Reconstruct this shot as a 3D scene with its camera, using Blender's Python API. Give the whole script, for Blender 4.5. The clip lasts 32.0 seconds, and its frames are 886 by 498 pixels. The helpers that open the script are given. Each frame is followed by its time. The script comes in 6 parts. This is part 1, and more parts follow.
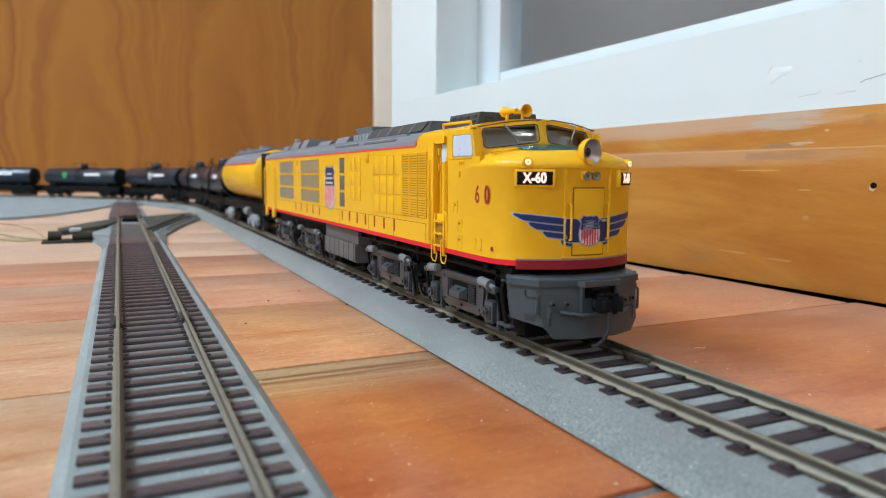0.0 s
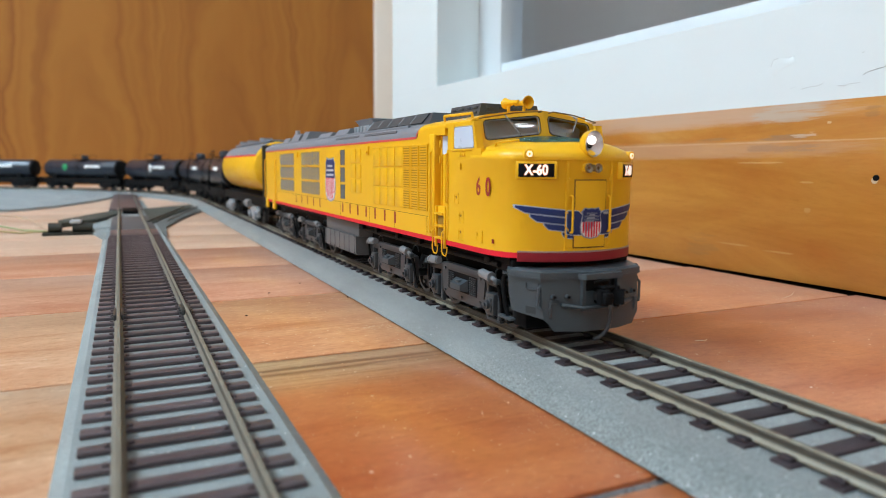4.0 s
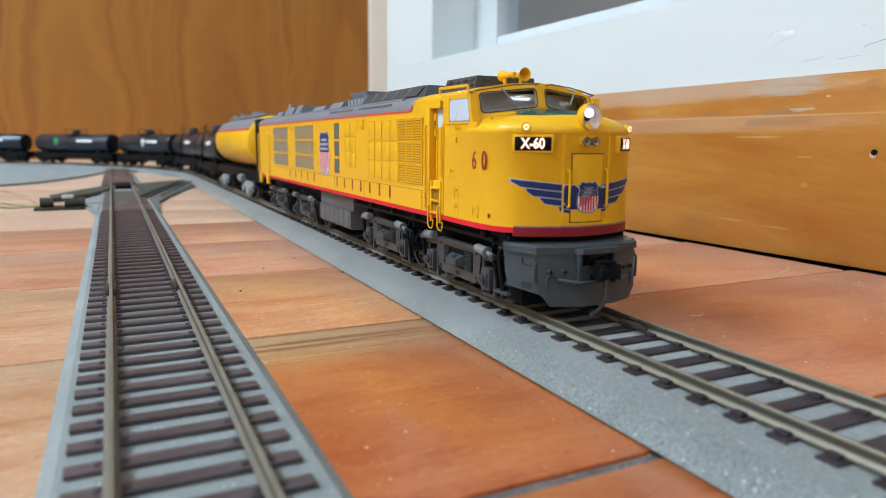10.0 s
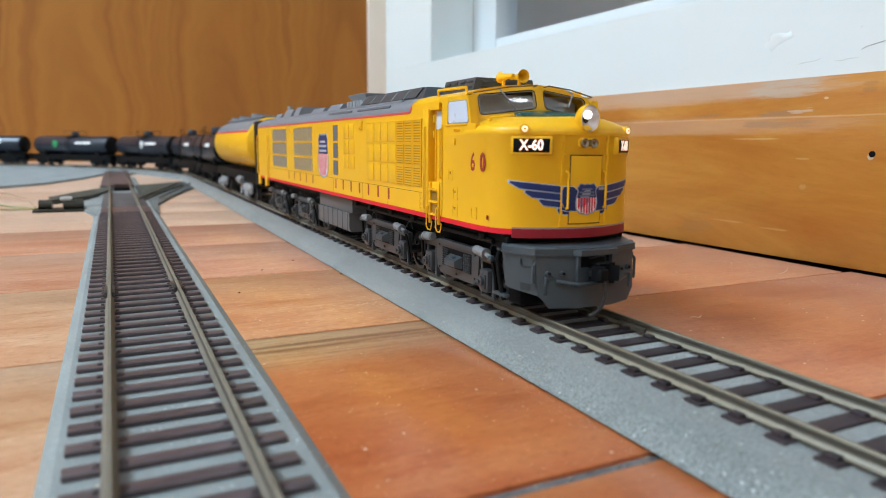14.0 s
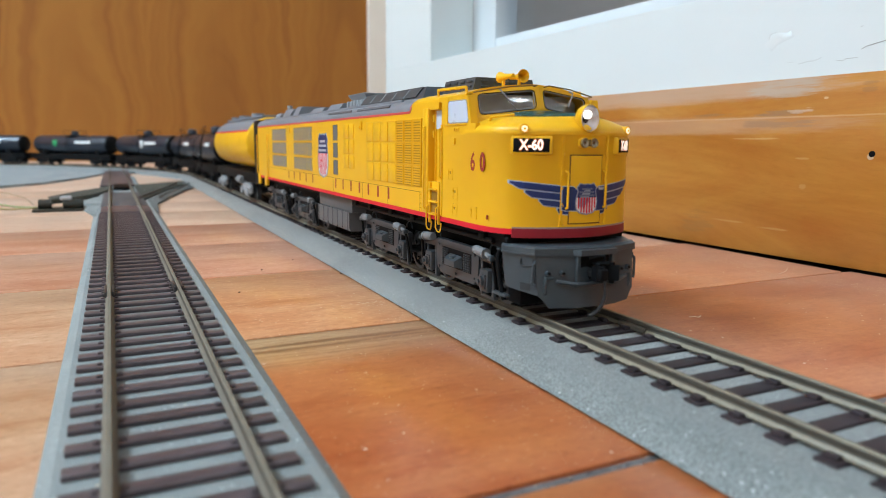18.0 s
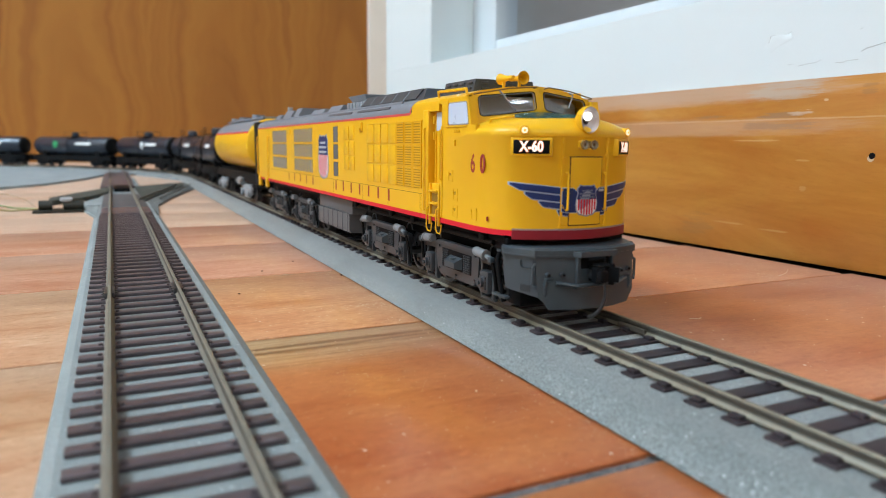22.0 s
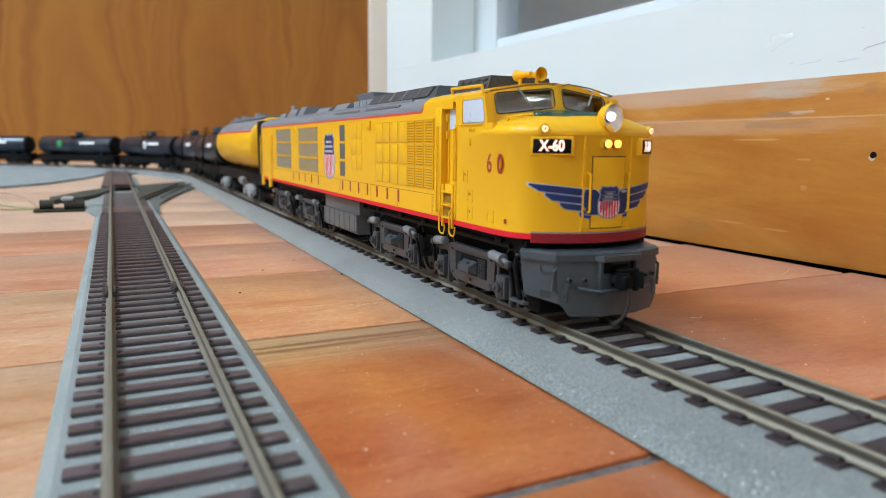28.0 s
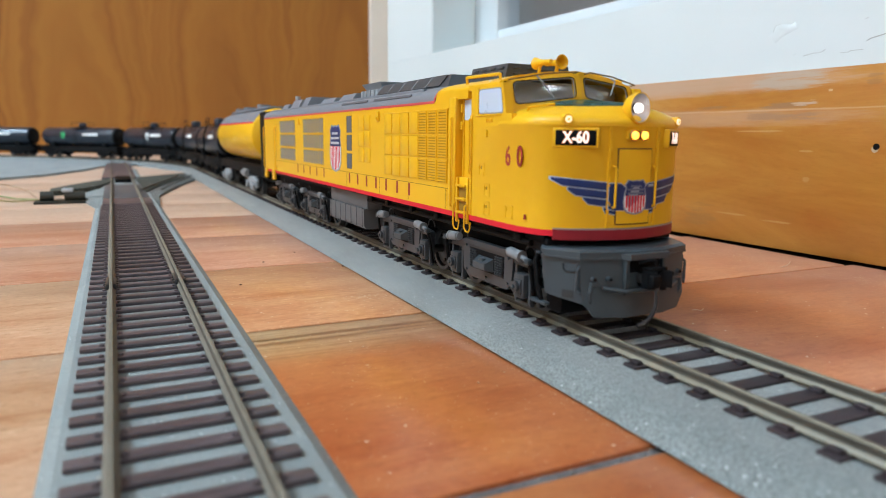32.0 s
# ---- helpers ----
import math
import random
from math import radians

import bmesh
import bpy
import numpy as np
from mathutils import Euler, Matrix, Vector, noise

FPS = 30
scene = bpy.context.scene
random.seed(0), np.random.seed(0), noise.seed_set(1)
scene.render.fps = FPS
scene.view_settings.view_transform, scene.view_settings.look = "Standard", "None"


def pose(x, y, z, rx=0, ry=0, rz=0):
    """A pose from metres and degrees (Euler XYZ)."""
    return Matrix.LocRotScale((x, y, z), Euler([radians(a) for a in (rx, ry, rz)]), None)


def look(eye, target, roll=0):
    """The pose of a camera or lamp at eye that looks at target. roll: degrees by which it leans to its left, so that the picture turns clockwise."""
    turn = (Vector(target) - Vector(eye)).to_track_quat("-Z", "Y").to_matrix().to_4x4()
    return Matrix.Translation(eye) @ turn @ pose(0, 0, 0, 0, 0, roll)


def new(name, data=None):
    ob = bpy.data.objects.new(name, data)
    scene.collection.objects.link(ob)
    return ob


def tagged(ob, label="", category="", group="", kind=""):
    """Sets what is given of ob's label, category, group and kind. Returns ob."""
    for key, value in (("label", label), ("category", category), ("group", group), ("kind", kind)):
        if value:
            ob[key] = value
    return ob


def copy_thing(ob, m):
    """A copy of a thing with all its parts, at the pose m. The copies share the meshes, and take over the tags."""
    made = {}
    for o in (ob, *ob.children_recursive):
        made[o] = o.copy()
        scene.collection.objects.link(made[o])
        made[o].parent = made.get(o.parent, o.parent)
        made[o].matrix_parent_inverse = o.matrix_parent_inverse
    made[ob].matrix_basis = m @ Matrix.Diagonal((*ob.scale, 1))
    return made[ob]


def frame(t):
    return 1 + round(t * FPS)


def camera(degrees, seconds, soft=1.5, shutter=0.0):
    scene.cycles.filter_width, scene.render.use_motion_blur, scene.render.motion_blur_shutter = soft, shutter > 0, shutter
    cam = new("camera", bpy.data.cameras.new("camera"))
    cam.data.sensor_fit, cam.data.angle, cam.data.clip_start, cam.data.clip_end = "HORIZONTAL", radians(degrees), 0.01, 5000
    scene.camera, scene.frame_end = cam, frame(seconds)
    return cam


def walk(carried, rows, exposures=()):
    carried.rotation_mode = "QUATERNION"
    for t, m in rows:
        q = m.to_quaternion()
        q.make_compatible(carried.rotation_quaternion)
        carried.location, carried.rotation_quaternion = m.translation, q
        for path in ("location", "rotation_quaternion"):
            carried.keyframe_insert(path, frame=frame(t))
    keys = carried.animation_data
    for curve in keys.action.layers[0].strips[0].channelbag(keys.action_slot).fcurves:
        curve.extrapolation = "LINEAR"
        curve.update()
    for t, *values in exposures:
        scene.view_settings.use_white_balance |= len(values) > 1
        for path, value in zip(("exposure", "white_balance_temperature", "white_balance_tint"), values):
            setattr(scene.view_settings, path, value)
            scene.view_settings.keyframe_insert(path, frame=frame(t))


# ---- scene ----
MM = 0.001
cam = camera(66.86, 32.0, soft=0.5)
cam.data.dof.use_dof = True
cam.data.dof.focus_distance = 0.182
cam.data.dof.aperture_fstop = 24.0

def aim(x, y, z, heading, pitch, lean):
    return pose(x * MM, y * MM, z * MM, 90 + pitch, 0, -heading) @ pose(0, 0, 0, 0, 0, lean)


# seconds, place in mm, heading to the right of the track, pitch, lean
walk(cam, [(t, aim(*row)) for t, *row in (
    (0, -87.74, -116.04, 42.40, 25.429, -6.241, 0.445),
    (0.5, -87.70, -115.91, 42.34, 25.450, -6.402, 0.473),
    (1, -87.65, -115.76, 42.32, 25.421, -6.815, 0.484),
    (1.5, -87.56, -115.51, 42.21, 25.351, -7.063, 0.538),
    (2, -87.51, -115.33, 42.18, 25.262, -7.426, 0.530),
    (2.5, -87.56, -115.23, 42.19, 25.278, -7.629, 0.529),
    (3, -87.57, -115.44, 42.28, 25.281, -7.332, 0.460),
    (3.5, -87.65, -115.64, 42.32, 25.355, -6.895, 0.463),
    (5.5, -87.60, -115.45, 42.33, 25.457, -6.980, 0.488),
    (6, -87.53, -115.35, 42.25, 25.496, -7.290, 0.530),
    (6.5, -87.46, -115.33, 42.23, 25.570, -7.361, 0.502),
    (7, -87.36, -115.14, 42.16, 25.645, -7.555, 0.530),
    (7.5, -87.25, -114.98, 42.18, 25.704, -8.042, 0.530),
    (8, -87.24, -114.85, 42.11, 25.744, -8.166, 0.565),
    (8.5, -87.13, -114.69, 41.96, 25.733, -8.371, 0.535),
    (9, -87.07, -114.40, 41.91, 25.797, -8.865, 0.569),
    (9.5, -86.99, -114.34, 41.92, 25.779, -9.101, 0.560),
    (10, -87.05, -114.41, 42.01, 25.802, -8.987, 0.541),
    (10.5, -87.10, -114.44, 42.00, 25.805, -8.953, 0.587),
    (11, -87.12, -114.51, 42.02, 25.807, -8.883, 0.572),
    (11.5, -87.17, -114.74, 42.13, 25.819, -8.580, 0.513),
    (12, -87.18, -114.87, 42.07, 25.832, -8.170, 0.523),
    (12.5, -87.12, -114.74, 42.03, 25.852, -8.371, 0.580),
    (13, -87.02, -114.59, 41.95, 25.860, -8.533, 0.558),
    (13.5, -87.00, -114.48, 41.93, 25.888, -8.842, 0.563),
    (14, -87.02, -114.49, 41.92, 25.894, -8.813, 0.543),
    (14.5, -86.98, -114.40, 41.96, 25.897, -9.026, 0.611),
    (16.5, -87.02, -114.53, 42.03, 25.911, -8.870, 0.582),
    (17, -87.02, -114.52, 42.03, 25.908, -8.817, 0.580),
    (17.5, -87.01, -114.49, 42.00, 25.893, -8.744, 0.601),
    (18, -87.04, -114.48, 41.98, 25.914, -8.854, 0.560),
    (18.5, -87.03, -114.53, 42.00, 25.895, -8.904, 0.551),
    (19, -87.08, -114.54, 42.05, 25.938, -8.839, 0.570),
    (19.5, -87.00, -114.56, 41.98, 25.884, -8.733, 0.578),
    (20, -87.05, -114.59, 41.98, 25.914, -8.576, 0.581),
    (20.5, -87.05, -114.62, 42.01, 25.897, -8.502, 0.530),
    (21, -87.07, -114.64, 42.02, 25.907, -8.610, 0.575),
    (21.5, -87.05, -114.55, 42.00, 25.904, -8.671, 0.590),
    (22, -87.04, -114.54, 41.95, 25.893, -8.709, 0.603),
    (22.5, -87.14, -114.61, 41.98, 25.875, -8.579, 0.576),
    (23, -87.12, -114.46, 42.00, 25.876, -8.818, 0.613),
    (23.5, -87.01, -114.38, 41.93, 25.842, -9.086, 0.607),
    (24, -86.97, -114.33, 41.92, 25.837, -9.163, 0.595),
    (24.5, -87.00, -114.35, 41.97, 25.838, -9.093, 0.592),
    (25, -87.04, -114.41, 42.00, 25.857, -8.963, 0.604),
    (25.5, -87.03, -114.51, 41.99, 25.834, -8.879, 0.590),
    (27.5, -87.05, -114.50, 41.93, 25.836, -8.700, 0.604),
    (28, -87.03, -114.47, 41.92, 25.832, -8.776, 0.603),
    (28.5, -86.98, -114.40, 41.95, 25.827, -8.944, 0.603),
    (29, -86.93, -114.42, 41.98, 25.785, -8.918, 0.540),
    (29.5, -87.03, -114.36, 41.96, 25.796, -8.955, 0.593),
    (30, -87.01, -114.41, 41.98, 25.759, -8.888, 0.605),
    (30.5, -86.97, -114.40, 41.92, 25.751, -8.961, 0.599),
    (31, -86.97, -114.30, 41.89, 25.785, -9.146, 0.604),
    (31.5, -86.92, -114.20, 41.86, 25.756, -9.181, 0.632),
    (32, -86.89, -114.06, 41.88, 25.771, -9.477, 0.616),
)], exposures=[(0, 0.0), (32, 0.0)])

# ---- world and lamps: a room in the evening, lit by assumed lamps, night outside
world = bpy.data.worlds.new("night")
world.use_nodes = True
world.node_tree.nodes["Background"].inputs[0].default_value = (0.05, 0.055, 0.07, 1)
world.node_tree.nodes["Background"].inputs[1].default_value = 1.0
scene.world = world


def area_lamp(name, place, target, size, watts, colour):
    data = bpy.data.lights.new(name, "AREA")
    data.shape, data.size, data.energy, data.color = "DISK", size, watts, colour
    ob = new(name, data)
    ob.matrix_world = look(place, target)
    return ob


COOL, NEUTRAL = (0.585, 0.865, 1.11), (0.675, 0.865, 1.0)
# unseen lamps added to light the room: place in metres, disc width, watts, tint
# the third is a fill that softens the locomotive's shadow
LAMPS = ((-0.05, -2.20, 0.42, 12.3, NEUTRAL), (-1.90, 0.80, 0.75, 87.5, COOL), (-1.50, -0.60, 0.75, 25.7, NEUTRAL))
for lx, ly, wide, watts, tint in LAMPS:
    area_lamp("ceiling_lamp_light", (lx, ly, 2.30), (lx, ly, 0), wide, watts, tint)

# ---- materials


def material(name):
    m = bpy.data.materials.new(name)
    m.use_nodes = True
    n = m.node_tree.nodes
    return m, n, m.node_tree.links, n["Principled BSDF"]


def paint(name, colour, rough=0.45, metal=0.0, var=0.08, scale=300.0, bump=0.02, fine=2500.0, spec=0.5, vary=0.0, coat=0.0):
    """A painted, moulded or metal surface: broad mottling, fine grain, uneven gloss."""
    m, n, l, b = material(name)
    tc = n.new("ShaderNodeTexCoord")
    big = n.new("ShaderNodeTexNoise")
    big.inputs["Scale"].default_value, big.inputs["Detail"].default_value = scale, 5
    l.new(tc.outputs["Object"], big.inputs["Vector"])
    small = n.new("ShaderNodeTexNoise")
    small.inputs["Scale"].default_value, small.inputs["Detail"].default_value = fine, 2
    l.new(tc.outputs["Object"], small.inputs["Vector"])
    mix = n.new("ShaderNodeMix")
    mix.data_type = "RGBA"
    mix.inputs["A"].default_value = (*[c * (1 - var) for c in colour], 1)
    mix.inputs["B"].default_value = (*[min(1, c * (1 + var)) for c in colour], 1)
    l.new(big.outputs["Fac"], mix.inputs["Factor"])
    out = mix.outputs["Result"]
    if vary:
        info, hsv, rng = n.new("ShaderNodeObjectInfo"), n.new("ShaderNodeHueSaturation"), n.new("ShaderNodeMapRange")
        rng.inputs["To Min"].default_value, rng.inputs["To Max"].default_value = 1 - vary, 1 + vary
        l.new(info.outputs["Random"], rng.inputs["Value"])
        l.new(rng.outputs["Result"], hsv.inputs["Value"])
        l.new(out, hsv.inputs["Color"])
        out = hsv.outputs["Color"]
    l.new(out, b.inputs["Base Color"])
    rr = n.new("ShaderNodeMapRange")
    rr.inputs["To Min"].default_value, rr.inputs["To Max"].default_value = max(0.02, rough - 0.08), min(1, rough + 0.08)
    l.new(big.outputs["Fac"], rr.inputs["Value"])
    l.new(rr.outputs["Result"], b.inputs["Roughness"])
    b.inputs["Metallic"].default_value = metal
    b.inputs["Specular IOR Level"].default_value = spec
    b.inputs["Coat Weight"].default_value = coat
    if bump:
        bp = n.new("ShaderNodeBump")
        bp.inputs["Strength"].default_value, bp.inputs["Distance"].default_value = 0.5, bump * MM
        l.new(small.outputs["Fac"], bp.inputs["Height"])
        l.new(bp.outputs["Normal"], b.inputs["Normal"])
    return m


def ramp(n, stops):
    r = n.new("ShaderNodeValToRGB")
    e = r.color_ramp.elements
    while len(e) < len(stops):
        e.new(0.5)
    for k, (p, c) in enumerate(stops):
        e[k].position, e[k].color = p, (*c, 1)
    return r


def wood(name, stops, along, stretch, scale, rough, rings=0.0, vary=0.0, bump=0.05, dust=0.0, coat=0.0, blotch=0.0, blotch_scale=(1, 1, 1), worn_edge=None, fibre=0.5, fibre_run=170.0, film=0.0, scuff=0.0):
    """Varnished wood: long streaks along one axis, broad clouds, pores, dust."""
    m, n, l, b = material(name)
    tc, mp = n.new("ShaderNodeTexCoord"), n.new("ShaderNodeMapping")
    sc = [1.0, 1.0, 1.0]
    sc["xyz".index(along)] = stretch
    mp.inputs["Scale"].default_value = sc
    l.new(tc.outputs["Object"], mp.inputs["Vector"])
    info = n.new("ShaderNodeObjectInfo")
    shift = n.new("ShaderNodeVectorMath")
    shift.operation = "MULTIPLY_ADD"
    l.new(info.outputs["Random"], shift.inputs[0])
    shift.inputs[1].default_value = (7.3, 3.1, 5.7)
    l.new(mp.outputs["Vector"], shift.inputs[2])
    grain = n.new("ShaderNodeTexNoise")
    grain.inputs["Scale"].default_value, grain.inputs["Detail"].default_value, grain.inputs["Roughness"].default_value = scale, 8, 0.62
    grain.inputs["Distortion"].default_value = rings
    l.new(shift.outputs["Vector"], grain.inputs["Vector"])
    cloud = n.new("ShaderNodeTexNoise")
    cloud.inputs["Scale"].default_value, cloud.inputs["Detail"].default_value = scale * 0.22, 3
    l.new(shift.outputs["Vector"], cloud.inputs["Vector"])
    mixf = n.new("ShaderNodeMath")
    mixf.operation = "MULTIPLY_ADD"
    mixf.inputs[1].default_value = 0.5
    half = n.new("ShaderNodeMath")
    half.operation = "MULTIPLY"
    half.inputs[1].default_value = 0.5
    l.new(cloud.outputs["Fac"], half.inputs[0])
    l.new(grain.outputs["Fac"], mixf.inputs[0])
    l.new(half.outputs["Value"], mixf.inputs[2])
    r = ramp(n, stops)
    l.new(mixf.outputs["Value"], r.inputs["Fac"])
    out = r.outputs["Color"]
    if vary:
        hsv, rng = n.new("ShaderNodeHueSaturation"), n.new("ShaderNodeMapRange")
        rng.inputs["To Min"].default_value, rng.inputs["To Max"].default_value = 1 - vary, 1 + vary
        l.new(info.outputs["Random"], rng.inputs["Value"])
        l.new(rng.outputs["Result"], hsv.inputs["Value"])
        l.new(out, hsv.inputs["Color"])
        out = hsv.outputs["Color"]
    if blotch:
        bm_, bn = n.new("ShaderNodeMapping"), n.new("ShaderNodeTexNoise")
        bm_.inputs["Scale"].default_value = blotch_scale
        bn.inputs["Scale"].default_value, bn.inputs["Detail"].default_value, bn.inputs["Roughness"].default_value, bn.inputs["Distortion"].default_value = 1.0, 9, 0.66, 0.8
        l.new(tc.outputs["Object"], bm_.inputs["Vector"])
        l.new(bm_.outputs["Vector"], bn.inputs["Vector"])
        br = ramp(n, [(0.32, (1 - 0.20 * blotch, 1 - 0.48 * blotch, 1 - 0.62 * blotch)), (0.5, (1, 1, 1)), (0.68, (1 + 0.22 * blotch, 1 + 0.42 * blotch, 1 + 0.55 * blotch))])
        l.new(bn.outputs["Fac"], br.inputs["Fac"])
        mb = n.new("ShaderNodeMix")
        mb.data_type, mb.blend_type = "RGBA", "MULTIPLY"
        mb.inputs["Factor"].default_value = 1
        l.new(out, mb.inputs["A"])
        l.new(br.outputs["Color"], mb.inputs["B"])
        out = mb.outputs["Result"]
    if worn_edge:
        # bare, paler wood along one edge of the board
        sx, wob, mr = n.new("ShaderNodeSeparateXYZ"), n.new("ShaderNodeMath"), n.new("ShaderNodeMapRange")
        l.new(tc.outputs["Object"], sx.inputs["Vector"])
        wob.operation = "MULTIPLY_ADD"
        wob.inputs[1].default_value = 0.02
        l.new(grain.outputs["Fac"], wob.inputs[0])
        l.new(sx.outputs["Y"], wob.inputs[2])
        mr.interpolation_type = "SMOOTHSTEP"
        mr.inputs["From Min"].default_value, mr.inputs["From Max"].default_value = worn_edge[0] + 0.01, worn_edge[1] + 0.01
        l.new(wob.outputs["Value"], mr.inputs["Value"])
        bare = ramp(n, [(0.33, (0.27, 0.14, 0.062)), (0.44, (0.48, 0.285, 0.135)), (0.62, (0.58, 0.39, 0.215))])
        st, sn = n.new("ShaderNodeMapping"), n.new("ShaderNodeTexNoise")
        st.inputs["Scale"].default_value = (13, 620, 40)
        sn.inputs["Scale"].default_value, sn.inputs["Detail"].default_value = 1.0, 4
        l.new(tc.outputs["Object"], st.inputs["Vector"])
        l.new(st.outputs["Vector"], sn.inputs["Vector"])
        l.new(sn.outputs["Fac"], bare.inputs["Fac"])
        me_ = n.new("ShaderNodeMix")
        me_.data_type = "RGBA"
        fade, cut = n.new("ShaderNodeMapRange"), n.new("ShaderNodeMath")
        fade.inputs["From Min"].default_value, fade.inputs["From Max"].default_value = 0.04, -0.06
        l.new(sx.outputs["X"], fade.inputs["Value"])
        cut.operation = "MULTIPLY"
        l.new(fade.outputs["Result"], cut.inputs[0])
        l.new(mr.outputs["Result"], cut.inputs[1])
        l.new(cut.outputs["Value"], me_.inputs["Factor"])
        l.new(out, me_.inputs["A"])
        l.new(bare.outputs["Color"], me_.inputs["B"])
        out = me_.outputs["Result"]
    # fine dark pores and pale fibres along the grain
    pm, pn = n.new("ShaderNodeMapping"), n.new("ShaderNodeTexNoise")
    ps = [900.0, 900.0, 900.0]
    ps["xyz".index(along)] = fibre_run
    pm.inputs["Scale"].default_value = ps
    pn.inputs["Scale"].default_value, pn.inputs["Detail"].default_value, pn.inputs["Roughness"].default_value = 1.0, 5, 0.65
    l.new(tc.outputs["Object"], pm.inputs["Vector"])
    l.new(pm.outputs["Vector"], pn.inputs["Vector"])
    pr_ = ramp(n, [(0.30, (0.76, 0.70, 0.66)), (0.46, (1, 1, 1)), (0.58, (1, 1, 1)), (0.74, (1.12, 1.15, 1.2))])
    l.new(pn.outputs["Fac"], pr_.inputs["Fac"])
    pmx = n.new("ShaderNodeMix")
    pmx.data_type, pmx.blend_type = "RGBA", "MULTIPLY"
    pmx.inputs["Factor"].default_value = fibre
    l.new(out, pmx.inputs["A"])
    l.new(pr_.outputs["Color"], pmx.inputs["B"])
    out = pmx.outputs["Result"]
    if scuff:
        # worn varnish: ragged streaks and rubbed, hazy spots
        for scale_, run, stops_ in ((1.0, (24, 150, 60), [(0.33, (0.84, 0.66, 0.56)), (0.47, (1, 1, 1)), (0.6, (1, 1, 1)), (0.74, (1.16, 1.30, 1.42))]), (1.0, (150, 330, 200), [(0.32, (0.88, 0.76, 0.68)), (0.45, (1, 1, 1)), (0.58, (1, 1, 1)), (0.70, (1.14, 1.24, 1.32))]), (1.0, (520, 800, 600), [(0.34, (0.82, 0.74, 0.68)), (0.48, (1, 1, 1)), (0.56, (1, 1, 1)), (0.68, (1.18, 1.30, 1.42))])):
            qm, qn, qx = n.new("ShaderNodeMapping"), n.new("ShaderNodeTexNoise"), n.new("ShaderNodeMix")
            qm.inputs["Scale"].default_value = run
            qn.inputs["Scale"].default_value, qn.inputs["Detail"].default_value, qn.inputs["Roughness"].default_value, qn.inputs["Distortion"].default_value = scale_, 8, 0.7, 0.5
            l.new(tc.outputs["Object"], qm.inputs["Vector"])
            l.new(qm.outputs["Vector"], qn.inputs["Vector"])
            qr = ramp(n, stops_)
            l.new(qn.outputs["Fac"], qr.inputs["Fac"])
            qx.data_type, qx.blend_type = "RGBA", "MULTIPLY"
            qx.inputs["Factor"].default_value = scuff
            l.new(out, qx.inputs["A"])
            l.new(qr.outputs["Color"], qx.inputs["B"])
            out = qx.outputs["Result"]
    rr = n.new("ShaderNodeMapRange")
    rr.inputs["To Min"].default_value, rr.inputs["To Max"].default_value = rough - 0.08, rough + 0.14
    l.new(grain.outputs["Fac"], rr.inputs["Value"])
    rough_out = rr.outputs["Result"]
    if dust:
        sp = n.new("ShaderNodeTexVoronoi")
        sp.inputs["Scale"].default_value = 330
        l.new(tc.outputs["Object"], sp.inputs["Vector"])
        pick = n.new("ShaderNodeSeparateColor")
        l.new(sp.outputs["Color"], pick.inputs["Color"])
        size = n.new("ShaderNodeMath")
        size.operation = "MULTIPLY"
        size.inputs[1].default_value = 0.11 * dust
        l.new(pick.outputs["Red"], size.inputs[0])
        dot = n.new("ShaderNodeMath")
        dot.operation = "LESS_THAN"
        l.new(sp.outputs["Distance"], dot.inputs[0])
        l.new(size.outputs["Value"], dot.inputs[1])
        keep = n.new("ShaderNodeMath")
        keep.operation = "GREATER_THAN"
        keep.inputs[1].default_value = 0.72
        l.new(pick.outputs["Green"], keep.inputs[0])
        both = n.new("ShaderNodeMath")
        both.operation = "MULTIPLY"
        l.new(dot.outputs["Value"], both.inputs[0])
        l.new(keep.outputs["Value"], both.inputs[1])
        mx = n.new("ShaderNodeMix")
        mx.data_type = "RGBA"
        mx.inputs["B"].default_value = (0.75, 0.62, 0.5, 1)
        l.new(both.outputs["Value"], mx.inputs["Factor"])
        l.new(out, mx.inputs["A"])
        out = mx.outputs["Result"]
    if film:
        # grey-pink dust gathered along the wall at one end of the boards
        fx, fn, fr, fm = n.new("ShaderNodeSeparateXYZ"), n.new("ShaderNodeTexNoise"), n.new("ShaderNodeMapRange"), n.new("ShaderNodeMix")
        l.new(tc.outputs["Object"], fx.inputs["Vector"])
        fn.inputs["Scale"].default_value, fn.inputs["Detail"].default_value, fn.inputs["Roughness"].default_value = 70, 8, 0.72
        l.new(tc.outputs["Object"], fn.inputs["Vector"])
        fs = n.new("ShaderNodeMath")
        fs.operation = "MULTIPLY_ADD"
        fs.inputs[1].default_value = 0.09
        l.new(fn.outputs["Fac"], fs.inputs[0])
        l.new(fx.outputs["X"], fs.inputs[2])
        fr.inputs["From Min"].default_value, fr.inputs["From Max"].default_value = 0.105, 0.185
        fr.inputs["To Max"].default_value = film
        l.new(fs.outputs["Value"], fr.inputs["Value"])
        fm.data_type = "RGBA"
        fm.inputs["B"].default_value = (0.60, 0.40, 0.33, 1)
        l.new(fr.outputs["Result"], fm.inputs["Factor"])
        l.new(out, fm.inputs["A"])
        out = fm.outputs["Result"]
    l.new(out, b.inputs["Base Color"])
    l.new(rough_out, b.inputs["Roughness"])
    b.inputs["Coat Weight"].default_value, b.inputs["Coat Roughness"].default_value = coat, 0.16
    bp = n.new("ShaderNodeBump")
    bp.inputs["Strength"].default_value, bp.inputs["Distance"].default_value = 0.4, bump * MM
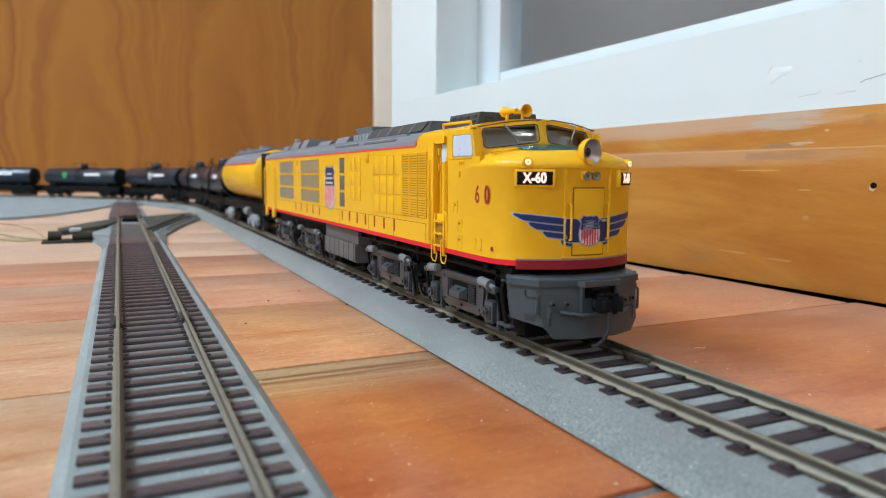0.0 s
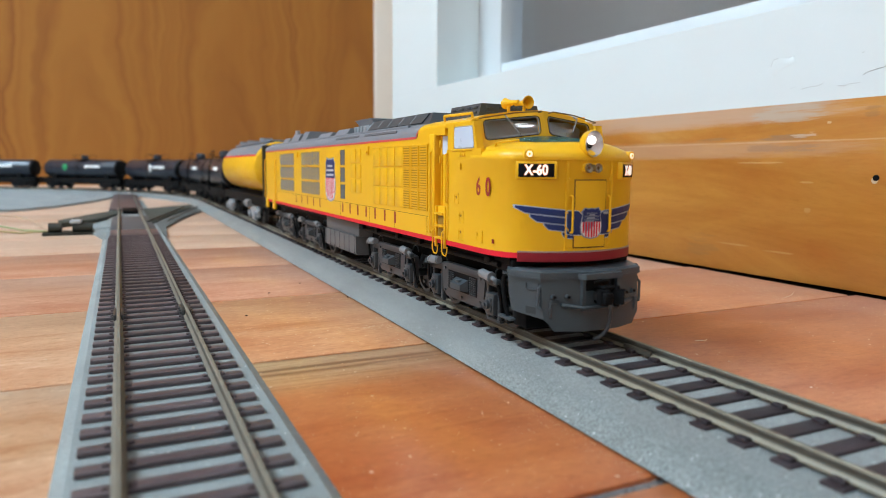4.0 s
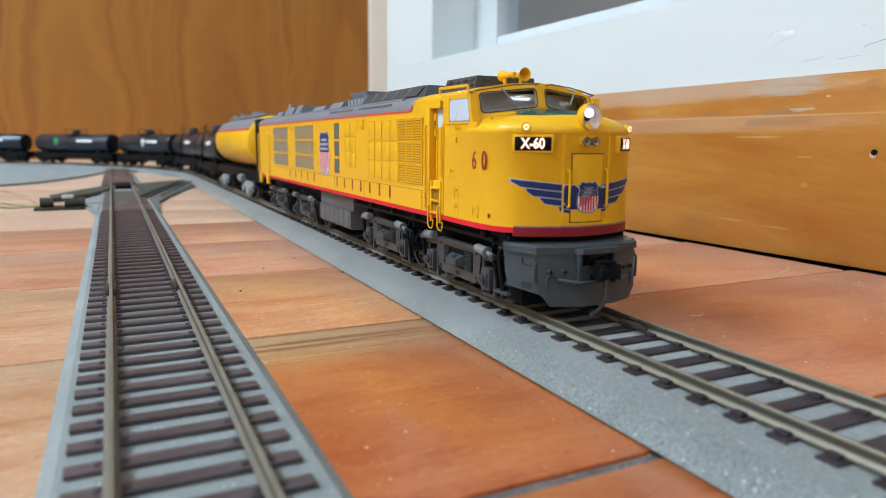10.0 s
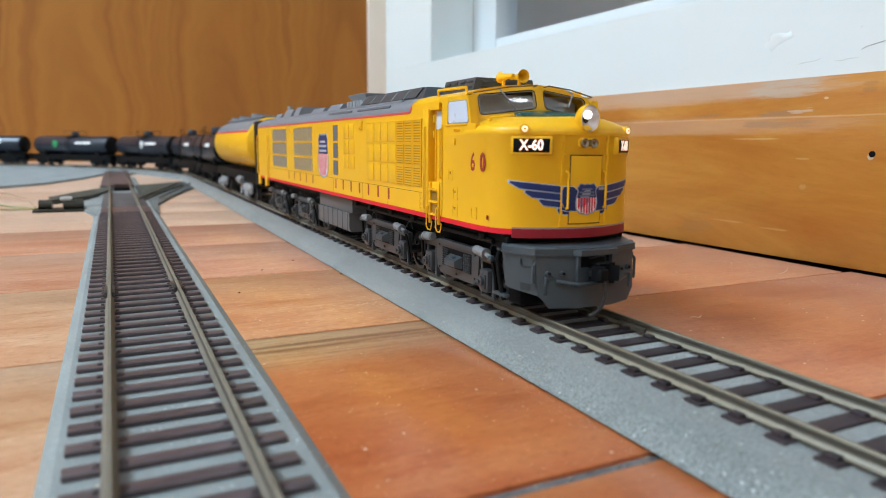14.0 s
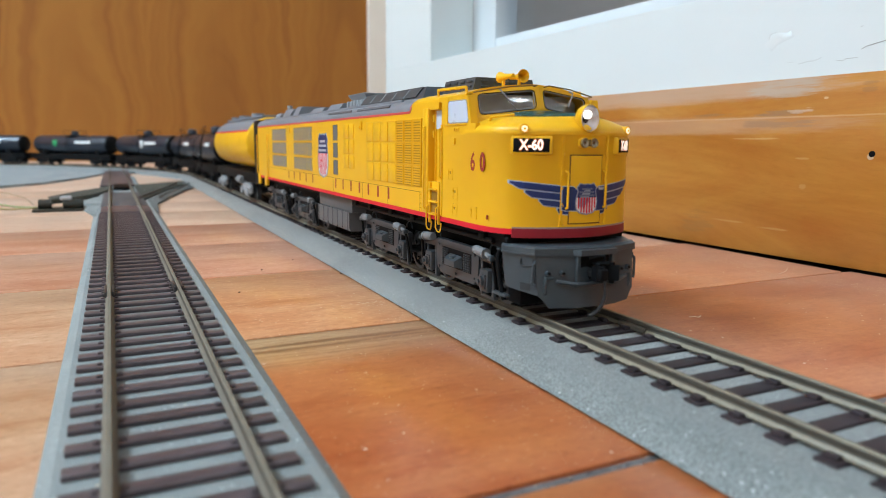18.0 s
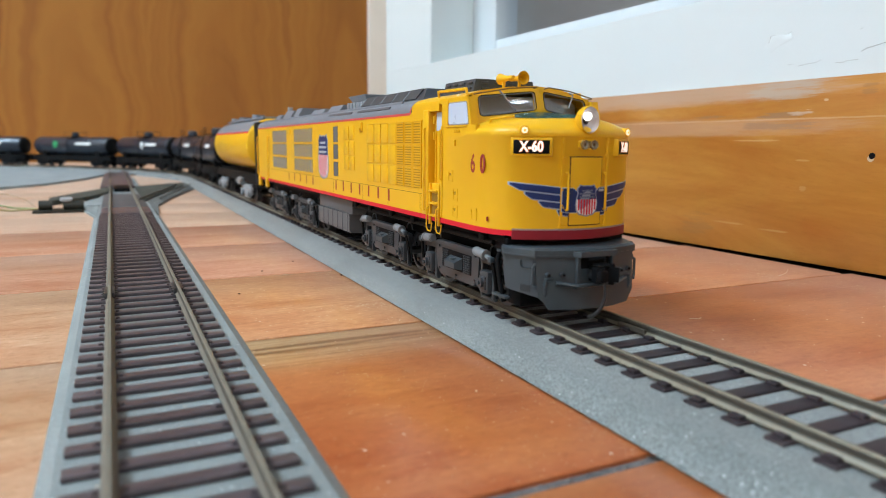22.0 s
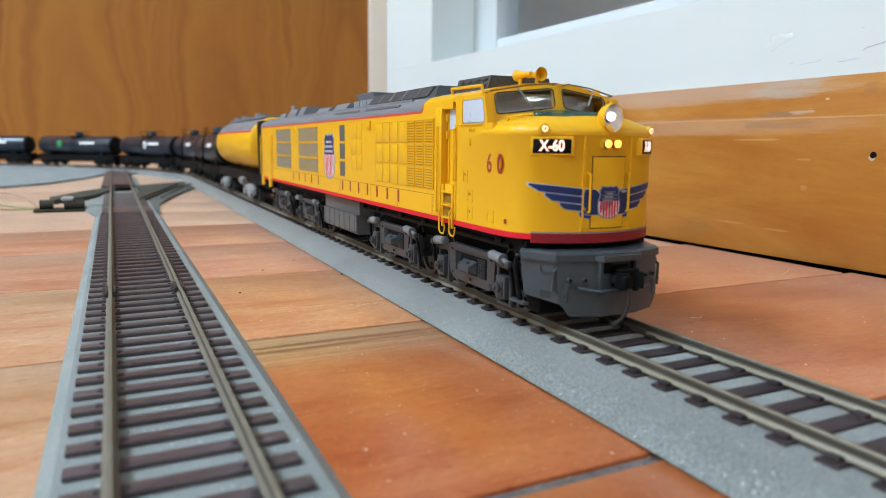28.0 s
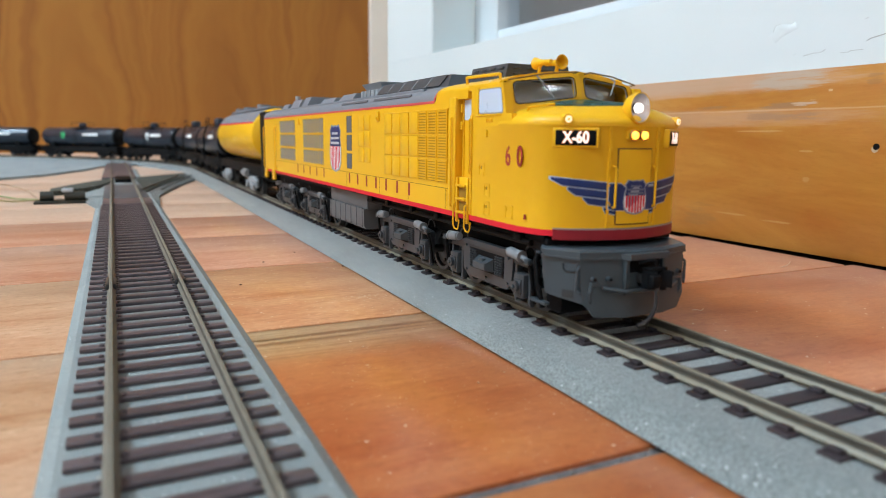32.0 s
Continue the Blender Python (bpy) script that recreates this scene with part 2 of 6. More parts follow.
    l.new(grain.outputs["Fac"], bp.inputs["Height"])
    l.new(bp.outputs["Normal"], b.inputs["Normal"])
    return m


def glow(name, colour, strength):
    m, n, l, b = material(name)
    b.inputs["Base Color"].default_value = (*colour, 1)
    b.inputs["Emission Color"].default_value = (*colour, 1)
    b.inputs["Emission Strength"].default_value = strength
    return m


def glass(name, tint=(1, 1, 1), rough=0.02, ior=1.45):
    m, n, l, b = material(name)
    b.inputs["Base Color"].default_value = (*tint, 1)
    b.inputs["Roughness"].default_value = rough
    b.inputs["Transmission Weight"].default_value = 1.0
    b.inputs["IOR"].default_value = ior
    return m


def foam(name, colour, sheen=0.0, grain=0.18):
    """Grey rubbery underlay with a fine grain and bright specks."""
    m, n, l, b = material(name)
    tc = n.new("ShaderNodeTexCoord")
    a, c = n.new("ShaderNodeTexNoise"), n.new("ShaderNodeTexNoise")
    a.inputs["Scale"].default_value, a.inputs["Detail"].default_value = 45, 4
    c.inputs["Scale"].default_value, c.inputs["Detail"].default_value = 3300, 3
    v = n.new("ShaderNodeTexVoronoi")
    v.inputs["Scale"].default_value = 900
    for t in (a, c, v):
        l.new(tc.outputs["Object"], t.inputs["Vector"])
    r = ramp(n, [(0.3, [k * 0.86 for k in colour]), (0.7, [k * 1.12 for k in colour])])
    l.new(a.outputs["Fac"], r.inputs["Fac"])
    g = ramp(n, [(0.38, [1 - grain * 1.1] * 3), (0.64, [1 + grain * 0.9] * 3)])
    l.new(c.outputs["Fac"], g.inputs["Fac"])
    mul = n.new("ShaderNodeMix")
    mul.data_type, mul.blend_type = "RGBA", "MULTIPLY"
    mul.inputs["Factor"].default_value = 1
    l.new(r.outputs["Color"], mul.inputs["A"])
    l.new(g.outputs["Color"], mul.inputs["B"])
    sep = n.new("ShaderNodeSeparateColor")
    l.new(v.outputs["Color"], sep.inputs["Color"])
    k = n.new("ShaderNodeMath")
    k.operation = "GREATER_THAN"
    k.inputs[1].default_value = 0.78
    l.new(sep.outputs["Red"], k.inputs[0])
    d = n.new("ShaderNodeMath")
    d.operation = "LESS_THAN"
    d.inputs[1].default_value = 0.15
    l.new(v.outputs["Distance"], d.inputs[0])
    kd = n.new("ShaderNodeMath")
    kd.operation = "MULTIPLY"
    l.new(k.outputs["Value"], kd.inputs[0])
    l.new(d.outputs["Value"], kd.inputs[1])
    mx = n.new("ShaderNodeMix")
    mx.data_type = "RGBA"
    mx.inputs["B"].default_value = (0.6, 0.62, 0.62, 1)
    l.new(kd.outputs["Value"], mx.inputs["Factor"])
    l.new(mul.outputs["Result"], mx.inputs["A"])
    l.new(mx.outputs["Result"], b.inputs["Base Color"])
    b.inputs["Roughness"].default_value = 0.75
    b.inputs["Specular IOR Level"].default_value = 0.25
    b.inputs["Sheen Weight"].default_value, b.inputs["Sheen Roughness"].default_value = sheen, 0.42
    bp = n.new("ShaderNodeBump")
    bp.inputs["Strength"].default_value, bp.inputs["Distance"].default_value = 0.6, 0.12 * MM
    l.new(c.outputs["Fac"], bp.inputs["Height"])
    l.new(bp.outputs["Normal"], b.inputs["Normal"])
    return m


YELLOW = paint("yellow_paint", (0.80, 0.428, 0.012), 0.34, var=0.03, bump=0.006, spec=0.3)
RED = paint("red_paint", (0.66, 0.012, 0.028), 0.45, spec=0.3, var=0.04, bump=0.004)
LETTER = paint("dark_red_lettering", (0.33, 0.02, 0.02), 0.45, var=0.05, bump=0)
ROOFGREY = paint("roof_grey_paint", (0.185, 0.198, 0.222), 0.45, var=0.06, bump=0.006)
ROOFDARK = paint("dark_roof_grey", (0.052, 0.058, 0.066), 0.4, var=0.08, bump=0.006)
TRUCKGREY = paint("underframe_grey_paint", (0.042, 0.046, 0.051), 0.34, var=0.2, bump=0.01)
PILOTGREY = paint("pilot_grey_paint", (0.043, 0.056, 0.065), 0.36, var=0.08, bump=0.006)
DARK = paint("black_plastic", (0.004, 0.004, 0.0046), 0.6, var=0.1, bump=0.01, spec=0.12)
TANKBLACK = paint("tank_black_paint", (0.014, 0.020, 0.034), 0.3, var=0.12, scale=60, bump=0.006)
GREEN = paint("antiglare_green_paint", (0.011, 0.072, 0.060), 0.25, var=0.05, bump=0.004)
BLUE = paint("blue_print", (0.004, 0.021, 0.115), 0.4, var=0.04, bump=0)
SILVER = paint("silver_print", (0.45, 0.46, 0.48), 0.4, var=0.05, bump=0)
WHITE = paint("white_print", (0.75, 0.75, 0.74), 0.4, var=0.03, bump=0)
LIGHTGREY = paint("light_grey_casting", (0.30, 0.30, 0.31), 0.45, var=0.08, bump=0.01)
MESHGREY = paint("grille_grey", (0.10, 0.10, 0.11), 0.5, var=0.1, bump=0)
SEAM = paint("panel_seam", (0.30, 0.15, 0.008), 0.6, var=0.05, bump=0)
STEEL = paint("wheel_steel", (0.09, 0.09, 0.092), 0.4, metal=0.7, var=0.12, bump=0.004)
# rail tones by height: shade of side and web, light on the foot
RAILHEAD = paint("tan_rail_head", (0.225, 0.195, 0.143), 0.45, spec=0.4, metal=0.6, var=0.3, scale=260, bump=0.012)
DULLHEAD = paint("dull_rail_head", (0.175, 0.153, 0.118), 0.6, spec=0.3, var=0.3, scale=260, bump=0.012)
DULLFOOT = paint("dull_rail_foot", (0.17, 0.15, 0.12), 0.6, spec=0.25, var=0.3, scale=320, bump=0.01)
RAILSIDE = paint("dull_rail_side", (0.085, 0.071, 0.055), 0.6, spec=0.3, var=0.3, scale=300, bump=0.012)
RAILWEB = paint("shaded_rail_web", (0.070, 0.058, 0.042), 0.6, metal=0.2, var=0.3, scale=200, bump=0.01)
RAILFOOT = paint("lit_rail_foot", (0.205, 0.178, 0.126), 0.42, spec=0.5, metal=0.0, var=0.3, scale=320, bump=0.01)
TIE = paint("brown_plastic_tie", (0.030, 0.019, 0.022), 0.55, var=0.45, scale=420, bump=0.03, vary=0.25)
TIEGREY = paint("dusty_tie", (0.088, 0.068, 0.074), 0.38, var=0.6, scale=300, bump=0.03, vary=0.2)
FOAM = foam("grey_underlay", (0.205, 0.226, 0.222), 0.6, 0.4)
FOAMDARK = foam("dark_grey_roadbed", (0.255, 0.278, 0.275))
PALEFOAM = foam("pale_grey_underlay", (0.27, 0.295, 0.30))
CORK = foam("olive_grey_roadbed", (0.062, 0.064, 0.052))
WALLWHITE = paint("white_gloss_paint", (0.675, 0.738, 0.742), 0.4, var=0.03, scale=18, bump=0.15, fine=120)
CEILWHITE = paint("ceiling_white", (0.8, 0.8, 0.78), 0.8, var=0.02, scale=5, bump=0.2, fine=200)
PLASTER = paint("plaster_wall", (0.72, 0.70, 0.66), 0.8, var=0.03, scale=4, bump=0.2, fine=160)
FLOORS = [
    wood("orange_varnished_board", [(0.30, (0.31, 0.068, 0.021)), (0.48, (0.46, 0.140, 0.046)), (0.70, (0.55, 0.225, 0.085))], "x", 0.22, 30, 0.3, rings=0.7, vary=0.05, dust=1.0, film=0.55, scuff=0.95, coat=0.4, blotch=0.7, blotch_scale=(20, 30, 20)),
    wood("tan_varnished_board", [(0.30, (0.43, 0.150, 0.066)), (0.46, (0.59, 0.262, 0.122)), (0.70, (0.69, 0.38, 0.20))], "x", 0.12, 46, 0.34, rings=0.8, vary=0.05, dust=1.0, film=0.55, scuff=0.95, coat=0.4, blotch=0.7, blotch_scale=(17, 34, 20)),
    wood("red_brown_board", [(0.28, (0.44, 0.17, 0.095)), (0.5, (0.60, 0.305, 0.20)), (0.72, (0.70, 0.43, 0.305))], "x", 0.14, 40, 0.4, rings=0.7, vary=0.05, dust=1.0, film=0.55, scuff=0.95, coat=0.5, blotch=0.6, blotch_scale=(14, 30, 20)),
    # far boards: pale sheen of the distant floor put into the colour
    wood("pale_far_board", [(0.28, (0.55, 0.34, 0.22)), (0.5, (0.66, 0.45, 0.33)), (0.72, (0.74, 0.56, 0.44))], "x", 0.14, 36, 0.45, rings=0.6, vary=0.05, dust=0.8, scuff=0.95, coat=0.2, blotch=0.3, blotch_scale=(7, 16, 10)),
    wood("orange_board_with_bare_edge", [(0.30, (0.31, 0.068, 0.021)), (0.48, (0.46, 0.140, 0.046)), (0.70, (0.55, 0.225, 0.085))], "x", 0.22, 30, 0.3, rings=0.7, vary=0.05, dust=1.0, film=0.55, scuff=0.95, coat=0.4, blotch=0.7, blotch_scale=(20, 30, 20), worn_edge=(0.012, 0.032)),
    # three paler boards, the varnish gloss left of the siding painted in
    wood("sheen_orange_board", [(0.30, (0.46, 0.15, 0.07)), (0.48, (0.63, 0.29, 0.155)), (0.70, (0.73, 0.40, 0.245))], "x", 0.22, 34, 0.3, rings=0.7, vary=0.05, dust=1.0, film=0.55, scuff=0.95, coat=0.4, blotch=0.7, blotch_scale=(17, 34, 20)),
    wood("sheen_tan_board", [(0.30, (0.55, 0.27, 0.13)), (0.48, (0.71, 0.425, 0.258)), (0.70, (0.79, 0.545, 0.37))], "x", 0.22, 34, 0.3, rings=0.7, vary=0.05, dust=1.0, film=0.55, scuff=0.95, coat=0.4, blotch=0.6, blotch_scale=(17, 34, 20)),
    wood("sheen_red_board", [(0.30, (0.52, 0.22, 0.12)), (0.48, (0.68, 0.38, 0.258)), (0.70, (0.76, 0.49, 0.36))], "x", 0.14, 34, 0.3, rings=0.7, vary=0.05, dust=1.0, film=0.55, scuff=0.95, coat=0.4, blotch=0.6, blotch_scale=(17, 34, 20)),
    wood("orange_board_by_wall", [(0.30, (0.35, 0.088, 0.032)), (0.48, (0.50, 0.172, 0.066)), (0.70, (0.58, 0.26, 0.115))], "x", 0.22, 30, 0.38, rings=0.7, vary=0.05, dust=1.0, film=0.4, scuff=0.8, coat=0.15, blotch=0.6, blotch_scale=(20, 30, 20)),
]
SKIRTWOOD = wood("varnished_pine", [(0.28, (0.25, 0.082, 0.010)), (0.42, (0.40, 0.155, 0.022)), (0.55, (0.475, 0.203, 0.036)), (0.68, (0.55, 0.285, 0.085))], "y", 0.16, 26, 0.34, rings=2.4, bump=0.12, blotch=0.6, blotch_scale=(10, 9, 42), fibre=0.3)


def wear(m, marks):
    """Worn and scraped places on a board: each (y, z, half length, half height, colour, strength, raggedness)."""
    n, l = m.node_tree.nodes, m.node_tree.links
    b = n["Principled BSDF"]
    tc, sep = n.new("ShaderNodeTexCoord"), n.new("ShaderNodeSeparateXYZ")
    l.new(tc.outputs["Object"], sep.inputs["Vector"])
    mp, rag = n.new("ShaderNodeMapping"), n.new("ShaderNodeTexNoise")
    mp.inputs["Scale"].default_value = (1, 0.07, 1)
    rag.inputs["Scale"].default_value, rag.inputs["Detail"].default_value, rag.inputs["Roughness"].default_value = 520, 7, 0.75
    l.new(tc.outputs["Object"], mp.inputs["Vector"])
    l.new(mp.outputs["Vector"], rag.inputs["Vector"])

    def calc(op, *ins):
        k = n.new("ShaderNodeMath")
        k.operation = op
        for i, v in enumerate(ins):
            if isinstance(v, (int, float)):
                k.inputs[i].default_value = v
            else:
                l.new(v, k.inputs[i])
        return k.outputs["Value"]
    out = b.inputs["Base Color"].links[0].from_socket
    for y, z, ry, rz, colour, strength, ragged in marks:
        dy = calc("DIVIDE", calc("SUBTRACT", sep.outputs["Y"], y * MM), ry * MM)
        dz = calc("DIVIDE", calc("SUBTRACT", sep.outputs["Z"], z * MM), rz * MM)
        d = calc("ADD", calc("POWER", calc("ABSOLUTE", dy), 3.0), calc("POWER", calc("ABSOLUTE", dz), 3.0))
        d = calc("ADD", d, calc("MULTIPLY", calc("SUBTRACT", rag.outputs["Fac"], 0.5), ragged * 3))
        mr = n.new("ShaderNodeMapRange")
        mr.interpolation_type = "SMOOTHSTEP"
        mr.inputs["From Min"].default_value, mr.inputs["From Max"].default_value = 1.7, 0.1
        mr.inputs["To Max"].default_value = strength
        l.new(d, mr.inputs["Value"])
        mx = n.new("ShaderNodeMix")
        mx.data_type = "RGBA"
        mx.inputs["B"].default_value = (*colour, 1)
        l.new(mr.outputs["Result"], mx.inputs["Factor"])
        l.new(out, mx.inputs["A"])
        out = mx.outputs["Result"]
    l.new(out, b.inputs["Base Color"])
    return m


wear(SKIRTWOOD, [
    (230, 63.8, 175, 4.2, (0.50, 0.31, 0.20), 0.7, 1.0),
    (100, 64.8, 60, 3.4, (0.47, 0.31, 0.21), 0.7, 1.1),
    (60, 64.2, 14, 3.4, (0.42, 0.36, 0.29), 0.6, 4.5),
    (170, 50.6, 130, 3.6, (0.47, 0.28, 0.17), 0.6, 1.1),
    (63, 50.8, 12, 1.5, (0.29, 0.17, 0.10), 0.5, 6.0),
    (60, 55.0, 10, 1.0, (0.26, 0.16, 0.10), 0.6, 6.5),
    (92, 54.8, 9, 0.7, (0.29, 0.16, 0.08), 0.6, 6.0),
    (54, 55.4, 4.0, 0.9, (0.60, 0.45, 0.34), 0.6, 8.0),
    (45, 59.6, 0.7, 0.35, (0.62, 0.45, 0.28), 0.7, 2.0),
    (120, 53.3, 130, 0.34, (0.60, 0.40, 0.23), 0.5, 1.6),
    (72, 45.4, 9, 0.3, (0.60, 0.38, 0.17), 0.5, 3.0),
    (52, 38.2, 2.4, 0.35, (0.54, 0.33, 0.14), 0.6, 3.0),
    (51, 27.8, 1.2, 0.9, (0.54, 0.32, 0.13), 0.5, 3.0),
    (98, 10.5, 7, 4.0, (0.30, 0.15, 0.045), 0.4, 5.0),
    (84, 12.0, 8, 0.35, (0.56, 0.36, 0.15), 0.45, 2.4),
    (62, 11.0, 6, 0.35, (0.56, 0.36, 0.15), 0.45, 2.8),
    (30, 62.5, 2.4, 1.6, (0.27, 0.13, 0.05), 0.45, 4.0),
])


def veneer(name):
    """Flat-sawn veneer: arches of grain that repeat from leaf to leaf."""
    m, n, l, b = material(name)
    tc, sep = n.new("ShaderNodeTexCoord"), n.new("ShaderNodeSeparateXYZ")
    warp = n.new("ShaderNodeTexNoise")
    warp.inputs["Scale"].default_value, warp.inputs["Detail"].default_value = 6, 3
    l.new(tc.outputs["Object"], warp.inputs["Vector"])
    l.new(tc.outputs["Object"], sep.inputs["Vector"])

    def calc(op, a, c, d=None):
        k = n.new("ShaderNodeMath")
        k.operation = op
        for i, v in enumerate((a, c, d)):
            if v is None:
                continue
            if isinstance(v, (int, float)):
                k.inputs[i].default_value = v
            else:
                l.new(v, k.inputs[i])
        return k.outputs["Value"]
    x = calc("MULTIPLY_ADD", warp.outputs["Fac"], 0.10, sep.outputs["X"])
    u = calc("PINGPONG", calc("ADD", x, 0.105), 0.148)
    g = calc("ADD", calc("MULTIPLY", calc("MULTIPLY", u, u), 75.0), calc("MULTIPLY", sep.outputs["Z"], 1.3))
    comb = n.new("ShaderNodeCombineXYZ")
    l.new(calc("MULTIPLY", g, 3.0), comb.inputs["X"])
    l.new(calc("MULTIPLY", sep.outputs["X"], 2.0), comb.inputs["Y"])
    arch = n.new("ShaderNodeTexNoise")
    arch.inputs["Scale"].default_value, arch.inputs["Detail"].default_value = 1.0, 3
    l.new(comb.outputs["Vector"], arch.inputs["Vector"])
    mp = n.new("ShaderNodeMapping")
    mp.inputs["Scale"].default_value = (26, 26, 1.6)
    l.new(tc.outputs["Object"], mp.inputs["Vector"])
    fine = n.new("ShaderNodeTexNoise")
    fine.inputs["Scale"].default_value, fine.inputs["Detail"].default_value = 1.0, 6
    l.new(mp.outputs["Vector"], fine.inputs["Vector"])
    mixv = calc("ADD", calc("MULTIPLY", arch.outputs["Fac"], 0.78), calc("MULTIPLY", fine.outputs["Fac"], 0.22))
    r = ramp(n, [(0.33, (0.262, 0.084, 0.007)), (0.48, (0.335, 0.120, 0.011)), (0.64, (0.378, 0.145, 0.016))])
    l.new(mixv, r.inputs["Fac"])
    l.new(r.outputs["Color"], b.inputs["Base Color"])
    b.inputs["Roughness"].default_value = 0.75
    return m


PANELWOOD = veneer("veneer_panel")
NIGHTGLASS = glass("window_glass", ior=1.18)

# ---- mesh helpers: all lengths below are in millimetres


def box(bm, x0, x1, y0, y1, z0, z1, bevel=0.0):
    r = bmesh.ops.create_cube(bm, size=1)
    for v in r["verts"]:
        v.co = Vector((x0 + (v.co.x + 0.5) * (x1 - x0), y0 + (v.co.y + 0.5) * (y1 - y0), z0 + (v.co.z + 0.5) * (z1 - z0)))
    if bevel:
        es = list({e for v in r["verts"] for e in v.link_edges})
        bmesh.ops.bevel(bm, geom=es, offset=bevel, segments=2, affect="EDGES", profile=0.5)
    return bm


def rod(bm, a, b, r, sides=10, r2=None):
    a, b = Vector(a), Vector(b)
    d = b - a
    m = Matrix.Translation((a + b) / 2) @ d.to_track_quat("Z", "Y").to_matrix().to_4x4()
    bmesh.ops.create_cone(bm, cap_ends=True, segments=sides, radius1=r, radius2=r if r2 is None else r2, depth=d.length, matrix=m)
    return bm


def wire(bm, pts, r, sides=6):
    for a, b in zip(pts, pts[1:]):
        rod(bm, a, b, r, sides)
    for p in pts[1:-1]:
        bmesh.ops.create_icosphere(bm, subdivisions=1, radius=r, matrix=Matrix.Translation(p))
    return bm


def prism(bm, outline, axis, lo, hi):
    """A flat outline (pairs) pushed along an axis: x takes (y, z), y takes (x, z), z takes (x, y)."""
    def at(p, k):
        return {"x": (k, p[0], p[1]), "y": (p[0], k, p[1]), "z": (p[0], p[1], k)}[axis]
    a = [bm.verts.new(at(p, lo)) for p in outline]
    b = [bm.verts.new(at(p, hi)) for p in outline]
    bm.faces.new(a)
    bm.faces.new(b[::-1])
    for k in range(len(a)):
        j = (k + 1) % len(a)
        bm.faces.new((a[k], b[k], b[j], a[j]))
    return bm


def loft(bm, rings, cap=True, closed=True):
    rows = [[bm.verts.new(p) for p in ring] for ring in rings]
    for r0, r1 in zip(rows, rows[1:]):
        n = len(r0)
        for k in range(n if closed else n - 1):
            j = (k + 1) % n
            bm.faces.new((r0[k], r0[j], r1[j], r1[k]))
    if cap:
        bm.faces.new(rows[0][::-1])
        bm.faces.new(rows[-1])
    return bm


def turned(bm, profile, m, sides=20, cap=True):
    """Radius and height pairs turned about z, then placed by m."""
    rings = [[m @ Vector((r * math.cos(2 * math.pi * k / sides), r * math.sin(2 * math.pi * k / sides), z)) for k in range(sides)] for r, z in profile]
    return loft(bm, rings, cap)


def mesh_of(name, bm, mat, smooth=35):
    bmesh.ops.recalc_face_normals(bm, faces=bm.faces)
    for v in bm.verts:
        v.co *= MM
    me = bpy.data.meshes.new(name)
    bm.to_mesh(me)
    bm.free()
    for mm_ in (mat if isinstance(mat, (list, tuple)) else [mat]):
        me.materials.append(mm_)
    if smooth:
        me.shade_smooth()
        me.set_sharp_from_angle(angle=radians(smooth))
    return me


def part(name, bm, mat, parent, label="", at=(0, 0, 0), smooth=35):
    ob = new(name, mesh_of(name, bm, mat, smooth))
    ob.location = [k * MM for k in at]
    if parent:
        ob.parent = parent
    if label:
        ob["label"] = label
    return ob


def piece(name, mesh, parent, at, rz=0.0):
    ob = new(name, mesh)
    ob.parent = parent
    ob.location = [k * MM for k in at]
    ob.rotation_euler = (0, 0, rz)
    return ob


def thing(name, at, label, category, group="", kind="", rz=0.0):
    ob = new(name)
    ob.empty_display_size = 0.01
    ob.location = [k * MM for k in at]
    ob.rotation_euler = (0, 0, rz)
    return tagged(ob, label, category, group, kind)


def B():
    return bmesh.new()


HEXAGON = [(1, 0, 0), (0.5, 0.87, 0), (-0.5, 0.87, 0), (-1, 0, 0), (-0.5, -0.87, 0), (0.5, -0.87, 0)]


def speck(bm, r, m):
    """A small grain with a faceted top and bottom."""
    ring = [bm.verts.new(m @ Vector((x * r, y * r, 0.15 * r * (-1) ** k))) for k, (x, y, _) in enumerate(HEXAGON)]
    top, low = bm.verts.new(m @ Vector((0.1 * r, 0, 0.95 * r))), bm.verts.new(m @ Vector((0, 0, -r)))
    for k in range(6):
        bm.faces.new((ring[k], ring[(k + 1) % 6], top))
        bm.faces.new((ring[(k + 1) % 6], ring[k], low))


# ---- the room
RAIL_Z = 6.57      # rail tops of the main line
WALL_X, WALL_SLOPE = 142.2, -0.03625


def wall_x(y):
    return WALL_X + WALL_SLOPE * y


WALL_TURN = math.atan(-WALL_SLOPE)
# the window wall has its own axes: u along it away from the camera, w into the wall
WALL = thing("wall_east", (WALL_X, 0, 0), "white painted window wall over varnished wooden board", "wall", kind="structure", rz=WALL_TURN)
part("base_board", box(B(), 0, 18, -900, 446, 0.7, 67.36, 0.25), SKIRTWOOD, WALL, "varnished pine board with a screw hole")
ARC = [(0.7 + 9 * (1 - math.sin(q)), 440 + 9 * math.cos(q)) for q in (0, 0.26, 0.52, 0.79, 1.05, 1.31, 1.57)]
part("sill_board", prism(B(), [(60, -900), (60, 449)] + ARC + [(0.7, -900)], "z", 67.4, 103.4), WALLWHITE, WALL, "white painted board with cracked paint")
part("window_post", prism(B(), [(60, 358), (60, 449)] + ARC + [(0.7, 359), (1.5, 358)], "z", 103.5, 1600), WALLWHITE, WALL, "white painted window post")
part("upper_wall", box(B(), 0.8, 60, -900, 358, 1400, 2400), PLASTER, WALL)
part("lower_wall", box(B(), 18.2, 60, -900, 446, 0, 67.3), PLASTER, WALL)
